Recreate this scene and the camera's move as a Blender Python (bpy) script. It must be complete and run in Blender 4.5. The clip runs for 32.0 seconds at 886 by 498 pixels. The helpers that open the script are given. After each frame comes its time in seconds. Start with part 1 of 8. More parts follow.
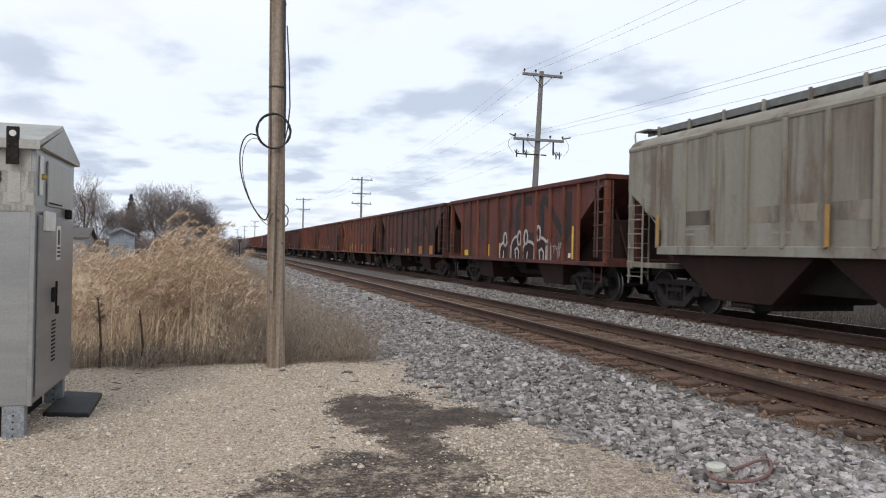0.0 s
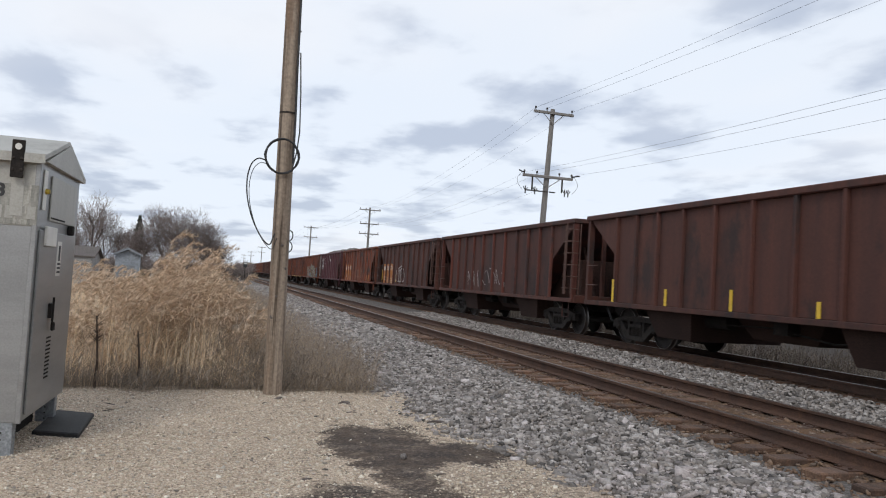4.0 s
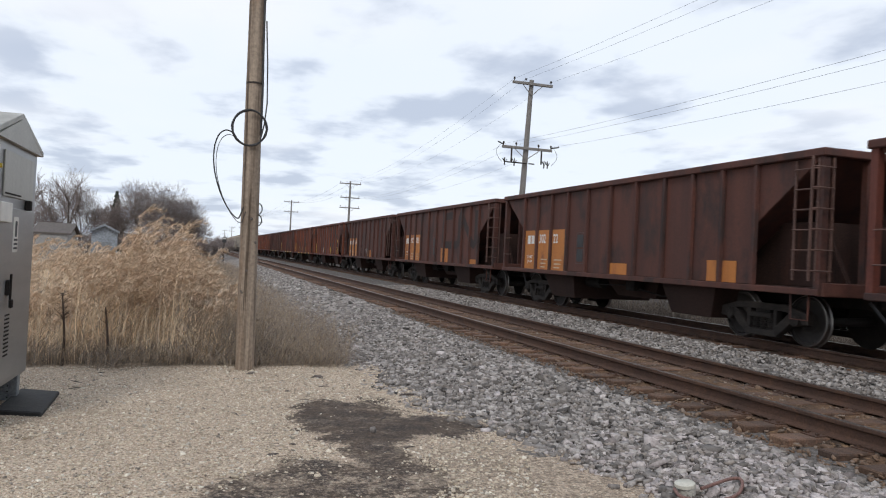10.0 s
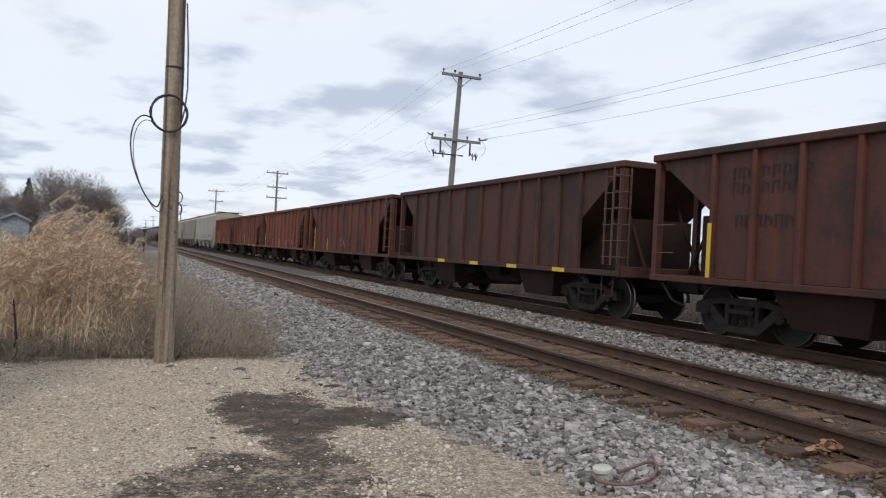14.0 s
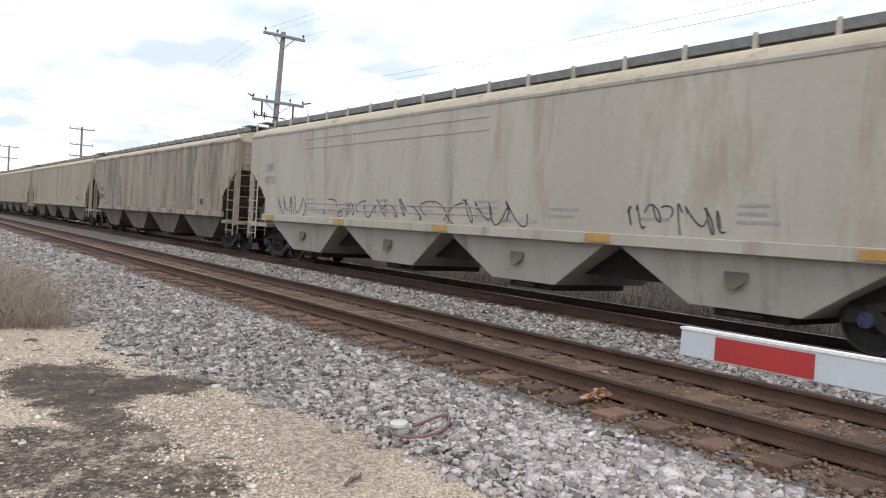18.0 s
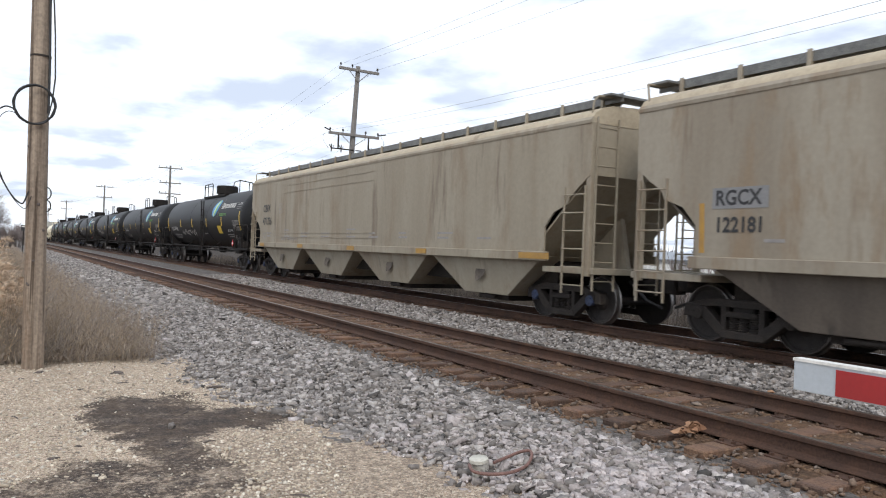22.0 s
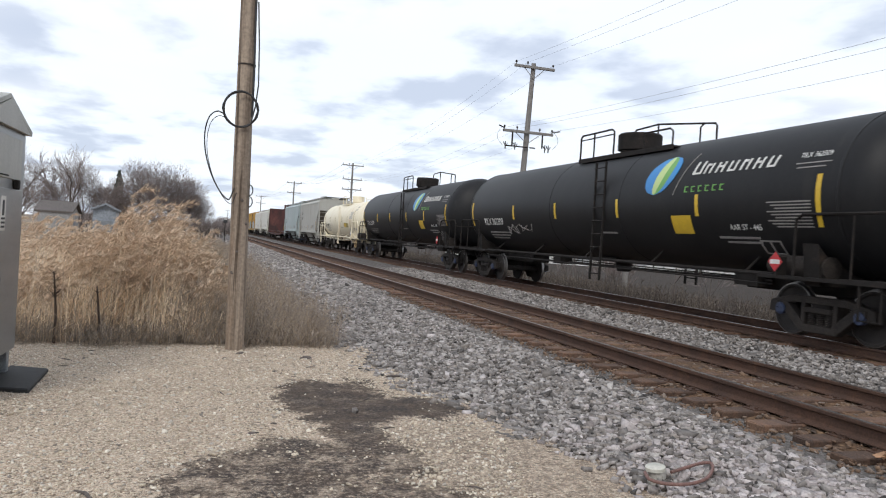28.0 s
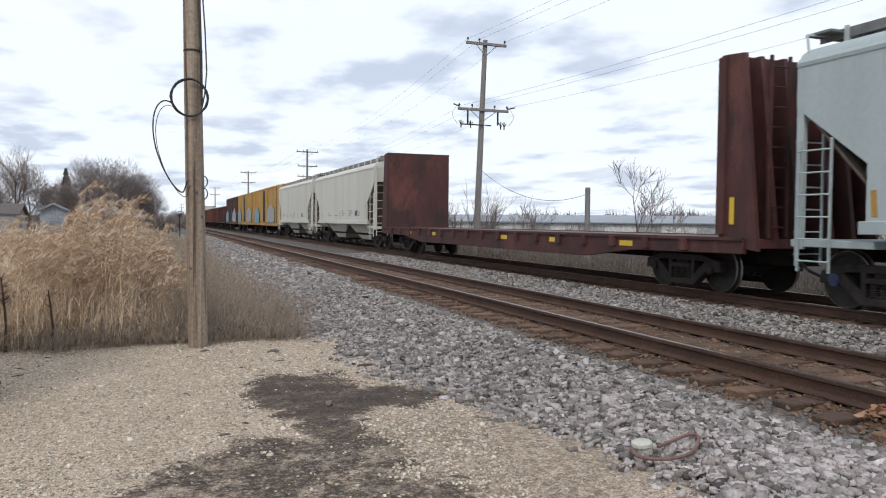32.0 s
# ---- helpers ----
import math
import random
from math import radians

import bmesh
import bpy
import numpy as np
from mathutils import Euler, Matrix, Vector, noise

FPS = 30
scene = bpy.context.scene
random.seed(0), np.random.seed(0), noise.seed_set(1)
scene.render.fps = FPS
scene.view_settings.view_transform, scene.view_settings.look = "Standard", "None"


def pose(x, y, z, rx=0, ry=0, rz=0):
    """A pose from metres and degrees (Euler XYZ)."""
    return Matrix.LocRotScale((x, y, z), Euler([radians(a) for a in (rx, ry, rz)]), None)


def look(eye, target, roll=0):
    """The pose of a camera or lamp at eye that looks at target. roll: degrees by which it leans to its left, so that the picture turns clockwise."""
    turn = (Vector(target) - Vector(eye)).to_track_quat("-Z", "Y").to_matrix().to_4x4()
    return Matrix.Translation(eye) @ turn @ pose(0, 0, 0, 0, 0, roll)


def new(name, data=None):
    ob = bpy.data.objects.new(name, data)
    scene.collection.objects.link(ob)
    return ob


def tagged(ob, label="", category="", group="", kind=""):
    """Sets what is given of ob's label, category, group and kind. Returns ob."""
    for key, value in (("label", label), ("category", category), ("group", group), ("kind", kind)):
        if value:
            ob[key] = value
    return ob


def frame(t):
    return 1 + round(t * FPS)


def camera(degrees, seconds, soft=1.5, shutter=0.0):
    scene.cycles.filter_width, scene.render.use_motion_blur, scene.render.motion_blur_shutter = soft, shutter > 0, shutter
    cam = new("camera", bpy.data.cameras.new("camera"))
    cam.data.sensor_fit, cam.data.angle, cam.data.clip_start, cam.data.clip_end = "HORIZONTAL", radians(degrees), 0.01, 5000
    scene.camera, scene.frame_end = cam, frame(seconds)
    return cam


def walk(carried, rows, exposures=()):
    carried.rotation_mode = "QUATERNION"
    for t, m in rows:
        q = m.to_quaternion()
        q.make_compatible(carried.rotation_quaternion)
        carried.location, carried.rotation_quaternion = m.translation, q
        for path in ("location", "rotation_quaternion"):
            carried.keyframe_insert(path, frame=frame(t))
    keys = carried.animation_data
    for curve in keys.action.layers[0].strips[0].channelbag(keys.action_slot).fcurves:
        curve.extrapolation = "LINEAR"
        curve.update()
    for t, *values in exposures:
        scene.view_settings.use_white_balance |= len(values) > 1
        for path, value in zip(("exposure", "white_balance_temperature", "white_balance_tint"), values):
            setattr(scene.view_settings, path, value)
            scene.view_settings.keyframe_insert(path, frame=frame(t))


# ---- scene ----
cam = camera(60.84, 32.0, 1.1, 0.06)
# seconds, place, yaw, pitch, roll
PATH = [
    (0.0, -0.365, -0.096, 1.367, -17.06, 0.04, -1.23),
    (0.5, -0.448, -0.083, 1.353, -17.89, -0.75, -2.06),
    (1.0, -0.507, -0.064, 1.354, -18.34, -0.95, -2.18),
    (1.5, -0.437, -0.069, 1.353, -18.88, -0.62, -1.28),
    (2.0, -0.256, -0.053, 1.353, -18.59, 0.41, -0.91),
    (2.5, -0.184, -0.069, 1.373, -18.42, 1.89, -1.39),
    (3.0, -0.229, -0.063, 1.366, -18.27, 2.80, -0.52),
    (3.5, -0.279, -0.009, 1.346, -17.87, 2.83, -2.24),
    (5.5, -0.391, 0.002, 1.375, -14.73, 1.65, -4.40),
    (6.0, -0.408, 0.009, 1.381, -14.16, 2.32, -3.09),
    (6.5, -0.212, -0.039, 1.388, -13.67, 3.03, -1.40),
    (7.0, -0.123, -0.077, 1.378, -13.74, 1.56, -3.59),
    (7.5, -0.203, 0.009, 1.372, -14.64, -0.72, -2.38),
    (8.0, -0.240, 0.066, 1.370, -18.82, 2.09, -1.55),
    (8.5, -0.147, 0.059, 1.358, -21.72, 2.94, -3.88),
    (9.0, -0.024, 0.050, 1.333, -18.97, 0.80, -0.37),
    (9.5, -0.059, 0.061, 1.331, -18.27, 1.02, -2.21),
    (10.0, -0.146, 0.057, 1.341, -17.97, 0.60, -2.86),
    (10.5, -0.243, 0.066, 1.345, -16.58, -0.87, -1.36),
    (11.0, -0.199, 0.086, 1.339, -16.30, 0.25, -2.66),
    (11.5, -0.071, 0.133, 1.329, -16.35, 0.84, -3.98),
    (12.0, -0.038, 0.170, 1.330, -15.92, 1.18, -2.67),
    (12.5, -0.087, 0.165, 1.352, -15.71, 1.29, -2.96),
    (13.0, -0.127, 0.160, 1.352, -14.99, 1.45, -2.19),
    (13.5, -0.149, 0.122, 1.355, -14.22, 1.21, -2.21),
    (14.0, -0.105, 0.050, 1.334, -23.34, 0.21, -3.03),
    (14.5, -0.089, -0.003, 1.338, -34.09, -0.52, -1.80),
    (16.5, -0.051, -0.084, 1.364, -37.34, -1.70, -2.20),
    (17.0, -0.130, -0.045, 1.374, -36.82, -1.25, -0.25),
    (17.5, -0.097, -0.112, 1.368, -37.24, -1.09, -2.06),
    (18.0, -0.038, -0.224, 1.354, -36.43, -1.61, -3.60),
    (18.5, -0.056, -0.183, 1.364, -31.20, -3.32, -1.31),
    (19.0, -0.123, -0.079, 1.365, -28.70, -3.64, -0.21),
    (19.5, -0.064, -0.043, 1.356, -27.63, -2.85, -1.04),
    (20.0, 0.106, -0.033, 1.345, -25.24, -1.55, -3.10),
    (20.5, 0.104, -0.008, 1.336, -21.75, -0.84, -1.27),
    (21.0, 0.069, -0.025, 1.345, -22.00, -0.25, -2.17),
    (21.5, 0.087, -0.028, 1.342, -27.47, 0.10, -2.41),
    (22.0, 0.086, -0.041, 1.345, -30.65, 0.21, -2.37),
    (22.5, 0.082, -0.052, 1.350, -30.10, 0.24, -1.66),
    (23.0, 0.070, -0.073, 1.343, -29.25, 0.55, -1.01),
    (23.5, 0.091, -0.079, 1.352, -28.61, 0.64, -1.00),
    (24.0, 0.076, -0.077, 1.355, -28.28, 0.88, -1.10),
    (24.5, 0.036, -0.064, 1.358, -27.63, 1.09, -0.67),
    (26.5, 0.063, -0.062, 1.353, -23.56, 0.51, -1.22),
    (27.0, 0.078, -0.071, 1.352, -22.71, 0.21, -1.51),
    (27.5, 0.094, -0.062, 1.352, -19.58, -0.19, -2.65),
    (28.0, 0.020, -0.053, 1.361, -17.74, -0.71, -3.58),
    (28.5, -0.082, -0.027, 1.358, -18.82, -1.24, -3.10),
    (29.0, -0.147, 0.012, 1.364, -21.48, -1.85, -2.63),
    (29.5, -0.006, 0.083, 1.343, -21.65, -2.45, -3.94),
    (30.0, 0.101, 0.129, 1.334, -19.08, -2.69, -3.24),
    (30.5, 0.027, 0.165, 1.340, -17.72, -2.57, -1.85),
    (31.0, -0.064, 0.162, 1.355, -19.17, -2.15, -0.99),
    (31.5, -0.063, 0.171, 1.369, -20.17, -1.89, -0.88),
    (32.0, 0.015, 0.183, 1.363, -20.84, -2.01, -0.55),
]
EXPOSURES = [(0.0, 0.1), (2.0, 0.1), (3.0, 0.0), (6.0, -0.06), (7.0, -0.18), (8.0, 0.05), (13.0, 0.02), (14.0, -0.03), (14.5, 0.15), (16.5, 0.55), (19.0, 0.52), (21.0, 0.52), (22.0, 0.38), (24.0, 0.32), (28.0, 0.22), (32.0, 0.16)]
SPEED = 21.68          # the train's speed, metres a second
walk(cam, [(t, pose(x, y, z, 90 + p, r, w)) for t, x, y, z, w, p, r in PATH], EXPOSURES)

# ---- sky, sun ----
world = bpy.data.worlds.new("overcast_sky")
scene.world = world
world.use_nodes = True
wn, wl = world.node_tree.nodes, world.node_tree.links
wn.clear()
w_out = wn.new("ShaderNodeOutputWorld")
w_bg = wn.new("ShaderNodeBackground")
w_bg.inputs[1].default_value = 1.0
w_sky = wn.new("ShaderNodeTexSky")
w_sky.sky_type = "NISHITA"
w_sky.sun_disc = False
w_sky.sun_elevation = radians(42)
w_sky.sun_rotation = radians(200)
w_dim = wn.new("ShaderNodeVectorMath")
w_dim.operation = "SCALE"
w_dim.inputs[3].default_value = 0.10
w_tc = wn.new("ShaderNodeTexCoord")
w_sep = wn.new("ShaderNodeSeparateXYZ")
wl.new(w_tc.outputs["Generated"], w_sep.inputs[0])
w_h = wn.new("ShaderNodeMath")
w_h.operation = "ADD"
w_h.inputs[1].default_value = 0.11
wl.new(w_sep.outputs[2], w_h.inputs[0])
w_hm = wn.new("ShaderNodeMath")
w_hm.operation = "MAXIMUM"
w_hm.inputs[1].default_value = 0.05
wl.new(w_h.outputs[0], w_hm.inputs[0])
w_inv = wn.new("ShaderNodeMath")
w_inv.operation = "DIVIDE"
w_inv.inputs[0].default_value = 1.0
wl.new(w_hm.outputs[0], w_inv.inputs[1])
w_flat = wn.new("ShaderNodeVectorMath")
w_flat.operation = "SCALE"
wl.new(w_tc.outputs["Generated"], w_flat.inputs[0])
wl.new(w_inv.outputs[0], w_flat.inputs[3])


def cloud_noise(scale, detail, offset, lo, hi):
    m = wn.new("ShaderNodeMapping")
    m.inputs["Location"].default_value = offset
    m.inputs["Scale"].default_value = (scale, scale * 0.8, scale * 0.3)
    wl.new(w_flat.outputs[0], m.inputs[0])
    n = wn.new("ShaderNodeTexNoise")
    n.inputs["Scale"].default_value = 1.0
    n.inputs["Detail"].default_value = detail
    n.inputs["Roughness"].default_value = 0.5
    wl.new(m.outputs[0], n.inputs["Vector"])
    r = wn.new("ShaderNodeMapRange")
    r.interpolation_type = "SMOOTHSTEP"
    r.inputs[1].default_value, r.inputs[2].default_value = lo, hi
    wl.new(n.outputs[0], r.inputs[0])
    return r


w_patch = cloud_noise(2.3, 7, (3.1, 1.7, 0.4), 0.48, 0.66)
w_thin = cloud_noise(0.8, 3, (7.3, 2.2, 1.4), 0.50, 0.80)


def w_mix(fac, a, b):
    m = wn.new("ShaderNodeMix")
    m.data_type = "RGBA"
    if hasattr(fac, "outputs"):
        wl.new(fac.outputs[0], m.inputs[0])
    else:
        m.inputs[0].default_value = fac
    for i, c in ((6, a), (7, b)):
        if isinstance(c, tuple):
            m.inputs[i].default_value = c
        else:
            wl.new(c, m.inputs[i])
    return m.outputs[2]


wl.new(w_sky.outputs[0], w_dim.inputs[0])
w_c = w_mix(w_patch, (0.875, 0.945, 1.05, 1), (0.56, 0.63, 0.765, 1))
w_c = w_mix(w_thin, w_c, (0.95, 0.98, 1.04, 1))
w_c = w_mix(0.93, w_dim.outputs[0], w_c)
wl.new(w_c, w_bg.inputs[0])
wl.new(w_bg.outputs[0], w_out.inputs[0])
sun = new("sun", bpy.data.lights.new("sun", "SUN"))
sun.data.energy, sun.data.angle, sun.data.color = 1.1, radians(14), (1.0, 0.96, 0.9)
sun.matrix_world = look((-20, -36, 37), (0, 0, 0))

# ---- mesh building ----
MESHES = {}


class Build:
    """Collects vertices and faces for one mesh."""

    def __init__(self):
        self.v, self.f = [], []

    def add(self, verts, faces):
        n = len(self.v)
        self.v += [tuple(p) for p in verts]
        self.f += [tuple(i + n for i in q) for q in faces]
        return self

    def box(self, x0, x1, y0, y1, z0, z1):
        return self.add([(x, y, z) for x in (x0, x1) for y in (y0, y1) for z in (z0, z1)],
                        [(0, 1, 3, 2), (4, 6, 7, 5), (0, 4, 5, 1), (2, 3, 7, 6), (0, 2, 6, 4), (1, 5, 7, 3)])

    def obox(self, m, sx, sy, sz):
        b = Build().box(-sx / 2, sx / 2, -sy / 2, sy / 2, -sz / 2, sz / 2)
        return self.add([m @ Vector(p) for p in b.v], b.f)

    def prism(self, poly, axis, a, b):
        """A polygon in the plane across the axis, drawn out from a to b."""
        n = len(poly)
        put = {"x": lambda p, s: (s, p[0], p[1]), "y": lambda p, s: (p[0], s, p[1]), "z": lambda p, s: (p[0], p[1], s)}[axis]
        return self.add([put(p, a) for p in poly] + [put(p, b) for p in poly],
                        [tuple(range(n))[::-1], tuple(range(n, 2 * n))] + [(i, (i + 1) % n, n + (i + 1) % n, n + i) for i in range(n)])

    def loft(self, rings, cap=True):
        n = len(rings[0])
        fs = [(k * n + i, k * n + (i + 1) % n, (k + 1) * n + (i + 1) % n, (k + 1) * n + i) for k in range(len(rings) - 1) for i in range(n)]
        if cap:
            fs += [tuple(range(n))[::-1], tuple(range((len(rings) - 1) * n, len(rings) * n))]
        return self.add([p for r in rings for p in r], fs)

    def cyl(self, p0, p1, r0, r1=None, n=10):
        return self.tube([p0, p1], [r0, r0 if r1 is None else r1], n)

    def tube(self, pts, r, n=6):
        pts = [Vector(p) for p in pts]
        rr = r if isinstance(r, (list, tuple)) else [r] * len(pts)
        rings, side = [], None
        for i, p in enumerate(pts):
            d = (pts[min(i + 1, len(pts) - 1)] - pts[max(i - 1, 0)]).normalized()
            if side is None:
                side = d.orthogonal().normalized()
            side = (side - d * side.dot(d)).normalized()
            up = d.cross(side)
            rings.append([p + (side * math.cos(2 * math.pi * k / n) + up * math.sin(2 * math.pi * k / n)) * rr[i] for k in range(n)])
        return self.loft(rings)

    def lathe(self, profile, n=16, axis="x", centre=(0, 0, 0)):
        """profile: (along, radius) pairs, turned round the axis."""
        put = {"x": lambda a, c, s: (a, c, s), "y": lambda a, c, s: (c, a, s), "z": lambda a, c, s: (c, s, a)}[axis]
        rings = [[Vector(put(a, r * math.cos(2 * math.pi * k / n), r * math.sin(2 * math.pi * k / n))) + Vector(centre) for k in range(n)] for a, r in profile]
        return self.loft(rings)

    def mesh(self, name, material, bevel=0.0, smooth=None):
        me = bpy.data.meshes.new(name)
        me.from_pydata(self.v, [], self.f)
        bm = bmesh.new()
        bm.from_mesh(me)
        bmesh.ops.recalc_face_normals(bm, faces=bm.faces)
        if bevel:
            sharp = [e for e in bm.edges if len(e.link_faces) == 2 and e.calc_face_angle(0) > 0.6]
            bmesh.ops.bevel(bm, geom=sharp, offset=bevel, segments=1, affect="EDGES", profile=0.5, clamp_overlap=True)
        if smooth is not None:
            for q in bm.faces:
                q.smooth = True
            for e in bm.edges:
                e.smooth = len(e.link_faces) == 2 and e.calc_face_angle(0) < smooth
        bm.to_mesh(me)
        bm.free()
        me.materials.append(material)
        return me


def part(name, source, material, parent, m=None, label="", bevel=0.0, smooth=None, key=None):
    """One mesh object under a thing or a part. With a key the mesh is shared."""
    k = (key, material.name) if key else None
    me = MESHES.get(k) if k else None
    if me is None:
        b = source() if callable(source) else source
        me = b.mesh(name, material, bevel, smooth) if isinstance(b, Build) else b
        if k:
            MESHES[k] = me
    ob = new(name, me)
    ob.parent = parent
    if m is not None:
        ob.matrix_basis = m
    return tagged(ob, label) if label else ob


def thing(name, label, category, group="", kind="", m=None):
    ob = new(name)
    ob.empty_display_size = 0.2
    if m is not None:
        ob.matrix_basis = m
    return tagged(ob, label, category, group, kind)


# ---- materials ----
def rgba(c):
    return (c[0], c[1], c[2], 1.0)


def surface(name, base, other, scale=2.0, rough=0.7, metal=0.0, fine=40.0, bump=0.2, stretch=(1, 1, 1), third=None, third_scale=0.6, third_at=0.58,
            grain=0.35, vary=0.0, where="Object", spec=0.5, lift=0.01, blotch=None, blotch_scale=0.7, blotch_at=0.56, blotch_stretch=(1, 1, 0.55), detail=6):
    """A worn surface: two tones in patches, a third as stains, fine grain and relief."""
    mt = bpy.data.materials.new(name)
    mt.use_nodes = True
    n, l = mt.node_tree.nodes, mt.node_tree.links
    b = n["Principled BSDF"]
    b.inputs["Roughness"].default_value, b.inputs["Metallic"].default_value = rough, metal
    b.inputs["Specular IOR Level"].default_value = spec
    tc = n.new("ShaderNodeTexCoord")
    info = n.new("ShaderNodeObjectInfo")
    shift = n.new("ShaderNodeVectorMath")
    shift.operation = "MULTIPLY_ADD"
    comb = n.new("ShaderNodeCombineXYZ")
    for i in range(3):
        l.new(info.outputs["Random"], comb.inputs[i])
    l.new(comb.outputs[0], shift.inputs[0])
    shift.inputs[1].default_value = (37.0, 53.0, 19.0)
    l.new(tc.outputs[where], shift.inputs[2])

    def tex(sc, detail, st, rg=0.6):
        mp = n.new("ShaderNodeMapping")
        mp.inputs["Scale"].default_value = [sc * s for s in st]
        l.new(shift.outputs[0], mp.inputs[0])
        t = n.new("ShaderNodeTexNoise")
        t.inputs["Scale"].default_value = 1.0
        t.inputs["Detail"].default_value = detail
        t.inputs["Roughness"].default_value = rg
        l.new(mp.outputs[0], t.inputs["Vector"])
        return t.outputs[0]

    def ramp(src, lo, hi):
        r = n.new("ShaderNodeMapRange")
        r.inputs[1].default_value, r.inputs[2].default_value = lo, hi
        l.new(src, r.inputs[0])
        return r.outputs[0]

    def mix(fac, a, c):
        m = n.new("ShaderNodeMix")
        m.data_type = "RGBA"
        l.new(fac, m.inputs[0])
        for i, s in ((6, a), (7, c)):
            if isinstance(s, tuple):
                m.inputs[i].default_value = s
            else:
                l.new(s, m.inputs[i])
        return m.outputs[2]

    col = mix(ramp(tex(scale, detail, stretch), 0.35, 0.65), rgba(base), rgba(other))
    if third:
        col = mix(ramp(tex(third_scale, min(detail, 5), stretch, 0.7), third_at, third_at + 0.12), col, rgba(third))
    if blotch:
        col = mix(ramp(tex(blotch_scale, 7, blotch_stretch, 0.68), blotch_at - 0.03, blotch_at + 0.10), col, rgba(blotch))
    g = tex(fine, 3, (1, 1, 1))
    val = n.new("ShaderNodeHueSaturation")
    lo_hi = n.new("ShaderNodeMapRange")
    lo_hi.inputs[1].default_value, lo_hi.inputs[2].default_value = 0.3, 0.7
    lo_hi.inputs[3].default_value, lo_hi.inputs[4].default_value = 1 - grain, 1 + grain
    l.new(g, lo_hi.inputs[0])
    if vary:
        mul = n.new("ShaderNodeMath")
        mul.operation = "MULTIPLY"
        vr = n.new("ShaderNodeMapRange")
        vr.inputs[3].default_value, vr.inputs[4].default_value = 1 - vary, 1 + vary
        l.new(info.outputs["Random"], vr.inputs[0])
        l.new(lo_hi.outputs[0], mul.inputs[0])
        l.new(vr.outputs[0], mul.inputs[1])
        l.new(mul.outputs[0], val.inputs["Value"])
    else:
        l.new(lo_hi.outputs[0], val.inputs["Value"])
    l.new(col, val.inputs["Color"])
    l.new(val.outputs[0], b.inputs["Base Color"])
    if bump:
        bp = n.new("ShaderNodeBump")
        bp.inputs["Strength"].default_value = bump
        bp.inputs["Distance"].default_value = lift
        l.new(g, bp.inputs["Height"])
        l.new(bp.outputs[0], b.inputs["Normal"])
    return mt


def islands(name, colours, rough=0.85, noise_scale=60.0, bump=0.3):
    """Loose pieces in one mesh, each with a tone of its own."""
    mt = bpy.data.materials.new(name)
    mt.use_nodes = True
    n, l = mt.node_tree.nodes, mt.node_tree.links
    b = n["Principled BSDF"]
    b.inputs["Roughness"].default_value = rough
    geo = n.new("ShaderNodeNewGeometry")
    rp = n.new("ShaderNodeValToRGB")
    rp.color_ramp.interpolation = "LINEAR"
    els = rp.color_ramp.elements
    els[0].color, els[1].color = rgba(colours[0]), rgba(colours[-1])
    for i, c in enumerate(colours[1:-1], 1):
        e = els.new(i / (len(colours) - 1))
        e.color = rgba(c)
    l.new(geo.outputs["Random Per Island"], rp.inputs[0])
    tc = n.new("ShaderNodeTexCoord")
    t = n.new("ShaderNodeTexNoise")
    t.inputs["Scale"].default_value, t.inputs["Detail"].default_value = noise_scale, 4
    l.new(tc.outputs["Object"], t.inputs["Vector"])
    hs = n.new("ShaderNodeHueSaturation")
    mr = n.new("ShaderNodeMapRange")
    mr.inputs[1].default_value, mr.inputs[2].default_value, mr.inputs[3].default_value, mr.inputs[4].default_value = 0.3, 0.7, 0.75, 1.25
    l.new(t.outputs[0], mr.inputs[0])
    l.new(mr.outputs[0], hs.inputs["Value"])
    l.new(rp.outputs[0], hs.inputs["Color"])
    l.new(hs.outputs[0], b.inputs["Base Color"])
    if bump:
        bp = n.new("ShaderNodeBump")
        bp.inputs["Strength"].default_value, bp.inputs["Distance"].default_value = bump, 0.01
        l.new(t.outputs[0], bp.inputs["Height"])
        l.new(bp.outputs[0], b.inputs["Normal"])
    return mt


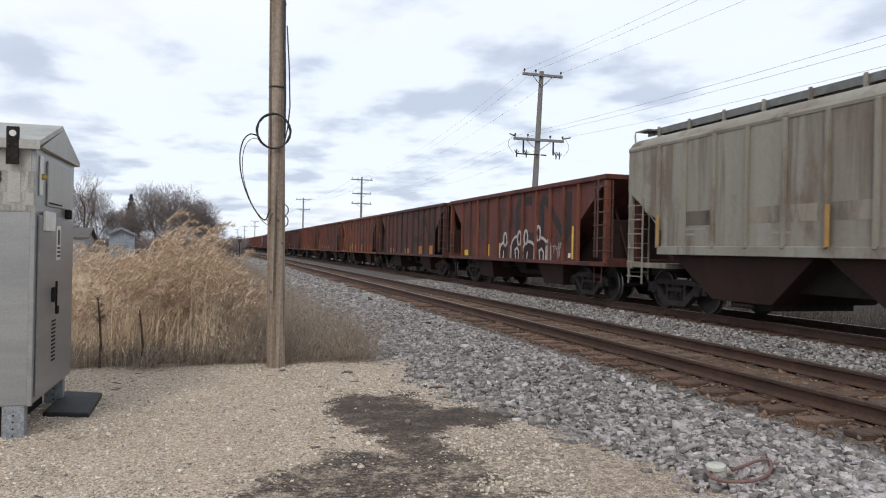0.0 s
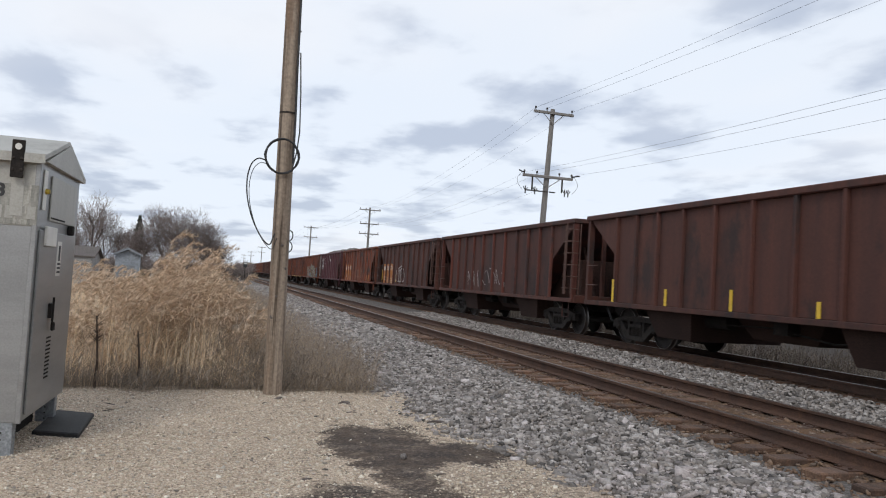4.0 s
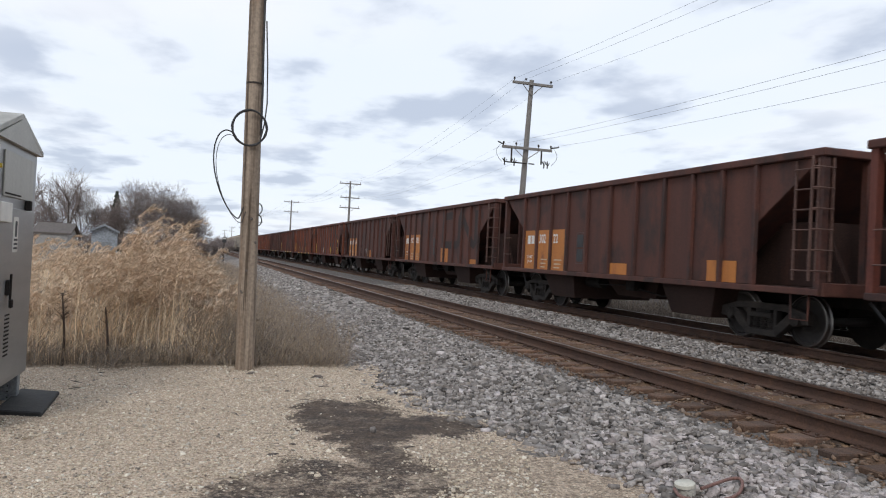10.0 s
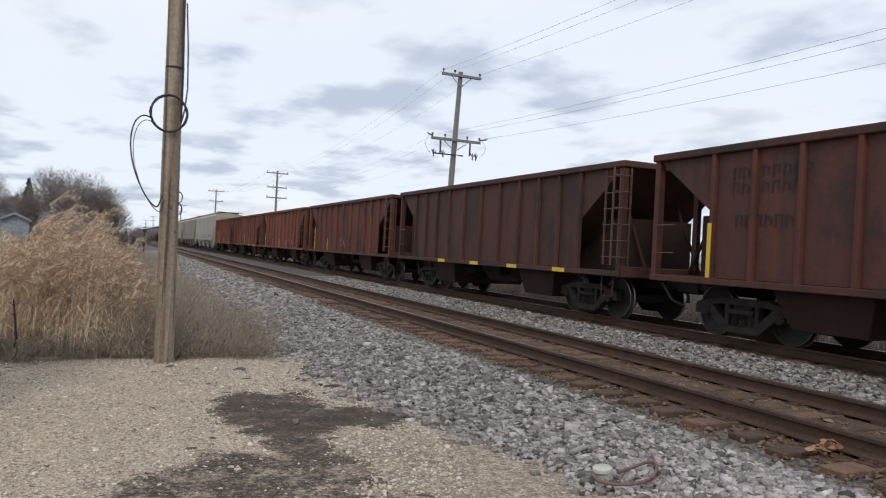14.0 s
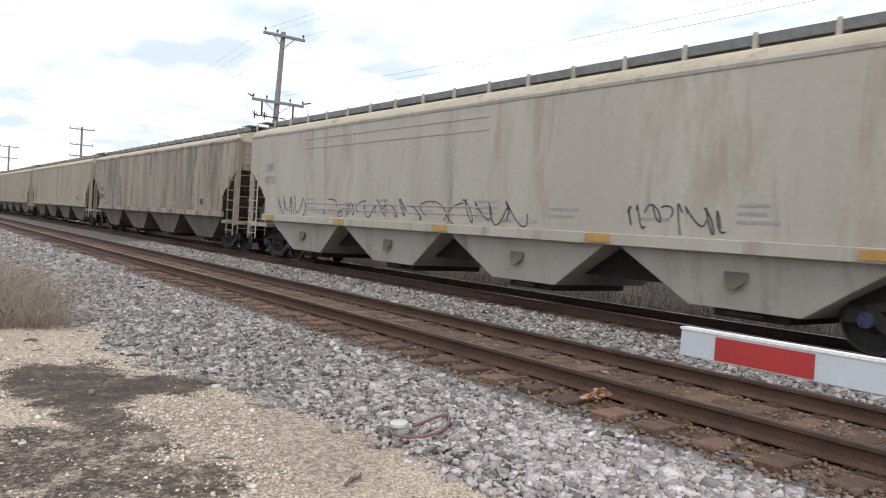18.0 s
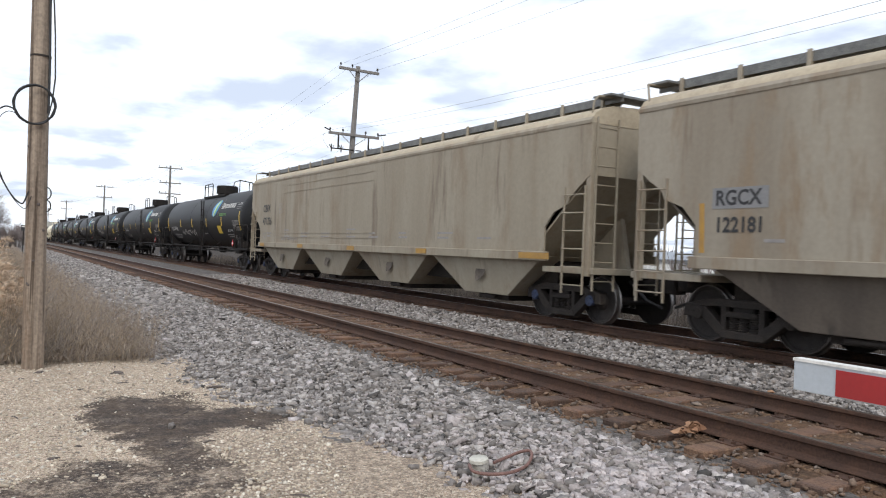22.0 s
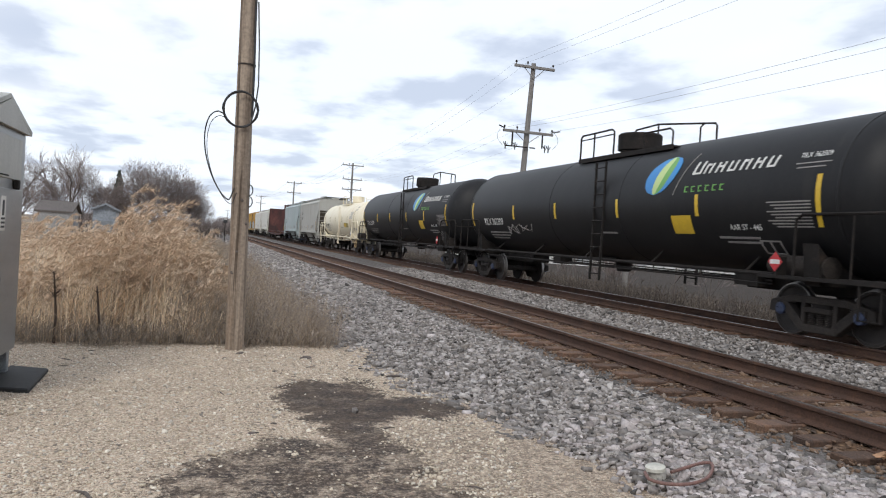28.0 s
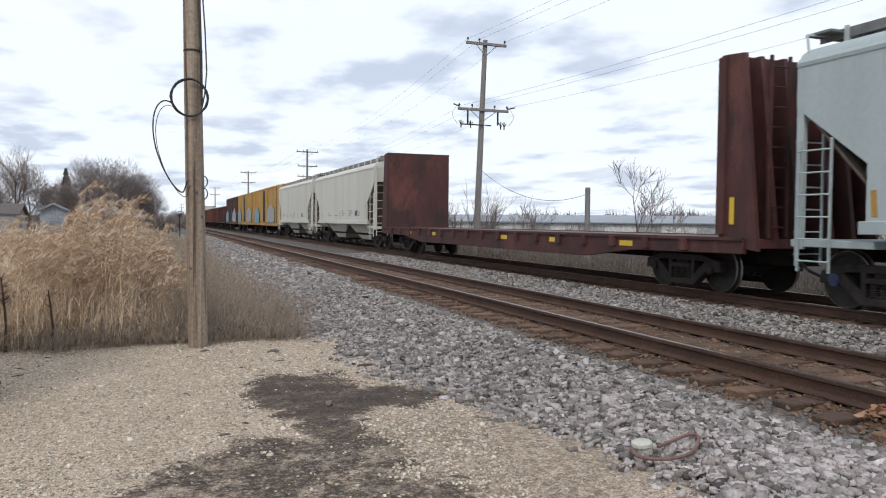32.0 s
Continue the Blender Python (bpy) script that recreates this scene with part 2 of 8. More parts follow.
V3 = (1, 1, 0.16)      # rain streaks run down
RUST = {
    "orange": surface("orange_oxide_paint", (0.185, 0.05, 0.021), (0.125, 0.033, 0.017), 2.6, 0.76, 0, 22, 0.06, (1, 1, 0.07), (0.075, 0.025, 0.017), 1.1, 0.57, 0.14, vary=0.14, blotch=(0.055, 0.023, 0.018), blotch_scale=0.9, blotch_at=0.53),
    "red": surface("red_oxide_paint", (0.12, 0.03, 0.018), (0.08, 0.023, 0.016), 2.6, 0.76, 0, 22, 0.06, (1, 1, 0.07), (0.05, 0.019, 0.015), 1.1, 0.57, 0.14, vary=0.14, blotch=(0.034, 0.016, 0.014), blotch_scale=0.9, blotch_at=0.53),
    "brown": surface("brown_oxide_paint", (0.084, 0.0265, 0.017), (0.058, 0.0205, 0.015), 2.6, 0.76, 0, 22, 0.06, (1, 1, 0.07), (0.11, 0.033, 0.018), 1.1, 0.57, 0.14, vary=0.14, blotch=(0.03, 0.016, 0.014), blotch_scale=0.9, blotch_at=0.53),
    "dark": surface("dark_brown_paint", (0.088, 0.029, 0.0185), (0.060, 0.0215, 0.0155), 2.6, 0.76, 0, 22, 0.06, (1, 1, 0.07), (0.100, 0.031, 0.018), 1.1, 0.57, 0.14, vary=0.14, blotch=(0.031, 0.0155, 0.013), blotch_scale=0.9, blotch_at=0.53),
    "maroon": surface("maroon_paint", (0.09, 0.02, 0.026), (0.07, 0.018, 0.024), 2.6, 0.62, 0, 22, 0.06, (1, 1, 0.07), (0.11, 0.03, 0.034), 1.1, 0.57, 0.14, vary=0.14, blotch=(0.048, 0.017, 0.021), blotch_scale=0.9, blotch_at=0.53),
}
BEIGE = surface("weathered_beige_paint", (0.385, 0.355, 0.300), (0.335, 0.303, 0.252), 1.0, 0.7, 0, 12, 0.03, (1, 1, 0.13), (0.25, 0.213, 0.165), 1.5, 0.57, 0.05, blotch=(0.30, 0.255, 0.195), blotch_scale=1.3, blotch_at=0.58, blotch_stretch=(1, 1, 0.28), detail=4)
BEIGED = surface("streaked_beige_paint", (0.325, 0.285, 0.222), (0.248, 0.208, 0.156), 1.0, 0.72, 0, 12, 0.03, (1, 1, 0.13), (0.19, 0.142, 0.098), 1.5, 0.57, 0.06, blotch=(0.245, 0.182, 0.12), blotch_scale=1.2, blotch_at=0.53, blotch_stretch=(1, 1, 0.28), detail=4)
BEIGEB = surface("brownish_beige_paint", (0.335, 0.292, 0.222), (0.278, 0.236, 0.174), 1.0, 0.72, 0, 12, 0.03, (1, 1, 0.13), (0.19, 0.150, 0.108), 1.5, 0.57, 0.06, blotch=(0.25, 0.195, 0.135), blotch_scale=1.2, blotch_at=0.56, blotch_stretch=(1, 1, 0.28), detail=4)
RIBBED = surface("rust_stained_beige_paint", (0.29, 0.268, 0.222), (0.215, 0.185, 0.145), 0.7, 0.72, 0, 12, 0.04, (1, 1, 0.08), (0.12, 0.088, 0.062), 0.9, 0.54, 0.06, blotch=(0.16, 0.12, 0.085), blotch_scale=0.8)
GREYP = surface("weathered_light_grey_paint", (0.425, 0.414, 0.375), (0.38, 0.369, 0.332), 1.0, 0.65, 0, 12, 0.03, (1, 1, 0.13), (0.32, 0.298, 0.252), 1.5, 0.60, 0.05, blotch=(0.35, 0.32, 0.262), blotch_scale=1.1, blotch_at=0.6, blotch_stretch=(1, 1, 0.28), detail=4)
DIRTY = surface("grimy_grey_paint", (0.315, 0.270, 0.212), (0.195, 0.160, 0.122), 1.0, 0.75, 0, 12, 0.03, (1, 1, 0.13), (0.085, 0.069, 0.055), 1.5, 0.53, 0.06, blotch=(0.12, 0.098, 0.077), blotch_scale=1.1, blotch_at=0.53, blotch_stretch=(1, 1, 0.28), detail=4)
PALEBLUE = surface("pale_blue_grey_paint", (0.40, 0.45, 0.45), (0.34, 0.395, 0.39), 0.9, 0.6, 0, 12, 0.03, (1, 1, 0.07), (0.25, 0.265, 0.25), 1.0, 0.62, 0.05)
WHITEP = surface("off_white_paint", (0.60, 0.58, 0.52), (0.52, 0.50, 0.44), 0.9, 0.6, 0, 12, 0.03, (1, 1, 0.07), (0.38, 0.345, 0.29), 1.0, 0.62, 0.05)
BLACKP = surface("black_tank_paint", (0.0115, 0.0115, 0.0125), (0.0165, 0.0160, 0.0165), 0.9, 0.50, 0, 12, 0.02, V3, (0.026, 0.0245, 0.0235), 0.8, 0.62, 0.1, spec=0.22)
TANROOF = surface("dusty_tan_roof_paint", (0.46, 0.385, 0.275), (0.38, 0.315, 0.225), 1.2, 0.8, 0, 14, 0.05, (1, 1, 1), (0.26, 0.205, 0.145), 1.4, 0.58, 0.1)
CREAM = surface("cream_tank_paint", (0.83, 0.765, 0.615), (0.77, 0.685, 0.505), 0.8, 0.55, 0, 20, 0.04, (1, 1, 0.3), (0.60, 0.48, 0.30), 0.9, 0.58, 0.06, blotch=(0.55, 0.37, 0.18), blotch_scale=0.55, blotch_at=0.60, blotch_stretch=(1, 1, 0.25))
OLIVE = surface("olive_yellow_reflector", (0.36, 0.285, 0.07), (0.29, 0.225, 0.065), 4, 0.5, 0, 50, 0.05, grain=0.15)
YELLOWP = surface("faded_yellow_paint", (0.46, 0.27, 0.06), (0.36, 0.21, 0.06), 0.6, 0.7, 0, 20, 0.1, V3, (0.18, 0.11, 0.05), 0.6, 0.58, 0.2)
GRIME = surface("black_running_gear", (0.014, 0.012, 0.011), (0.023, 0.019, 0.017), 4, 0.85, 0, 60, 0.3, third=(0.04, 0.029, 0.023), third_scale=2.0, spec=0.25)
GEAR = surface("dusty_cast_steel", (0.026, 0.022, 0.020), (0.042, 0.034, 0.029), 5, 0.8, 0, 60, 0.3, third=(0.016, 0.013, 0.013), third_scale=3.0, spec=0.25)
WHEEL = surface("wheel_steel", (0.024, 0.020, 0.019), (0.036, 0.030, 0.027), 6, 0.85, 0.0, 60, 0.15)
TREAD = surface("polished_tread", (0.30, 0.28, 0.265), (0.22, 0.205, 0.195), 6, 0.4, 1.0, 60, 0.05, grain=0.1)
CAPBLUE = surface("blue_bearing_cap", (0.035, 0.052, 0.115), (0.03, 0.038, 0.07), 8, 0.65, 0, 60, 0.1)
GRATE = surface("galvanised_grating", (0.20, 0.20, 0.19), (0.13, 0.13, 0.125), 5, 0.55, 0.5, 90, 0.3)
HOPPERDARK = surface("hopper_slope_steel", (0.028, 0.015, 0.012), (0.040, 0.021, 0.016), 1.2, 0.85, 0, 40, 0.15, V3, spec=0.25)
# rust tone far below the wagon paint: the end recess's shade is mixed in
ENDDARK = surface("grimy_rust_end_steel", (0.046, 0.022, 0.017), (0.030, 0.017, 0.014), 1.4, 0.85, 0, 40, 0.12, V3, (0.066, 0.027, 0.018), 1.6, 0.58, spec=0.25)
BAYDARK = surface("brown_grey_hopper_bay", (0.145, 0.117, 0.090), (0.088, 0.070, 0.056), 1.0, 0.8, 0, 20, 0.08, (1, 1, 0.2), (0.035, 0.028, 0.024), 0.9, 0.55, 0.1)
# near-black colour standing in for the shade between hopper bays
GAPSHADE = surface("shadowed_underframe_steel", (0.020, 0.017, 0.015), (0.030, 0.025, 0.021), 2.0, 0.9, 0, 30, 0.15, spec=0.2)
YMARK = surface("yellow_reflector", (0.70, 0.46, 0.03), (0.62, 0.40, 0.03), 4, 0.45, 0, 50, 0.05, grain=0.1)
OMARK = surface("dull_orange_reflector", (0.42, 0.23, 0.04), (0.34, 0.19, 0.05), 4, 0.5, 0, 50, 0.05, grain=0.15)
PANEL = surface("orange_stencil_panel", (0.44, 0.165, 0.035), (0.36, 0.125, 0.03), 3, 0.7, 0, 50, 0.06, V3, (0.25, 0.085, 0.035), 1.5, 0.58, 0.15, vary=0.12, blotch=(0.20, 0.07, 0.03), blotch_scale=1.6, blotch_at=0.58)
PANELW = surface("pale_stencil_panel", (0.52, 0.42, 0.30), (0.44, 0.33, 0.22), 3, 0.65, 0, 50, 0.1, V3, (0.22, 0.11, 0.07), 1.5, 0.55, 0.2)
WHITEM = surface("white_stencil", (0.72, 0.71, 0.68), (0.60, 0.58, 0.55), 6, 0.6, 0, 60, 0.05, grain=0.15)
GREYM = surface("faded_grey_stencil", (0.24, 0.22, 0.21), (0.30, 0.28, 0.26), 6, 0.7, 0, 60, 0.05, grain=0.2)
BLACKM = surface("black_stencil", (0.02, 0.02, 0.022), (0.035, 0.034, 0.034), 6, 0.6, 0, 60, 0.05, grain=0.2)
REPAINT = surface("grey_blue_repaint", (0.20, 0.20, 0.205), (0.24, 0.235, 0.23), 3, 0.7, 0, 30, 0.04, grain=0.1)
BULKHEAD = surface("patchy_red_brown_paint", (0.085, 0.026, 0.022), (0.045, 0.019, 0.017), 1.1, 0.8, 0, 30, 0.1, (1, 1, 0.5), (0.028, 0.016, 0.015), 0.9, 0.55, 0.15, blotch=(0.12, 0.042, 0.034), blotch_scale=0.8, blotch_at=0.57)
FADEDARK = surface("faded_black_lettering", (0.022, 0.016, 0.015), (0.032, 0.018, 0.016), 1.5, 0.8, 0, 30, 0.06, V3, (0.050, 0.022, 0.017), 1.8, 0.56, 0.1, blotch=(0.05, 0.022, 0.017), blotch_scale=1.5, blotch_at=0.6)
LADDER = surface("worn_ladder_steel", (0.115, 0.060, 0.046), (0.075, 0.038, 0.030), 5, 0.7, 0, 40, 0.1)
FADED = surface("faded_dark_lettering", (0.042, 0.024, 0.020), (0.055, 0.027, 0.021), 1.5, 0.8, 0, 30, 0.06, V3, (0.085, 0.032, 0.020), 1.8, 0.56, 0.1, blotch=(0.10, 0.034, 0.019), blotch_scale=1.5, blotch_at=0.6)
SPRAY = {
    "white": surface("white_spray_paint", (0.50, 0.46, 0.44), (0.38, 0.33, 0.31), 3, 0.6, 0, 50, 0.05),
    "black": surface("black_spray_paint", (0.015, 0.015, 0.016), (0.03, 0.028, 0.028), 3, 0.5, 0, 50, 0.05),
    "green": surface("pale_green_spray_paint", (0.33, 0.40, 0.27), (0.26, 0.33, 0.24), 2, 0.6, 0, 50, 0.05),
    "faded": surface("faded_cream_spray_paint", (0.24, 0.125, 0.075), (0.16, 0.065, 0.04), 2, 0.7, 0, 50, 0.05),
    "blue": surface("blue_spray_paint", (0.10, 0.30, 0.44), (0.14, 0.36, 0.46), 2, 0.6, 0, 50, 0.05),
}
LEAFB = surface("logo_blue", (0.03, 0.20, 0.50), (0.03, 0.24, 0.55), 2, 0.45, 0, 50, 0.02, grain=0.05)
LEAFG = surface("logo_green", (0.13, 0.34, 0.07), (0.16, 0.38, 0.08), 2, 0.45, 0, 50, 0.02, grain=0.05)
LEAFY = surface("logo_pale_green", (0.50, 0.62, 0.25), (0.46, 0.58, 0.22), 2, 0.45, 0, 50, 0.02, grain=0.05)
REDM = surface("red_marking", (0.50, 0.02, 0.025), (0.42, 0.02, 0.025), 4, 0.45, 0, 50, 0.03, grain=0.08)
PALESTONES = islands("dusty_pale_ballast_stone", [(0.173, 0.150, 0.142), (0.389, 0.340, 0.325), (0.497, 0.441, 0.427), (0.303, 0.264, 0.250), (0.605, 0.543, 0.525), (0.237, 0.208, 0.197), (0.432, 0.381, 0.359)], 0.85, 45, 0.2)
STONES = islands("grey_ballast_stone", [(0.045, 0.040, 0.036), (0.184, 0.164, 0.151), (0.275, 0.247, 0.226), (0.40, 0.362, 0.335), (0.107, 0.094, 0.084), (0.224, 0.201, 0.185), (0.479, 0.439, 0.411), (0.153, 0.135, 0.121), (0.306, 0.263, 0.229)], 0.85, 45, 0.2)
PEBBLES = islands("limestone_pebble", [(0.281, 0.237, 0.190), (0.53, 0.44, 0.335), (0.64, 0.55, 0.43), (0.43, 0.35, 0.26), (0.80, 0.73, 0.62), (0.173, 0.144, 0.120)], 0.9, 90)
BALLAST = surface("ballast_bed", (0.076, 0.066, 0.059), (0.153, 0.135, 0.122), 16, 0.95, 0, 30, 1.0, third=(0.306, 0.273, 0.250), third_scale=22, third_at=0.56, grain=0.45, lift=0.04)
CRIB = surface("brown_dusty_track_dirt", (0.150, 0.088, 0.052), (0.066, 0.045, 0.033), 2.6, 0.95, 0, 34, 0.9, third=(0.23, 0.145, 0.085), third_scale=9, third_at=0.54, grain=0.45, lift=0.03, spec=0.2)
RAILSIDE = surface("rusty_rail", (0.090, 0.046, 0.029), (0.060, 0.033, 0.023), 3, 0.85, 0.2, 50, 0.2, third=(0.12, 0.062, 0.036), third_scale=2)
RAILTOP = surface("worn_rail_head", (0.26, 0.23, 0.21), (0.18, 0.15, 0.135), 2, 0.35, 0.9, 40, 0.05)
TIE = surface("weathered_sleeper", (0.150, 0.082, 0.050), (0.082, 0.050, 0.036), 3, 0.92, 0, 45, 0.6, (2.5, 0.25, 1), (0.145, 0.085, 0.052), 1.6, 0.55, 0.35, vary=0.35, lift=0.02)
POLEW = surface("weathered_pole_wood", (0.33, 0.262, 0.200), (0.185, 0.140, 0.105), 3.0, 0.92, 0, 22, 0.6, (7, 7, 0.16), (0.085, 0.060, 0.043), 2.2, 0.53, 0.22, lift=0.010, blotch=(0.215, 0.14, 0.092), blotch_scale=1.3, blotch_at=0.56, blotch_stretch=(2, 2, 0.25))
FARWOOD = surface("grey_far_pole_wood", (0.25, 0.232, 0.215), (0.19, 0.175, 0.162), 3, 0.9, 0, 30, 0.3, (6, 6, 0.1))
CABLE = surface("black_cable_rubber", (0.016, 0.016, 0.017), (0.028, 0.027, 0.028), 10, 0.5, 0, 60, 0.1)
ALU = surface("brushed_aluminium", (0.34, 0.338, 0.332), (0.285, 0.283, 0.278), 1.2, 0.38, 0.5, 60, 0.06, (1, 1, 6), (0.27, 0.265, 0.257), 0.8, 0.6, 0.08)
ALULIGHT = surface("pale_painted_aluminium", (0.43, 0.415, 0.375), (0.36, 0.345, 0.31), 1.5, 0.5, 0.35, 60, 0.06, V3, (0.28, 0.265, 0.235), 1.2, 0.58, 0.1)
STAINED = surface("stained_aluminium_band", (0.20, 0.195, 0.175), (0.34, 0.33, 0.29), 7, 0.65, 0.2, 60, 0.1, (3, 3, 0.4), (0.45, 0.43, 0.38), 3, 0.55, 0.2)
MAT = surface("black_rubber_mat", (0.02, 0.02, 0.021), (0.035, 0.034, 0.033), 8, 0.75, 0, 80, 0.4)
SIGNW = surface("white_sign_face", (0.68, 0.66, 0.61), (0.60, 0.58, 0.53), 5, 0.5, 0, 60, 0.02, grain=0.08)
GATEW = surface("grey_white_retroreflective", (0.42, 0.455, 0.49), (0.385, 0.42, 0.455), 3, 0.4, 0, 60, 0.03, grain=0.05)
GATER = surface("red_retroreflective", (0.33, 0.018, 0.02), (0.28, 0.016, 0.018), 3, 0.4, 0, 60, 0.03, grain=0.06)
PVC = surface("white_plastic_cap", (0.54, 0.52, 0.45), (0.44, 0.42, 0.36), 6, 0.5, 0, 60, 0.05, grain=0.1)
HOSE = surface("reddish_brown_hose", (0.20, 0.105, 0.085), (0.15, 0.08, 0.066), 6, 0.65, 0, 60, 0.1)
REED = islands("dry_reed_stem", [(0.528, 0.369, 0.231), (0.858, 0.627, 0.396), (0.682, 0.539, 0.396), (0.920, 0.748, 0.528), (0.418, 0.325, 0.253), (0.770, 0.583, 0.385)], 0.9, 8, 0)
PLUME = islands("reed_plume", [(0.616, 0.462, 0.330), (0.770, 0.616, 0.462), (0.506, 0.369, 0.253), (0.880, 0.748, 0.594)], 0.95, 20, 0)
GREYGRASS = islands("grey_dead_weed", [(0.21, 0.172, 0.145), (0.31, 0.26, 0.215), (0.36, 0.27, 0.18), (0.16, 0.132, 0.115)], 0.95, 8, 0)
BARK = surface("bare_bark", (0.140, 0.115, 0.102), (0.095, 0.078, 0.070), 3, 0.95, 0, 30, 0.3)
FARTWIGS = islands("far_bare_twigs", [(0.105, 0.088, 0.083), (0.13, 0.108, 0.100), (0.085, 0.072, 0.070)], 0.95, 4, 0)
TWIGS = islands("bare_twigs", [(0.20, 0.165, 0.155), (0.26, 0.215, 0.198), (0.165, 0.138, 0.132)], 0.95, 4, 0)
SCRUB = islands("dull_brown_scrub", [(0.085, 0.066, 0.054), (0.13, 0.102, 0.082), (0.20, 0.16, 0.125), (0.06, 0.048, 0.042)], 0.95, 8, 0)
STALK = surface("dark_dead_stalk", (0.042, 0.028, 0.021), (0.065, 0.043, 0.031), 6, 0.95, 0, 40, 0.2)
LITTER = islands("orange_brown_dead_leaf", [(0.26, 0.135, 0.075), (0.36, 0.21, 0.12), (0.19, 0.09, 0.05)], 0.9, 20, 0)
NEEDLES = islands("fir_needles", [(0.030, 0.040, 0.028), (0.045, 0.055, 0.036), (0.024, 0.031, 0.022)], 0.9, 5, 0)


# ---- ground ----
PATCHES = [(1.45, 7.75, 0.56, 0.98), (2.10, 7.35, 0.76, 0.46), (1.48, 6.98, 0.46, 0.45), (1.36, 6.40, 0.26, 0.45), (0.82, 5.82, 0.50, 0.42), (1.28, 5.62, 0.46, 0.50), (0.34, 5.36, 0.48, 0.45), (0.85, 5.15, 0.62, 0.45), (0.22, 4.85, 0.50, 0.45), (1.25, 4.55, 0.62, 0.45), (0.25, 4.2, 0.70, 0.5)]


def ground_material():
    """Pale crushed limestone by the tracks with oil-dark stains, dead grass and soil beyond it."""
    mt = bpy.data.materials.new("limestone_yard_and_dead_grass")
    mt.use_nodes = True
    n, l = mt.node_tree.nodes, mt.node_tree.links
    b = n["Principled BSDF"]
    b.inputs["Roughness"].default_value = 0.95
    b.inputs["Specular IOR Level"].default_value = 0.2
    tc = n.new("ShaderNodeTexCoord")

    def noise_at(scale, detail, rough=0.6):
        t = n.new("ShaderNodeTexNoise")
        t.inputs["Scale"].default_value, t.inputs["Detail"].default_value, t.inputs["Roughness"].default_value = scale, detail, rough
        l.new(tc.outputs["Object"], t.inputs["Vector"])
        return t.outputs[0]

    def rng(src, lo, hi, a=0.0, c=1.0):
        r = n.new("ShaderNodeMapRange")
        r.inputs[1].default_value, r.inputs[2].default_value, r.inputs[3].default_value, r.inputs[4].default_value = lo, hi, a, c
        l.new(src, r.inputs[0])
        return r.outputs[0]

    def calc(op, a, c):
        m = n.new("ShaderNodeMath")
        m.operation = op
        for i, s in enumerate((a, c)):
            if isinstance(s, (int, float)):
                m.inputs[i].default_value = s
            else:
                l.new(s, m.inputs[i])
        return m.outputs[0]

    def mix(fac, a, c):
        m = n.new("ShaderNodeMix")
        m.data_type = "RGBA"
        l.new(fac, m.inputs[0])
        for i, s in ((6, a), (7, c)):
            if isinstance(s, tuple):
                m.inputs[i].default_value = s
            else:
                l.new(s, m.inputs[i])
        return m.outputs[2]

    vor = n.new("ShaderNodeTexVoronoi")
    vor.inputs["Scale"].default_value = 60
    l.new(tc.outputs["Object"], vor.inputs["Vector"])
    sep = n.new("ShaderNodeSeparateXYZ")
    l.new(tc.outputs["Object"], sep.inputs[0])
    wob = noise_at(2.2, 6, 0.65)
    limestone = mix(rng(noise_at(1.1, 4), 0.4, 0.62), (0.490, 0.370, 0.272, 1), (0.400, 0.296, 0.214, 1))
    limestone = mix(rng(noise_at(45, 3), 0.42, 0.62), limestone, (0.60, 0.505, 0.395, 1))
    limestone = mix(rng(noise_at(28, 4), 0.56, 0.64), limestone, (0.17, 0.125, 0.090, 1))
    limestone = mix(rng(noise_at(75, 3, 0.7), 0.57, 0.64), limestone, (0.12, 0.09, 0.07, 1))
    limestone = mix(rng(noise_at(95, 3, 0.7), 0.58, 0.66), limestone, (0.74, 0.66, 0.55, 1))
    dx = calc("DIVIDE", calc("SUBTRACT", sep.outputs[0], 2.3), 1.0)
    dy = calc("DIVIDE", calc("SUBTRACT", sep.outputs[1], 5.3), 1.5)
    worn = calc("ADD", calc("MULTIPLY", dx, dx), calc("MULTIPLY", dy, dy))
    worn = calc("MULTIPLY", rng(calc("ADD", worn, rng(wob, 0.3, 0.7, -0.6, 0.6)), 1.5, 0.5, 0.0, 0.75), rng(noise_at(18, 5, 0.75), 0.42, 0.58))
    limestone = mix(worn, limestone, (0.185, 0.145, 0.112, 1))
    stain = None
    for x, y, rx, ry in PATCHES:
        dx = calc("DIVIDE", calc("SUBTRACT", sep.outputs[0], x), rx)
        dy = calc("DIVIDE", calc("SUBTRACT", sep.outputs[1], y), ry)
        d = calc("SQRT", calc("ADD", calc("MULTIPLY", dx, dx), calc("MULTIPLY", dy, dy)), 0.0)
        stain = d if stain is None else calc("MINIMUM", stain, d)
    stain = calc("ADD", stain, rng(wob, 0.3, 0.7, -0.46, 0.46))
    stain = calc("ADD", stain, rng(noise_at(7, 5, 0.7), 0.3, 0.7, -0.26, 0.26))
    stain = calc("ADD", stain, rng(noise_at(30, 4, 0.7), 0.3, 0.7, -0.30, 0.30))
    dark = rng(stain, 1.24, 0.92)
    solid = rng(sep.outputs[1], 6.0, 6.9, 0.50, 0.88)
    speckle = calc("MULTIPLY", calc("SUBTRACT", 1.0, solid), rng(noise_at(22, 6, 0.8), 0.40, 0.52))
    dark = calc("MULTIPLY", dark, calc("ADD", solid, speckle))
    thin = calc("MULTIPLY", rng(sep.outputs[1], 6.6, 5.6, 0.15, 0.62), rng(noise_at(4.2, 7, 0.72), 0.50, 0.40))
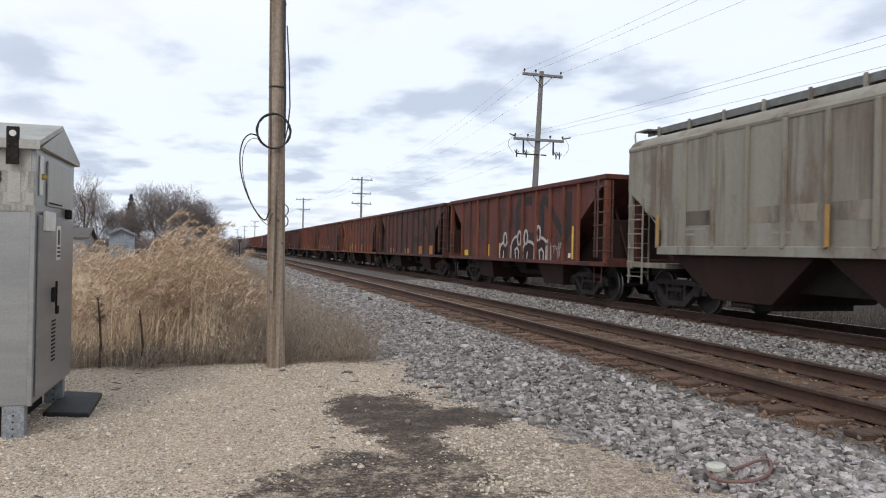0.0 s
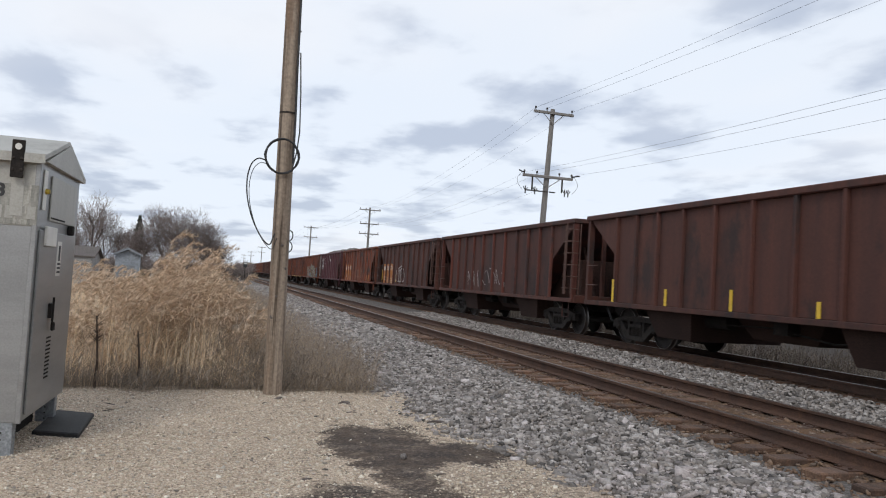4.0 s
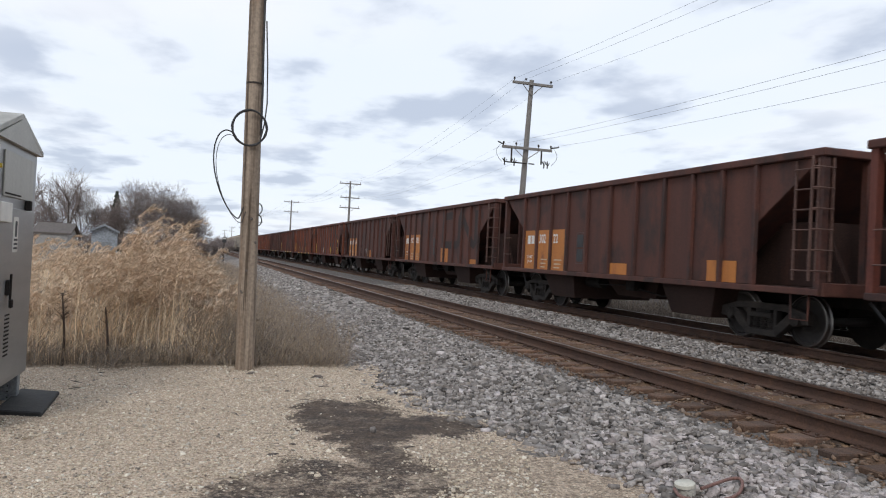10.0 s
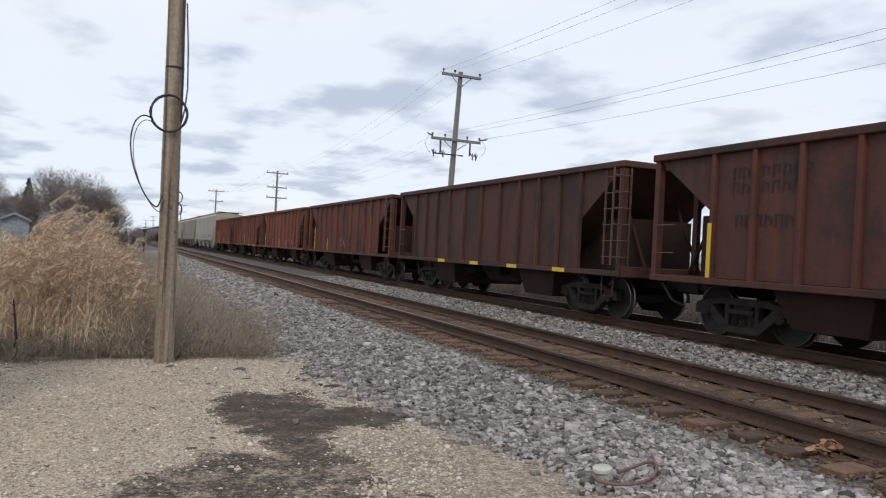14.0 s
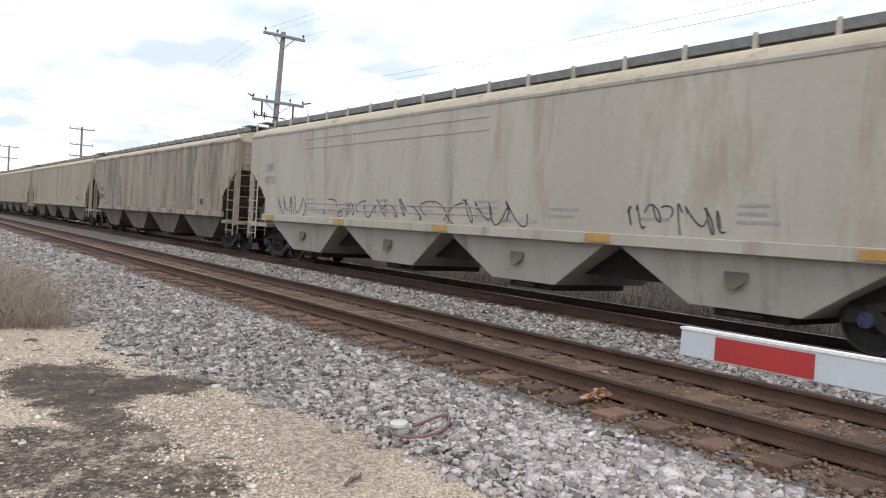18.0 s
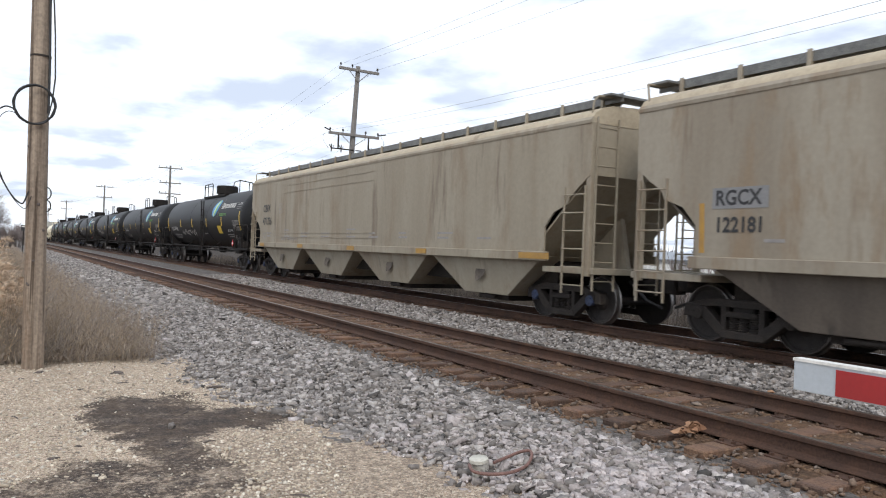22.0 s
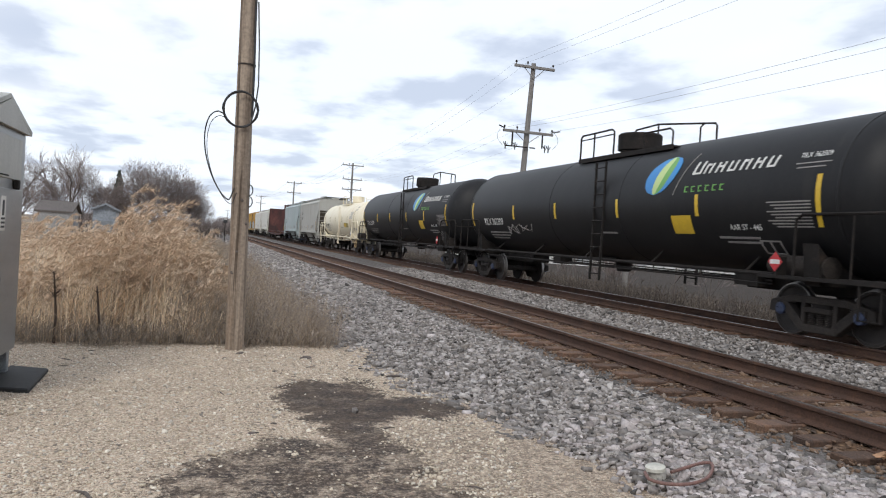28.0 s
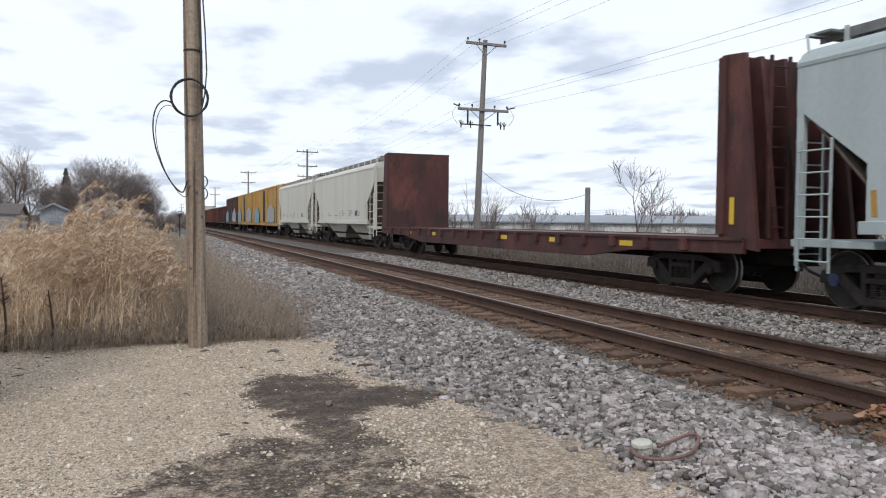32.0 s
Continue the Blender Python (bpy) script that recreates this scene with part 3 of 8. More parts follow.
    dark = calc("MULTIPLY", dark, calc("SUBTRACT", 1.0, thin))
    oily = mix(rng(noise_at(3.0, 5, 0.7), 0.42, 0.6), (0.058, 0.046, 0.041, 1), (0.092, 0.068, 0.052, 1))
    col = mix(dark, limestone, oily)
    dead = mix(rng(noise_at(0.35, 5), 0.4, 0.62), (0.044, 0.033, 0.026, 1), (0.030, 0.023, 0.019, 1))
    dead = mix(rng(noise_at(9, 5), 0.45, 0.7), dead, (0.062, 0.048, 0.036, 1))
    straw = mix(rng(noise_at(1.6, 5), 0.4, 0.62), (0.25, 0.19, 0.135, 1), (0.165, 0.128, 0.096, 1))
    straw = mix(rng(noise_at(14, 5), 0.5, 0.66), straw, (0.36, 0.30, 0.235, 1))
    edge = calc("ADD", sep.outputs[1], rng(wob, 0.3, 0.7, -0.5, 0.5))
    col = mix(rng(edge, 11.2, 11.6), col, straw)
    col = mix(rng(sep.outputs[0], 9.0, 10.0), col, dead)
    hs = n.new("ShaderNodeHueSaturation")
    l.new(rng(vor.outputs["Color"], 0.0, 1.0, 0.62, 1.30), hs.inputs["Value"])
    l.new(col, hs.inputs["Color"])
    l.new(hs.outputs[0], b.inputs["Base Color"])
    bp = n.new("ShaderNodeBump")
    bp.inputs["Strength"].default_value, bp.inputs["Distance"].default_value = 0.9, 0.012
    l.new(vor.outputs["Distance"], bp.inputs["Height"])
    l.new(bp.outputs[0], b.inputs["Normal"])
    return mt


def toe(y):
    """Edge of the stones towards the yard: it swings out near the crossing."""
    return float(np.interp(y, [-8, 3.5, 5.2, 7.0, 8.5, 10, 12, 60], [3.75, 3.5, 3.35, 2.85, 2.5, 2.35, 2.3, 2.3]))


def ground_z(x, y):
    z = -0.38
    if x > toe(y) + 0.2:
        z -= min((x - toe(y) - 0.2) * 0.4, 0.3)
    if x > 14.5:
        z = -0.6 - min((x - 14.5) * 0.10, 2.4)
    if x < -5:
        z -= min((-5 - x) * 0.04, 0.5)
    if abs(x) < 40 and abs(y) < 60:
        z += 0.035 * noise.noise((x * 0.5, y * 0.5, 0.3)) + 0.012 * noise.noise((x * 2.1, y * 2.1, 4.0))
    return z


def steps(fine_lo, fine_hi, step, outer):
    a = list(np.arange(fine_lo, fine_hi + 1e-6, step))
    return [-o for o in outer[::-1] if -o < fine_lo] + a + [o for o in outer if o > fine_hi]


def ground():
    xs = steps(-8, 16, 0.3, [18, 22, 26, 32, 40, 55, 80, 130, 220, 400, 900, 3000])
    ys = steps(-6, 24, 0.3, [27, 31, 36, 45, 60, 90, 140, 220, 400, 900, 3000])
    b = Build()
    nx = len(xs)
    b.v = [(x, y, ground_z(x, y)) for y in ys for x in xs]
    b.f = [(j * nx + i, j * nx + i + 1, (j + 1) * nx + i + 1, (j + 1) * nx + i) for j in range(len(ys) - 1) for i in range(nx - 1)]
    ob = new("ground", b.mesh("ground", ground_material(), smooth=3.0))
    tagged(ob, "pale crushed limestone yard with dark oil stains, dead grass beyond", "ground", kind="structure")


ground()


# ---- ballast beds and tracks ----
def bed_z(x):
    """Height of the stone bed across both tracks."""
    pts = [(2.25, -0.50), (2.9, -0.40), (3.6, -0.32), (4.4, -0.235), (4.9, -0.228), (5.05, -0.245), (7.8, -0.245), (8.1, -0.22), (8.3, -0.21), (8.8, -0.24), (9.5, -0.22), (10.0, -0.21), (13.1, -0.21), (13.5, -0.36), (13.9, -0.80)]
    return float(np.interp(x, [p[0] for p in pts], [p[1] for p in pts]))


def ballast():
    b = Build()
    xs = [0.0, 0.2, 0.45, 0.7, 1.0]
    cross = [4.9, 5.05, 6.4, 7.8, 8.1, 8.3, 8.8, 9.5, 10.0, 11.5, 13.1, 13.5, 13.9]
    ys = [-400, -120, -40, -12] + list(np.arange(-8, 30, 0.6)) + [32, 36, 42, 50, 60, 80, 120, 200, 400, 900, 1400]
    rows = []
    for y in ys:
        t = toe(y)
        row = [t + (4.9 - t) * k for k in xs[:-1]] + cross
        lift = [0.02 * noise.noise((x * 1.5, y * 0.8, 2.0)) if i < 4 else 0 for i, x in enumerate(row)]
        rows.append([(x, y, (-0.44 if i == 0 else bed_z(max(x, 2.9)) - (0.03 if i == 1 else 0)) + h) for i, (x, h) in enumerate(zip(row, lift))])
    n = len(rows[0])
    b.v = [p for r in rows for p in r]
    b.f = [(j * n + i, j * n + i + 1, (j + 1) * n + i + 1, (j + 1) * n + i) for j in range(len(rows) - 1) for i in range(n - 1)]
    tagged(new("ballast_bed", b.mesh("ballast_bed", BALLAST, smooth=3.0)), "grey crushed-stone bed under two railway tracks", "ballast", kind="structure")


ballast()


def stones(name, material, count, place, size, label, category, seed, flat=0.62):
    """Loose angular stones, joined: place(rng) gives x, y, z."""
    rng = np.random.default_rng(seed)
    base = np.array([(x, y, z) for x in (-1.0, 1.0) for y in (-1.0, 1.0) for z in (-1.0, 1.0)])
    quads = [(0, 1, 3, 2), (4, 6, 7, 5), (0, 4, 5, 1), (2, 3, 7, 6), (0, 2, 6, 4), (1, 5, 7, 3)]
    tri = np.array([t for q in quads for t in ((q[0], q[1], q[2]), (q[0], q[2], q[3]))])
    pts = place(rng, count)
    k = len(pts)
    s = rng.uniform(size[0], size[1], (k, 1, 1)) * rng.uniform(0.5, 1.3, (k, 1, 3)) * (1 + 0.6 * (rng.random((k, 1, 1)) > 0.93))
    jit = base[None] * rng.uniform(0.34, 1.12, (k, len(base), 3)) * s
    jit[:, :, 2] *= flat
    a = rng.uniform(0, 2 * math.pi, k)
    e = rng.normal(0, 0.42, k)
    ca, sa, ce, se = np.cos(a)[:, None], np.sin(a)[:, None], np.cos(e)[:, None], np.sin(e)[:, None]
    y1 = jit[:, :, 1] * ce - jit[:, :, 2] * se
    z1 = jit[:, :, 1] * se + jit[:, :, 2] * ce
    x2 = jit[:, :, 0] * ca - y1 * sa
    y2 = jit[:, :, 0] * sa + y1 * ca
    co = np.stack([x2, y2, z1], -1) + pts[:, None, :]
    faces = (tri[None] + (np.arange(k) * len(base))[:, None, None]).reshape(-1, 3)
    me = bpy.data.meshes.new(name)
    me.vertices.add(k * len(base))
    me.vertices.foreach_set("co", co.reshape(-1).astype(np.float32))
    me.loops.add(len(faces) * 3)
    me.loops.foreach_set("vertex_index", faces.reshape(-1).astype(np.int32))
    me.polygons.add(len(faces))
    me.polygons.foreach_set("loop_start", np.arange(0, len(faces) * 3, 3, dtype=np.int32))
    me.update(calc_edges=True)
    me.materials.append(material)
    tagged(new(name, me), label, category, kind="stuff")


def shoulder_place(rng, count):
    y = 0.4 + 27 * rng.random(count) ** 1.75
    t = np.array([toe(v) for v in y])
    t = t + np.array([0.30 * noise.noise((v * 0.9, 0.0, 7.0)) + 0.15 * noise.noise((v * 3.1, 2.0, 7.0)) for v in y])
    x = t - 0.35 + (5.12 - t) * rng.random(count)
    keep = rng.random(count) < np.clip((x - t + 0.35) * 1.7, 0.05, 1)
    x, y = x[keep], y[keep]
    z = np.array([max(bed_z(max(v, 2.9)), -0.40) for v in x]) + rng.uniform(-0.025, 0.028, len(x))
    return np.stack([x, y, z], -1)


def shoulder_part(pale):
    """The stones near the crossing are paler with limestone dust."""
    def place(rng, count):
        p = shoulder_place(rng, count)
        w = np.clip((7.2 - p[:, 1]) / 5.0, 0.06, 0.82) * np.clip((5.0 - p[:, 0]) * 1.6, 0.3, 1.0)
        take = rng.random(len(p)) < w
        return p[take] if pale else p[~take]
    return place


def behind_place(rng, count):
    y = 0.6 - 7 * rng.random(count)
    t = np.array([toe(v) for v in y])
    x = t - 0.1 + (5.1 - t) * rng.random(count)
    z = np.array([max(bed_z(max(v, 2.9)), -0.40) for v in x]) + rng.uniform(-0.025, 0.028, count)
    return np.stack([x, y, z], -1)


def vista_place(rng, count):
    y = 20 + 75 * rng.random(count) ** 1.5
    x = 2.25 + 2.75 * rng.random(count)
    z = np.array([max(bed_z(max(v, 2.9)), -0.40) for v in x]) + rng.uniform(-0.02, 0.03, count)
    return np.stack([x, y, z], -1)


def between_place(rng, count):
    y = 2.5 + 34 * rng.random(count) ** 1.4
    x = rng.uniform(8.0, 10.15, count)
    z = np.array([bed_z(v) for v in x]) + rng.uniform(-0.01, 0.045, count)
    return np.stack([x, y, z], -1)


def crib_place(rng, count):
    y = 1.5 + 24 * rng.random(count) ** 1.5
    x = np.where(rng.random(count) < 0.85, rng.uniform(4.6, 8.15, count), rng.choice([5.0, 7.75], count) + rng.normal(0, 0.18, count))
    z = rng.uniform(-0.225, -0.188, count) - np.where(np.abs(x - 6.4) > 1.0, 0.028, 0.0)
    return np.stack([x, y, z], -1)


def yard_place(rng, count):
    y = 2.2 + 9.0 * rng.random(count) ** 1.2
    x = rng.uniform(-3.4, 3.4, count) * (0.35 + y / 14)
    ok = (x < np.array([toe(v) for v in y]) + 0.2)
    for px, py, rx, ry in PATCHES:
        ok &= (((x - px) / rx) ** 2 + ((y - py) / ry) ** 2 > 1.1) | (rng.random(count) < (0.20 if py < 6.2 else 0.03))
    x, y = x[ok], y[ok]
    z = np.array([ground_z(u, v) for u, v in zip(x, y)])
    return np.stack([x, y, z + 0.002], -1)


stones("ballast_stones", STONES, 62000, shoulder_part(False), (0.022, 0.044), "loose grey angular ballast stones on the shoulder", "ballast", 3)
stones("ballast_stones", PALESTONES, 62000, shoulder_part(True), (0.022, 0.044), "paler dusty ballast stones nearer the crossing", "ballast", 8)
stones("ballast_stones", STONES, 11000, behind_place, (0.024, 0.046), "grey ballast stones running on behind the crossing", "ballast", 10)
stones("ballast_stones", STONES, 16000, vista_place, (0.04, 0.075), "grey ballast stones running on beside the track", "ballast", 9)
stones("ballast_stones", STONES, 20000, between_place, (0.024, 0.044), "loose grey ballast stones between the two tracks", "ballast", 4)
stones("ballast_stones", islands("dusty_crib_stone", [(0.12, 0.072, 0.046), (0.20, 0.128, 0.082), (0.15, 0.090, 0.056), (0.25, 0.195, 0.155), (0.08, 0.055, 0.042)]), 12000, crib_place, (0.014, 0.030), "brown dusty stones between the sleepers", "ballast", 5)
stones("limestone_pebbles", PEBBLES, 27000, yard_place, (0.005, 0.016), "small loose pebbles on the limestone yard", "pebbles", 6)


def track_dirt(cx, seed, label):
    """Dust and fines that nearly bury the sleepers."""
    b = Build()
    xs = list(np.arange(-1.5, 1.51, 0.1))
    ys = [-60, -20, -6] + list(np.arange(-3, 32, 0.1)) + [34, 40, 60, 100, 200, 400, 700]
    n = len(xs)
    for y in ys:
        for x in xs:
            edge = max(0.0, abs(x) - 0.84) * 0.2
            h = 0.020 * noise.noise((x * 1.7, y * 1.7, seed)) + 0.014 * noise.noise((x * 6.0, y * 6.0, seed + 3.0)) if -3 <= y <= 32 else 0.0
            b.v.append((cx + x, y, -0.197 + h - edge))
    b.f = [(j * n + i, j * n + i + 1, (j + 1) * n + i + 1, (j + 1) * n + i) for j in range(len(ys) - 1) for i in range(n - 1)]
    tagged(new("track_dirt", b.mesh("track_dirt", CRIB, smooth=3.0)), label, "dirt", kind="structure")


track_dirt(6.4, 1.0, "brown dust and fines between the unused track's sleepers")
track_dirt(11.5, 8.0, "brown dust and fines under the passing train")

TRACK_X = {"near": 6.4, "far": 11.5}
RAIL_OFF = 0.7525


def rail_profile(cx, far=False):
    half = [(0.072, -0.172), (0.072, -0.162), (0.02, -0.145), (0.009, -0.13), (0.009, -0.05), (0.037, -0.036), (0.037, -0.006), (0.030, -0.001)]
    return [(cx + x, z) for x, z in half] + [(cx - x, z) for x, z in half[::-1]]


def tie_mesh():
    b = Build()
    b.box(-1.29, 1.29, -0.112, 0.112, -0.355, -0.182)
    return b


def railway_track(which):
    cx = TRACK_X[which]
    root = thing("railway_track", "rusty steel rails spiked to weathered brown timber sleepers" + (", carrying the train" if which == "far" else ", unused"), "railway track", "two tracks", "structure")
    for s in (-1, 1):
        b = Build().prism(rail_profile(cx + s * RAIL_OFF), "y", -400, 1400)
        r = part("rail", b, RAILSIDE, root)
        h = Build().box(cx + s * RAIL_OFF - 0.026, cx + s * RAIL_OFF + 0.026, -400, 1400, -0.0035, 0.0015)
        part("rail_head", h, RAILTOP, r, label="worn shiny running surface of the rail")
    rng = random.Random(11 if which == "near" else 12)
    lo, hi, pitch = (-1.5, 118, 0.52) if which == "near" else (2.0, 90, 0.52)
    y = lo
    while y < hi:
        m = pose(cx + rng.uniform(-0.05, 0.05), y + rng.uniform(-0.03, 0.03), rng.uniform(-0.012, 0.006), 0, rng.uniform(-0.4, 0.4), rng.uniform(-1.4, 1.4))
        t = part("sleeper", tie_mesh, TIE, root, m, bevel=0.012, key="sleeper%d" % rng.randrange(3))
        if y < 22:
            for s in (-1, 1):
                def plates():
                    b = Build().box(-0.17, 0.17, -0.095, 0.095, -0.184, -0.171)
                    for px in (-0.12, 0.11):
                        for py in (-0.06, 0.06):
                            b.box(px - 0.014, px + 0.014, py - 0.014, py + 0.014, -0.18, -0.150)
                    return b
                part("tie_plate", plates, RAILSIDE, t, pose(s * RAIL_OFF, 0, 0), key="tieplate")
        y += pitch
    b = Build()
    while y < 700:
        b.box(cx - 1.29, cx + 1.29, y - 0.11, y + 0.11, -0.355, -0.184)
        y += pitch
    rest = part("far_sleepers", b, TIE, root)
    tagged(rest, kind="stuff")


railway_track("near")
railway_track("far")


# ---- far side of the tracks and the horizon ----
def low_warehouse():
    t = thing("low_warehouse", "long low white warehouse with a flat grey roof beyond the field", "building", m=pose(150, 150, -2.4, 0, 0, -40))
    wall = surface("white_sheet_wall", (0.62, 0.61, 0.58), (0.54, 0.53, 0.51), 0.3, 0.7, 0, 3, 0.05)
    roofm = surface("grey_sheet_roof", (0.30, 0.32, 0.35), (0.26, 0.28, 0.31), 0.2, 0.6, 0.2, 3, 0.05)
    part("wall", Build().box(-95, 95, -22, 22, -2.2, 4.0), wall, t)
    part("roof", Build().prism([(-23, 3.9), (23, 3.9), (23, 4.2), (0, 6.2), (-23, 4.2)], "x", -96, 96), roofm, t)
    dark = surface("dock_door_grey", (0.34, 0.34, 0.34), (0.28, 0.28, 0.28), 0.5, 0.7, 0, 3, 0.05)
    for i in range(14):
        x = -88 + i * 13.5
        for side in (-1, 1):
            part("dock_door", Build().box(x, x + 5.5, side * 22.06 - 0.05, side * 22.06 + 0.05, 0.3, 3.4), dark, t)


low_warehouse()


def far_woods(name, rng, span, depth, height, label, origin):
    """A distant bare wood: upright twig clumps of uneven height in one mesh."""
    b = Build()
    for _ in range(int(span * 1.7)):
        x, y = rng.uniform(0, span), rng.uniform(0, depth)
        h = height * rng.uniform(0.45, 1.0) * (0.75 + 0.35 * noise.noise((x * 0.03, 1.0, 2.0)))
        r = h * rng.uniform(0.18, 0.34)
        for _ in range(9):
            a, lean = rng.uniform(0, 6.28), rng.uniform(0.2, 1.0)
            top = (x + r * lean * math.cos(a), y + r * lean * math.sin(a), h * rng.uniform(0.75, 1.0) * (1 - 0.25 * lean))
            b.tube([(x, y, 0), (x + (top[0] - x) * 0.3, y + (top[1] - y) * 0.3, h * 0.45), top], [0.22, 0.30, 0.05], 3)
    ob = new(name, b.mesh(name, FARTWIGS))
    ob.matrix_basis = origin
    tagged(ob, label, "woods", kind="stuff")


far_woods("far_woods", random.Random(21), 620, 30, 20, "distant bare brown tree line on the horizon", pose(330, -60, -3.2, 0, 0, 96))
far_woods("far_woods", random.Random(22), 380, 40, 12, "distant bare tree line closing the railway's vista", pose(-120, 620, -1.0, 0, 0, -6))


def branching(b, twigs, p, d, length, r, level, rng, spread, droop=0.0, last=3):
    """Limbs that fork into thinner ones; the last ones go into the twigs."""
    bend = Vector((rng.uniform(-1, 1), rng.uniform(-1, 1), rng.uniform(-0.3, 0.6))) * 0.16
    mid = p + (d + bend * 0.6).normalized() * length * 0.5
    end = mid + (d + bend).normalized() * length * 0.5
    (twigs if level >= last - 1 else b).tube([p, mid, end], [r, r * 0.8, r * 0.55], 5 if level < 2 else 3)
    if level >= last:
        return
    kids = rng.randint(3, 4) if level < 2 else rng.randint(3, 5)
    for i in range(kids):
        a = rng.uniform(0, 2 * math.pi)
        side = d.orthogonal().normalized()
        side = Matrix.Rotation(a, 3, d) @ side
        nd = (d * rng.uniform(0.6, 1.0) + side * spread * rng.uniform(0.55, 1.1) + Vector((0, 0, 0.22 - droop))).normalized()
        at = mid.lerp(end, rng.uniform(-0.4, 1.0)) if i else end
        branching(b, twigs, at, nd, length * rng.uniform(0.58, 0.78), max(r * 0.56, 0.012), level + 1, rng, spread, droop, last)


def bare_tree(name, x, y, z, height, seed, label, spread=0.7, stems=1, last=4, r=None, category="tree", group="bare trees"):
    rng = random.Random(seed)
    t = thing(name, label, category, group, m=pose(x, y, z))
    trunk, twigs = Build(), Build()
    for i in range(stems):
        a = rng.uniform(0, 6.28)
        p = Vector((0.12 * height * math.cos(a), 0.12 * height * math.sin(a), 0)) * (0 if stems == 1 else 0.35)
        lean = Vector((math.cos(a), math.sin(a), 0)) * (0.06 if stems == 1 else 0.38)
        branching(trunk, twigs, p, (Vector((0, 0, 1)) + lean).normalized(), height * rng.uniform(0.30, 0.38), r or height * 0.018, 0, rng, spread, 0.0, last)
    part("trunk", trunk, BARK, t, smooth=1.0)
    part("crown", twigs, TWIGS, t, label="fine bare brown twigs")


# bushes and young trees behind the far track
for i, (x, y, h, st) in enumerate([(22, 31.4, 5.2, 1), (22.4, 29.2, 3.4, 1), (23, 43.5, 4.2, 3), (22.5, 46.0, 3.6, 2), (23, 53.5, 4.8, 6), (24, 58, 4.2, 6), (22, 36.5, 2.4, 5), (23, 40, 2.6, 6), (24, 21.0, 2.8, 5), (23, 17.0, 3.3, 4), (21, 5.2, 4.4, 4), (23, 64, 4.4, 6), (24, 72, 4.8, 6), (24, 82, 5.0, 6), (22, 12, 2.6, 5)]):
    bare_tree("bare_bush", x, y, ground_z(x, y), h * 1.4, 100 + i, "leafless thin-stemmed bush beyond the far track", 0.72 if st == 1 else 0.45, st, 4 if st == 1 else 3, h * 0.010, "bush", "bushes beyond the tracks")


def haze(twigs, centre, radii, count, rng):
    """Fine outer twigs filling a crown, pointing up and outwards."""
    for _ in range(count):
        while True:
            q = Vector((rng.uniform(-1, 1), rng.uniform(-1, 1), rng.uniform(-1, 1)))
            if q.length < 1 and q.length > 0.25 * rng.random():
                break
        p = Vector((centre[0] + q.x * radii[0], centre[1] + q.y * radii[1], centre[2] + q.z * radii[2]))
        d = (Vector((q.x, q.y, q.z * 0.5 + 0.55)) + Vector((rng.gauss(0, 0.4), rng.gauss(0, 0.4), rng.gauss(0, 0.3)))).normalized()
        e = p + d * rng.uniform(0.35, 1.0)
        w = rng.uniform(0.009, 0.02)
        s = d.orthogonal().normalized() * w
        u = d.cross(s)
        twigs.add([p + s, p - s * 0.5 + u * 0.87, p - s * 0.5 - u * 0.87, e], [(0, 1, 3), (1, 2, 3), (2, 0, 3)])


def crowned_tree(x, y, top, wide, seed, density, tall=False):
    """A bare tree whose crown is a cloud of twigs on forking limbs."""
    z = -0.9
    h = top - z
    rng = random.Random(seed)
    t = thing("bare_tree", "leafless grey-brown deciduous tree behind the reeds" if not tall else "slender leafless tree behind the reeds", "tree", "bare trees", m=pose(x, y, z))
    trunk, twigs = Build(), Build()
    branching(trunk, twigs, Vector((0, 0, 0)), Vector((0.03, 0, 1)), h * 0.36, h * 0.016, 0, rng, 0.55 if tall else 0.75, 0.0, 4)
    for _ in range(5):
        cx, cy, cz = rng.uniform(-0.45, 0.45) * wide, rng.uniform(-0.5, 0.5) * wide, h * rng.uniform(0.45, 0.72)
        haze(twigs, (cx, cy, cz), (wide * 0.62, wide * 0.6, min(h * 0.32, h - cz - 0.5)), density // 5, rng)
    part("trunk", trunk, BARK, t, smooth=1.0)
    part("crown", twigs, TWIGS, t, label="fine bare brown twigs")


# trees behind the reeds
for i, (x, y, top, wide, dens) in enumerate([(-13.3, 90, 9.6, 1.5, 700), (-15.2, 95, 9.6, 2.4, 2000), (-13.6, 97, 7.8, 2.0, 2200), (-16.2, 93, 5.8, 2.4, 2600), (-6.7, 95, 9.0, 3.0, 5600), (-4.0, 97, 9.0, 3.2, 6000), (-1.9, 99, 7.3, 2.6, 4600), (-9.0, 93, 6.4, 2.3, 3400), (-20, 96, 9.5, 2.8, 2600), (-26, 98, 9.8, 3.0, 2200), (-32, 96, 8.0, 3.0, 1800), (-0.6, 101, 5.4, 2.0, 3200), (-11.2, 99, 5.6, 2.0, 2600)]):
    crowned_tree(x, y, top, wide, 200 + i, dens, i == 0)
for i, (x, y, h, st) in enumerate([(0.3, 98, 4.3, 9), (1.3, 104, 4.0, 9), (2.6, 116, 4.4, 9), (4.0, 130, 4.6, 9), (4.9, 150, 5.0, 9), (5.2, 175, 5.2, 9), (5.4, 215, 6.0, 9), (5.5, 250, 6.5, 9), (-7.6, 84, 4.0, 9), (-11.5, 86, 4.0, 9), (-4.0, 88, 3.6, 9)]):
    bare_tree("bare_thicket", x, y, -0.7, h, 300 + i, "dense leafless brown thicket beside the railway", 0.7, st, 3, 0.05, "thicket", "thickets beside the railway")


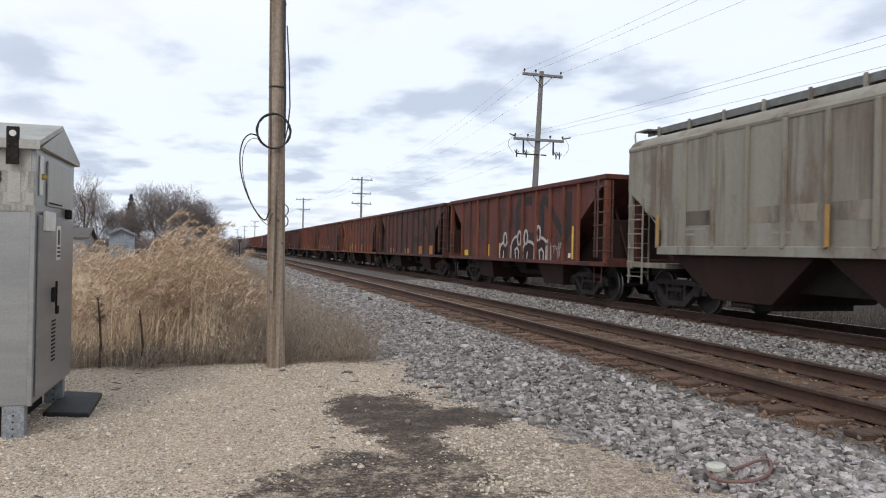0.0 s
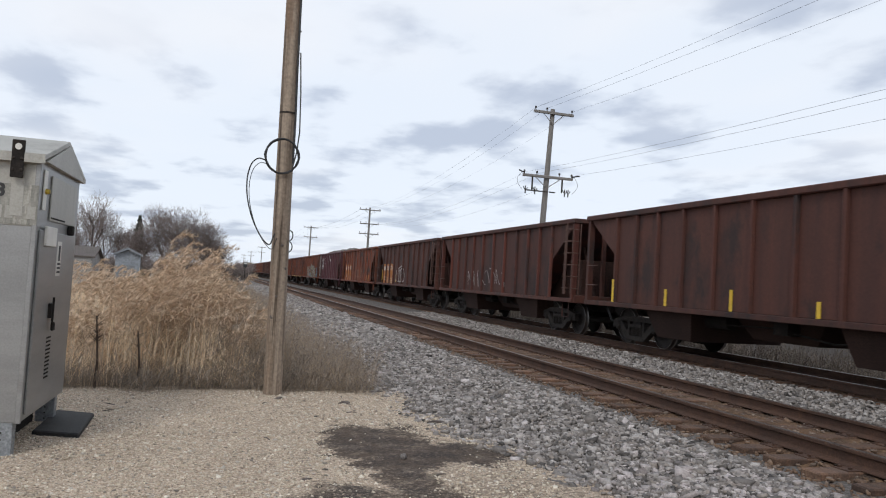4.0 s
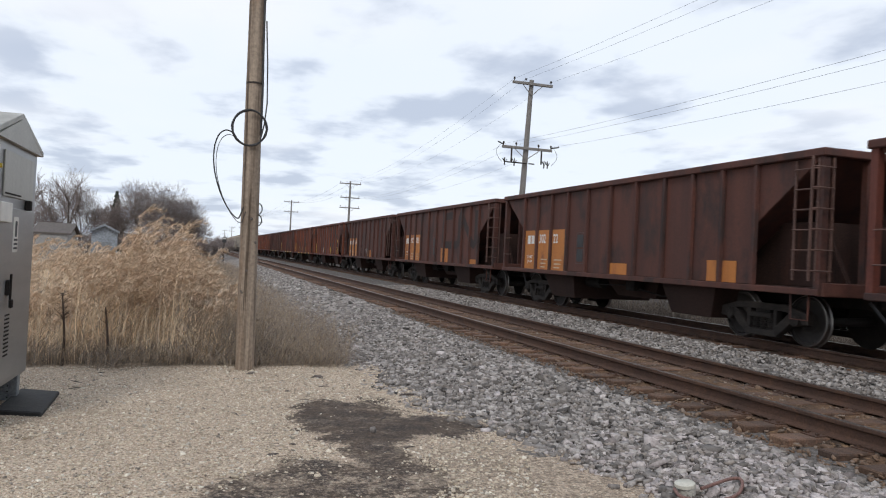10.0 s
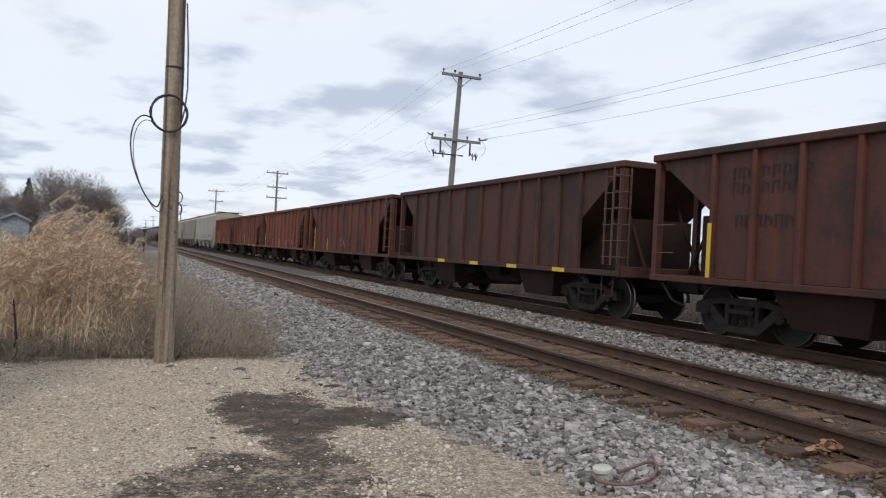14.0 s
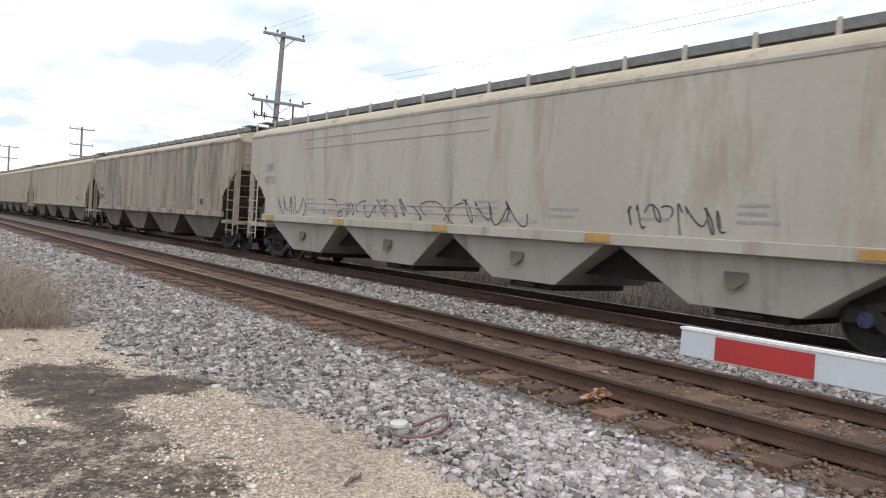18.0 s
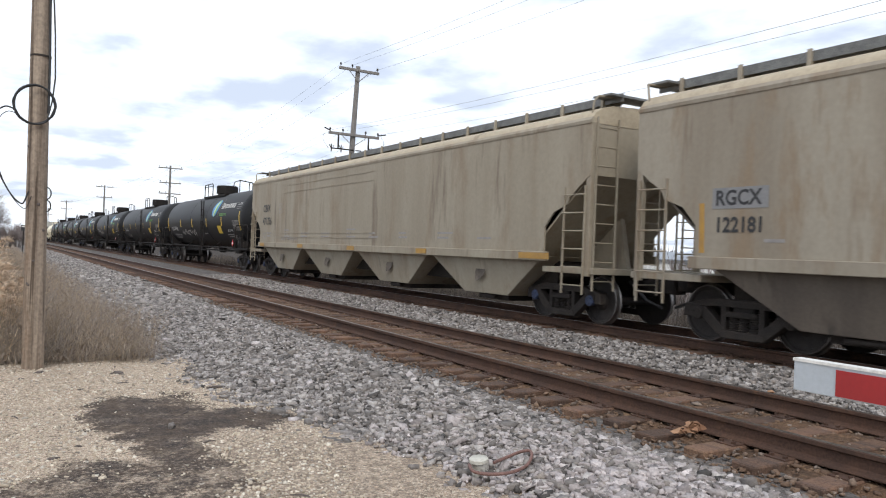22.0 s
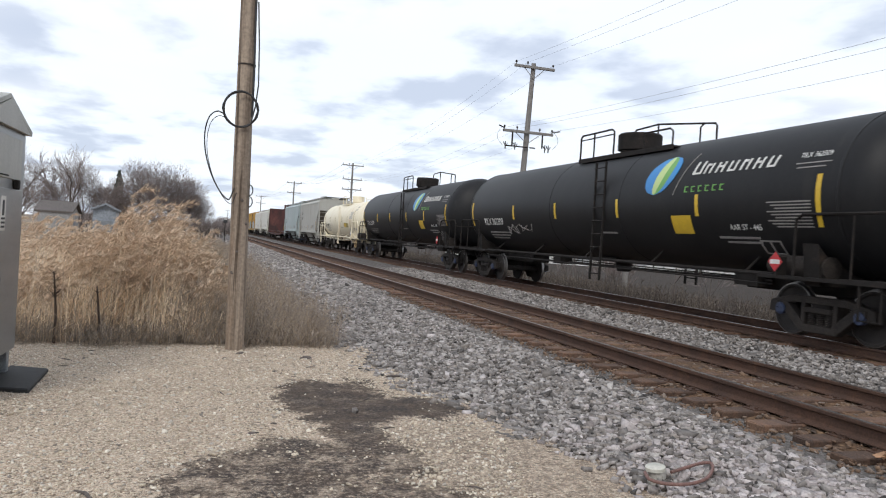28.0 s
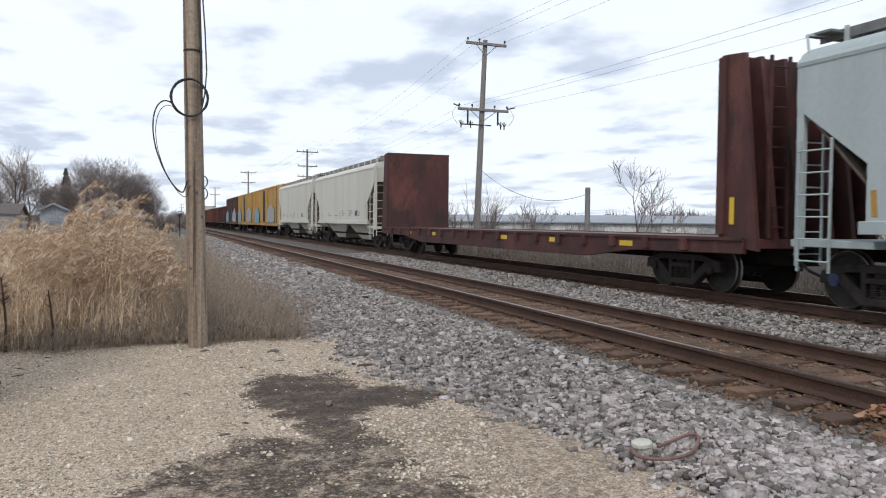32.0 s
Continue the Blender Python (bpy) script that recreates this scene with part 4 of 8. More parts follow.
def fir_tree(x, y, z, h, seed):
    rng = random.Random(seed)
    t = thing("fir_tree", "dark green pointed fir standing among bare trees", "tree", m=pose(x, y, z))
    part("trunk", Build().tube([(0, 0, 0), (0, 0, h * 0.97)], [0.22, 0.03], 7), BARK, t)
    b = Build()
    for i in range(520):
        k = rng.random() ** 0.8
        zz = h * (0.12 + 0.86 * k)
        rad = ((1 - k) * h * 0.26 + 0.2) * rng.uniform(0.55, 1.1)
        a = rng.uniform(0, 6.28)
        d = Vector((math.cos(a), math.sin(a), -0.25))
        p = Vector((0, 0, zz))
        e = p + d * rad * rng.uniform(0.6, 1.1)
        w = 0.18 + 0.12 * (1 - k)
        b.tube([p + d * rad * 0.2, p.lerp(e, 0.6) + Vector((0, 0, -0.05)), e], [w, w * 0.8, 0.02], 4)
    part("crown", b, NEEDLES, t)


fir_tree(-10.5, 106, -0.8, 8.7, 5)


def shed(x, y, z, w, d, h, ridge, yaw, label, wall_c, roof_c):
    t = thing("shed", label, "shed", m=pose(x, y, z, 0, 0, yaw))
    wm = surface("shed_wall", wall_c, tuple(c * 0.85 for c in wall_c), 0.8, 0.75, 0, 10, 0.1)
    rm = surface("shed_roof", roof_c, tuple(c * 0.85 for c in roof_c), 0.8, 0.75, 0, 10, 0.1)
    part("wall", Build().prism([(-w / 2, 0), (w / 2, 0), (w / 2, h), (0, ridge - 0.06), (-w / 2, h)], "y", -d / 2, d / 2), wm, t)
    for s in (-1, 1):
        b = Build()
        b.prism([(0, ridge), (s * (w / 2 + 0.12), h - 0.08), (s * (w / 2 + 0.12), h + 0.06), (0, ridge + 0.14)], "y", -d / 2 - 0.3, d / 2 + 0.3)
        part("roof_slope", b, rm, t)
    dk = surface("shed_door", (0.22, 0.23, 0.25), (0.18, 0.19, 0.2), 1, 0.7, 0, 10, 0.1)
    part("door", Build().box(-0.5, 0.5, -d / 2 - 0.04, -d / 2, 0, 2.0), dk, t)


shed(-6.45, 58, -0.8, 1.6, 2.4, 2.75, 3.1, 4, "pale grey gabled shed behind the reeds", (0.26, 0.285, 0.315), (0.24, 0.26, 0.285))
shed(-11.9, 73, -0.8, 5.0, 2.4, 2.5, 3.3, 90, "low brown-roofed house with pale walls behind reeds", (0.30, 0.29, 0.28), (0.11, 0.092, 0.082))


# ---- utility poles and wires ----
def insulator(b, x, z, y=0.0, h=0.2):
    b.cyl((x, y, z), (x, y, z + h), 0.02, 0.02, 6)
    b.cyl((x, y, z + h * 0.5), (x, y, z + h), 0.06, 0.045, 8)


def line_pole(x, y, base, top, arms, lean=(0, 0), near=False):
    t = thing("utility_pole", "grey wooden power-line pole with crossarms and insulators" + (", leaning, with switchgear" if near else ""), "utility pole", "power line poles", m=pose(x, y, base, 0, 0, 0))
    h = top - base
    tip = (lean[0], lean[1], h)
    part("shaft", Build().tube([(0, 0, -0.4), (lean[0] * 0.5, lean[1] * 0.5, h * 0.5), tip], [0.19, 0.16, 0.12], 12), FARWOOD, t, smooth=1.0)
    for z, half, double in arms:
        k = (z - base) / h
        c = (lean[0] * k, lean[1] * k - 0.18, z - base)
        arm = part("crossarm", Build().box(c[0] - half, c[0] + half, c[1] - 0.06, c[1] + 0.06, c[2] - 0.07, c[2] + 0.07), FARWOOD, t, bevel=0.01)
        br = Build()
        for s in (-1, 1):
            br.tube([(c[0] + s * half * 0.55, c[1], c[2]), (c[0], c[1] + 0.1, c[2] - 0.6)], 0.02, 5)
        part("brace", br, FARWOOD, arm)
        for px in (-0.92, -0.35, 0.92) if not double else (-0.95, -0.45, 0.45, 0.95):
            b = Build()
            insulator(b, c[0] + px * half, c[2] + 0.07, c[1])
            part("insulator", b, GEAR, arm)
        if double:
            for px in (-0.62, 0.58):
                b = Build()
                b.tube([(c[0] + px * half, c[1], c[2]), (c[0] + px * half, c[1], c[2] - 0.78)], 0.045, 6)
                b.tube([(c[0] + (px - 0.28) * half, c[1], c[2] - 0.80), (c[0] + (px + (0.62 if px < 0 else -0.50)) * half, c[1], c[2] - 0.80)], 0.035, 6)
                for q in ((-0.26, 0.12) if px < 0 else (0.12, 0.26)):
                    u = c[0] + (px + q) * half
                    b.cyl((u, c[1], c[2] - 0.98), (u, c[1], c[2] - 0.58), 0.034, 0.028, 6)
                    b.tube([(u - 0.12, c[1], c[2] - 0.62), (u + 0.02, c[1], c[2] - 0.86), (u + 0.12, c[1], c[2] - 0.66)], 0.026, 5)
                s_x = 1 if px > 0 else -1
                b.tube([(c[0] + s_x * half * (1.0 + 0.22 * math.sin(k / 8 * math.pi)), c[1], c[2] + 0.2 - 1.0 * k / 8) for k in range(9)], 0.010, 4)
                part("switch", b, GEAR, arm, label="dark fused switch hung below the crossarm")
            for s_x in (-1, 1):
                b = Build()
                b.tube([(c[0] + s_x * half * 0.95, c[1], c[2] + 0.12), (c[0] + s_x * half * 1.22, c[1] - 0.2, c[2] + 0.20)], 0.035, 5)
                part("strain_insulator", b, GEAR, arm)
    return t


line_pole(16.3, 38.0, -0.85, 11.0, [(10.75, 1.15, False), (7.35, 1.45, True)], (0.0, -1.05), True)
POLES = [(16.0, 36.9, 11.0), (19.5, 104, 11.2), (17.2, 154, 11.2), (16.4, 232, 11.2), (15.8, 305, 11.2), (15.2, 390, 11.2), (14.6, 480, 11.2)]
for x, y, top in POLES[1:]:
    line_pole(x, y, -1.0, top, [(top - 0.35, 1.5, False), (top - 2.3, 1.35, False)] + ([(top - 3.7, 1.4, False)] if y < 110 else []), (0, 0))


def wire(p, q, sag, r, name, label):
    p, q = Vector(p), Vector(q)
    pts = [p.lerp(q, k / 16) - Vector((0, 0, sag * 4 * (k / 16) * (1 - k / 16))) for k in range(17)]
    tagged(new(name, Build().tube(pts, r, 5).mesh(name, CABLE)), label, "wire", "power lines")


for dx, z0, z1 in ((-1.05, 10.95, 10.9), (-0.4, 10.98, 10.9), (1.05, 10.95, 10.9), (-1.3, 7.5, 7.5), (-0.6, 7.5, 7.5), (1.3, 7.5, 7.5)):
    wire((16.3 + dx, 36.9, z0), (16.3 + dx, -34, z1 + 0.6), 1.1, 0.0045, "power_line", "thin black overhead wire running along the railway")
    wire((16.3 + dx, 36.9, z0), (19.5 + dx * 1.1, 104, 10.95 if z0 > 9 else 9.0), 1.2, 0.004, "power_line", "thin black overhead wire running along the railway")
for dx in (-1.3, 0.0, 1.3):
    for a, c in zip(POLES[1:-1], POLES[2:]):
        wire((a[0] + dx, a[1], 10.95), (c[0] + dx, c[1], 10.95), 1.0, 0.009, "power_line", "thin black overhead wire running along the railway")
line_pole(16.3, -34, -0.85, 11.6, [(11.2, 1.15, False), (7.9, 1.45, False)])
tagged(new("short_post", Build().tube([(0, 0, -0.3), (0, 0, 4.3)], [0.15, 0.13], 9).mesh("short_post", FARWOOD, smooth=1.0)), "short weathered timber post beyond the far track", "post").matrix_basis = pose(20, 32.6, ground_z(20, 32.6))
wire((16.3, 37.6, 4.3), (20, 32.6, 2.85), 0.9, 0.012, "guy_wire", "slack guy wire from the pole to a short post")

# ---- the yard: pole, signal cabinet, mat, box, gate ----
def yard_pole():
    t = thing("wooden_pole", "weathered wooden utility pole with a coiled black cable, in the yard", "utility pole", m=pose(0.555, 10.95, -0.4))
    rings = []
    for i in range(15):
        z = -0.3 + i * 0.68
        r = 0.130 - 0.0025 * i
        rings.append([(-0.016 * i * 0.68 + r * math.cos(2 * math.pi * k / 20) * (1 + 0.02 * math.sin(3 * k + i * 0.7)), r * math.sin(2 * math.pi * k / 20) * (1 + 0.02 * math.cos(2 * k + i)), z) for k in range(20)])
    part("shaft", Build().loft(rings), POLEW, t, smooth=1.2)
    rngp = random.Random(4)
    for i in range(7):
        a, z = rngp.uniform(3.4, 6.0), rngp.uniform(0.5, 6.4)
        part("knot", Build().lathe([(-0.02, 0.0), (0.0, 0.022), (0.006, 0.012), (0.0, 0.0)], 8, "y", (0, 0, 0)), BARK, t,
             pose(-0.016 * z + 0.122 * math.cos(a), 0.122 * math.sin(a), z, 0, 0, math.degrees(a) + 90))
    part("conduit", Build().tube([(0.045, -0.10, 3.3), (0.04, -0.10, 3.9), (0.02, -0.095, 4.6), (-0.06, -0.09, 9.0)], 0.015, 8), CABLE, t, label="black cable stapled up the pole")
    b = Build()
    b.tube([(0.095, -0.12, 4.9), (0.135, -0.14, 4.3), (0.155, -0.15, 3.75), (0.13, -0.16, 3.45), (0.08, -0.17, 3.2)], 0.010, 7)
    part("cable_bow", b, CABLE, t, pose(-0.05, 0, 0))
    b = Build()
    turn = 2 * math.pi
    pts = [(-0.085 + (0.232 + 0.008 * math.sin(k * 0.9)) * math.cos(k / 32 * turn + 0.8), -0.17 - 0.02 * math.sin(k / 32 * turn) - 0.004 * (k // 32), 3.385 + (0.236 + 0.010 * math.cos(k * 0.37)) * math.sin(k / 32 * turn + 0.8)) for k in range(97)]
    b.tube(pts, 0.0125, 7)
    part("cable_coil", b, CABLE, t, pose(-0.03, 0, 0), label="black cable wound in a hanging coil")
    b = Build()
    for off in (0.0, 0.028):
        pts = [(-0.30, -0.17, 3.30), (-0.40, -0.18, 3.34), (-0.50, -0.18, 3.25), (-0.545, -0.18, 3.05), (-0.53, -0.18, 2.78), (-0.44, -0.18, 2.48), (-0.30, -0.17, 2.22), (-0.17, -0.16, 2.10), (-0.14, -0.15, 2.20), (-0.10, -0.15, 2.32)]
        sm = []
        for i in range(len(pts) - 1):
            for k in range(4):
                sm.append(Vector(pts[i]).lerp(Vector(pts[i + 1]), k / 4))
        for _ in range(4):
            sm = [sm[0]] + [(sm[i - 1] + sm[i] * 2 + sm[i + 1]) / 4 for i in range(1, len(sm) - 1)] + [sm[-1]]
        b.tube([p + Vector((off * 1.2, -off, -off * 2.2)) for p in sm], 0.0095 if off == 0 else 0.005, 6)
    part("cable_loop", b, CABLE, t, pose(-0.03, 0, 0), label="slack cable loop hanging off the coil")
    b = Build()
    for cz in (2.28, 2.12):
        b.tube([(0.12 + 0.05 * math.sin(a), -0.12, cz + 0.075 * math.cos(a)) for a in np.linspace(0, math.pi, 9)], 0.008, 6)
    part("cable_end", b, CABLE, t, pose(-0.055, 0, 0))
    part("band", Build().lathe([(-0.012, 0.116), (-0.012, 0.124), (0.012, 0.124), (0.012, 0.116)], 20, "z", (-0.062, 0, 4.03)), GEAR, t, label="rusty steel band round the pole")


yard_pole()


def text_mesh(words, size, bold=0.0, align="CENTER"):
    cu = bpy.data.curves.new("lettering", "FONT")
    cu.body, cu.size, cu.align_x, cu.align_y, cu.offset = words, size, align, "CENTER", bold
    cu.resolution_u = 3
    ob = bpy.data.objects.new("lettering", cu)
    scene.collection.objects.link(ob)
    bpy.context.view_layer.update()
    me = bpy.data.meshes.new_from_object(ob.evaluated_get(bpy.context.evaluated_depsgraph_get()))
    bpy.data.objects.remove(ob)
    bpy.data.curves.remove(cu)
    me.name = "lettering"
    return me


def lettering(words, size, material, parent, m, bold=0.0, align="CENTER", squash=1.0, name="lettering", label=""):
    k = ("text", words, size, bold, align, squash, material.name)
    if k not in MESHES:
        me = text_mesh(words, size, bold, align)
        me.transform(Matrix.Diagonal((squash, 1, 1, 1)))
        me.materials.clear()
        me.materials.append(material)
        MESHES[k] = me
    ob = new(name, MESHES[k])
    ob.parent = parent
    ob.matrix_basis = m
    return tagged(ob, label) if label else ob


def bars(parent, material, m, rows, name="small_print"):
    """Unreadable lines of writing: (x0, x1, z0, z1) in the plane."""
    b = Build()
    for x0, x1, z0, z1 in rows:
        b.box(x0, x1, -0.002, 0.002, z0, z1)
    return part(name, b, material, parent, m)


def signal_cabinet():
    w, d, z0, z1 = 1.9, 1.75, -0.10, 2.22
    t = thing("signal_cabinet", "brushed aluminium railway signal cabinet with gabled roof, on steel feet", "signal cabinet", m=pose(-1.868, 7.36, 0, 0, 0, -1.0))
    part("body", Build().box(-w, 0, 0, d, z0, z1), ALU, t, bevel=0.012)
    part("upper_panel", Build().box(-w - 0.004, 0.004, -0.006, 0.002, 1.62, z1 - 0.01), ALULIGHT, t, bevel=0.003, label="pale upper front panel")
    part("stained_band", Build().box(-w, 0.003, -0.011, -0.005, 1.63, 1.98), STAINED, t, label="scraped and stained strip under the lettering")
    part("seam", Build().box(-0.445, -0.425, -0.014, 0.0, z0 + 0.02, 1.62), ALU, t, bevel=0.003)
    part("corner_post", Build().box(-0.035, 0.008, -0.010, 0.03, z0, z1), ALU, t, bevel=0.004)
    eave, ridge = z1, z1 + 0.27
    over = 0.07
    for s in (0, 1):
        ya, yb = (-over, d / 2) if s == 0 else (d + over, d / 2)
        b = Build()
        b.prism([(ya, eave - 0.02), (ya, eave + 0.03), (yb, ridge + 0.03), (yb, ridge - 0.02)], "x", -w - 0.08, 0.045)
        part("roof_slope", b, ALULIGHT, t, bevel=0.004)
    part("gable", Build().prism([(0.0, eave - 0.02), (d, eave - 0.02), (d / 2, ridge - 0.02)], "x", 0.0, 0.05), ALULIGHT, t)
    part("fascia", Build().box(-w - 0.08, 0.048, -over - 0.012, -over + 0.004, eave - 0.05, eave + 0.035), ALULIGHT, t, bevel=0.003)
    door = part("door", Build().box(0.002, 0.022, 0.10, d - 0.10, z0 + 0.06, 1.60), ALU, t, bevel=0.006, label="aluminium side door with latch")
    part("latch", Build().box(0.022, 0.055, 0.62, 0.72, 0.78, 0.92).box(0.05, 0.07, 0.645, 0.665, 0.70, 0.98), GRIME, door, bevel=0.004)
    part("padlock", Build().box(0.05, 0.08, 0.645, 0.705, 0.66, 0.74), GRIME, door, bevel=0.008)
    for k in range(11):
        part("vent_slot", Build().box(0.022, 0.028, 0.66, 0.82, 0.20 + k * 0.038, 0.215 + k * 0.038), GRIME, door)
    tag = part("tag", Build().box(0.022, 0.026, 0.80, 0.98, 1.18, 1.52), SIGNW, door, label="white instruction tag")
    bars(tag, BLACKM, pose(0.028, 0.89, 1.35, 0, 0, 90), [(-0.03, 0.03, -0.02, 0.13), (-0.06, 0.06, -0.06, -0.04), (-0.06, 0.06, -0.10, -0.08), (-0.06, 0.06, -0.14, -0.12)])
    part("meter_box", Build().box(0.022, 0.05, 0.22, 0.62, 1.46, 1.64), SIGNW, t, bevel=0.005, label="small pale box above the door")
    up = part("hatch", Build().box(0.003, 0.018, 0.42, d - 0.2, 1.70, 2.12), ALULIGHT, t, bevel=0.004)
    part("hinge", Build().box(0.018, 0.022, 0.45, 1.05, 1.72, 1.735), GRIME, up)
    part("lock_plate", Build().box(0.003, 0.014, 0.12, 0.24, 1.78, 2.14), SIGNW, t, bevel=0.003)
    part("brass_lock", Build().cyl((0.012, 0.19, 1.95), (0.05, 0.19, 1.95), 0.028, 0.02, 12), surface("brass", (0.45, 0.33, 0.06), (0.38, 0.27, 0.05), 8, 0.35, 1.0), t)
    part("door_hook", Build().box(0.003, 0.06, 1.28, 1.36, 1.60, 1.70), GRIME, t, bevel=0.01)
    lug = part("lifting_lug", Build().box(-0.22, -0.115, -0.085, -0.07, 2.03, 2.36), GRIME, t, bevel=0.006, label="rusty steel lifting plate with a hole")
    part("lug_hole", Build().lathe([(-0.002, 0.028), (0.002, 0.028)], 14, "y", (-0.167, -0.088, 2.30)), SIGNW, lug)
    b = Build()
    for px, pz in ((-0.2, 2.2), (-0.135, 2.2), (-0.2, 2.1), (-0.135, 2.1)):
        b.lathe([(-0.012, 0.0), (-0.012, 0.010), (0.0, 0.014)], 8, "y", (px, -0.085, pz))
    part("bolt", b, GEAR, lug)
    part("lug_bracket", Build().box(-0.22, -0.115, -0.016, -0.006, 1.70, 2.05), ALULIGHT, t, bevel=0.003)
    for fx in (-0.14, -w + 0.1):
        for fy in (0.02, d - 0.1):
            ft = part("foot", Build().box(fx - 0.09, fx + 0.09, fy - 0.012, fy + 0.0, -0.42, z0 + 0.02).box(fx + 0.078, fx + 0.09, fy, fy + 0.1, -0.42, z0 + 0.02), surface("galvanised_foot", (0.34, 0.36, 0.38), (0.28, 0.30, 0.32), 8, 0.5, 0.6), t, bevel=0.002)
            b = Build()
            for k in range(4):
                b.lathe([(-0.004, 0.008), (0.0, 0.008)], 8, "y", (fx, fy - 0.012, -0.36 + k * 0.06))
            part("bolt_hole", b, GRIME, ft)
    part("underside_skid", Build().box(-w + 0.05, -0.25, 0.1, d - 0.1, -0.40, z0), GRIME, t)
    lettering("173", 0.155, BLACKM, t, pose(-0.255, -0.016, 1.915, 90, 0, 0), 0.006, "RIGHT", 1.05, label="black stencilled lettering")
    lettering("RTE", 0.155, BLACKM, t, pose(-0.605, -0.016, 1.915, 90, 0, 0), 0.006, "RIGHT", 1.05, label="black stencilled lettering")
    for k in range(9):
        part("painted_out_mark", Build().box(-0.78 + k * 0.088, -0.715 + k * 0.088, -0.014, -0.012, 1.68, 1.79), ALULIGHT, t, label="scraped-off illegible mark")
    part("oval_plate", Build().lathe([(-0.003, 0.07), (0.003, 0.07)], 20, "y"), SIGNW, t, Matrix.Translation((-0.72, -0.018, 1.57)) @ Matrix.Diagonal((1.6, 1, 0.45, 1)))
    sign = part("warning_sign", Build().box(-0.59, -0.285, -0.022, -0.015, 1.09, 1.40), SIGNW, t, label="white metal no trespassing sign")
    cx = -0.4375
    lettering("NO TRESPASSING", 0.042, BLACKM, sign, pose(cx, -0.0235, 1.375, 90, 0, 0), 0.001, squash=0.88)
    lettering("DANGER", 0.062, BLACKM, sign, pose(cx, -0.0235, 1.213, 90, 0, 0), 0.002, squash=1.05)
    lettering("RAILROAD PROPERTY", 0.034, BLACKM, sign, pose(cx, -0.0235, 1.168, 90, 0, 0), 0.0006, squash=0.88)
    ring = Build()
    ring.tube([(0.052 * math.cos(a), 0, 0.052 * math.sin(a)) for a in np.linspace(0, 2 * math.pi, 25)], 0.006, 5)
    ring.tube([(-0.036, 0, 0.036), (0.036, 0, -0.036)], 0.006, 5)
    part("prohibition_ring", ring, REDM, sign, pose(cx, -0.023, 1.298))
    part("pictogram", Build().box(-0.012, 0.012, -0.002, 0.002, -0.036, 0.02).lathe([(-0.002, 0.011), (0.002, 0.011)], 10, "y", (0, 0, 0.032)), BLACKM, sign, pose(cx, -0.023, 1.298))
    bars(sign, BLACKM, pose(cx, -0.023, 1.137), [(-0.13, 0.13, -0.004, 0.004), (-0.03, 0.03, -0.034, -0.020)])


signal_cabinet()
tagged(new("rubber_mat", Build().prism([(-1.95, 8.30), (-1.50, 8.14), (-1.52, 9.26), (-1.94, 9.44)], "z", -0.40, -0.345).mesh("rubber_mat", MAT, 0.012)), "black rubber mat lying on gravel beside the cabinet", "mat")


def splice_box():
    t = thing("buried_splice_box", "white-capped grey plastic pipe stub with a brown hose, in gravel", "pipe stub", m=pose(3.33, 4.74, -0.40))
    part("pipe", Build().cyl((0, 0, 0), (0, 0, 0.165), 0.066, 0.066, 20), surface("grey_pipe", (0.42, 0.40, 0.36), (0.34, 0.32, 0.28), 8, 0.6), t, smooth=1.0)
    part("cap", Build().lathe([(0.158, 0.069), (0.162, 0.074), (0.186, 0.074), (0.192, 0.067), (0.194, 0.0)], 20, "z"), PVC, t, pose(0, 0, 0, 4, -6, -20), smooth=0.7)
    pts = [Vector(p) for p in ((-0.12, 0.02, 0.09), (-0.20, -0.16, 0.085), (-0.02, -0.28, 0.085), (0.22, -0.24, 0.10), (0.42, -0.06, 0.12), (0.48, 0.05, 0.14), (0.36, 0.04, 0.135), (0.18, -0.02, 0.12), (0.05, -0.06, 0.11))]
    pts = [p + Vector((0.03, 0, 0.045)) for p in pts]
    for _ in range(3):
        pts = [pts[0]] + [q for a, c in zip(pts, pts[1:]) for q in (a.lerp(c, 0.25), a.lerp(c, 0.75))] + [pts[-1]]
    part("hose", Build().tube(pts, 0.013, 7), HOSE, t, smooth=1.2)


splice_box()


def crossing_gate():
    t = thing("crossing_gate", "lowered crossing gate arm with red and grey reflective stripes", "crossing gate", m=pose(2.66, 1.69, 0))
    arm = part("arm", Build().prism([(-0.022, 0.89), (0.022, 0.89), (0.022, 1.0), (0.0, 1.006), (-0.022, 1.0)], "y", -7.4, 0.0), GATEW, t, bevel=0.003, label="grey-white gate arm")
    part("cap_edge", Build().box(-0.026, 0.026, -7.4, 0.002, 0.998, 1.008), WHITEM, arm)
    y = -0.165
    while y > -7.2:
        part("stripe", Build().box(-0.026, 0.026, y - 0.40, y, 0.896, 0.988), GATER, arm, label="red reflective stripe")
        y -= 0.81
    part("mast", Build().cyl((0.1, -7.9, -0.6), (0.1, -7.9, 3.2), 0.07, 0.06, 12), GATEW, t)
    part("mechanism", Build().box(-0.15, 0.35, -8.1, -7.4, 0.6, 1.2), GATEW, t, bevel=0.02)
    part("footing", Build().box(-0.25, 0.45, -8.25, -7.55, -0.6, -0.30), STONES, t, bevel=0.02)


crossing_gate()


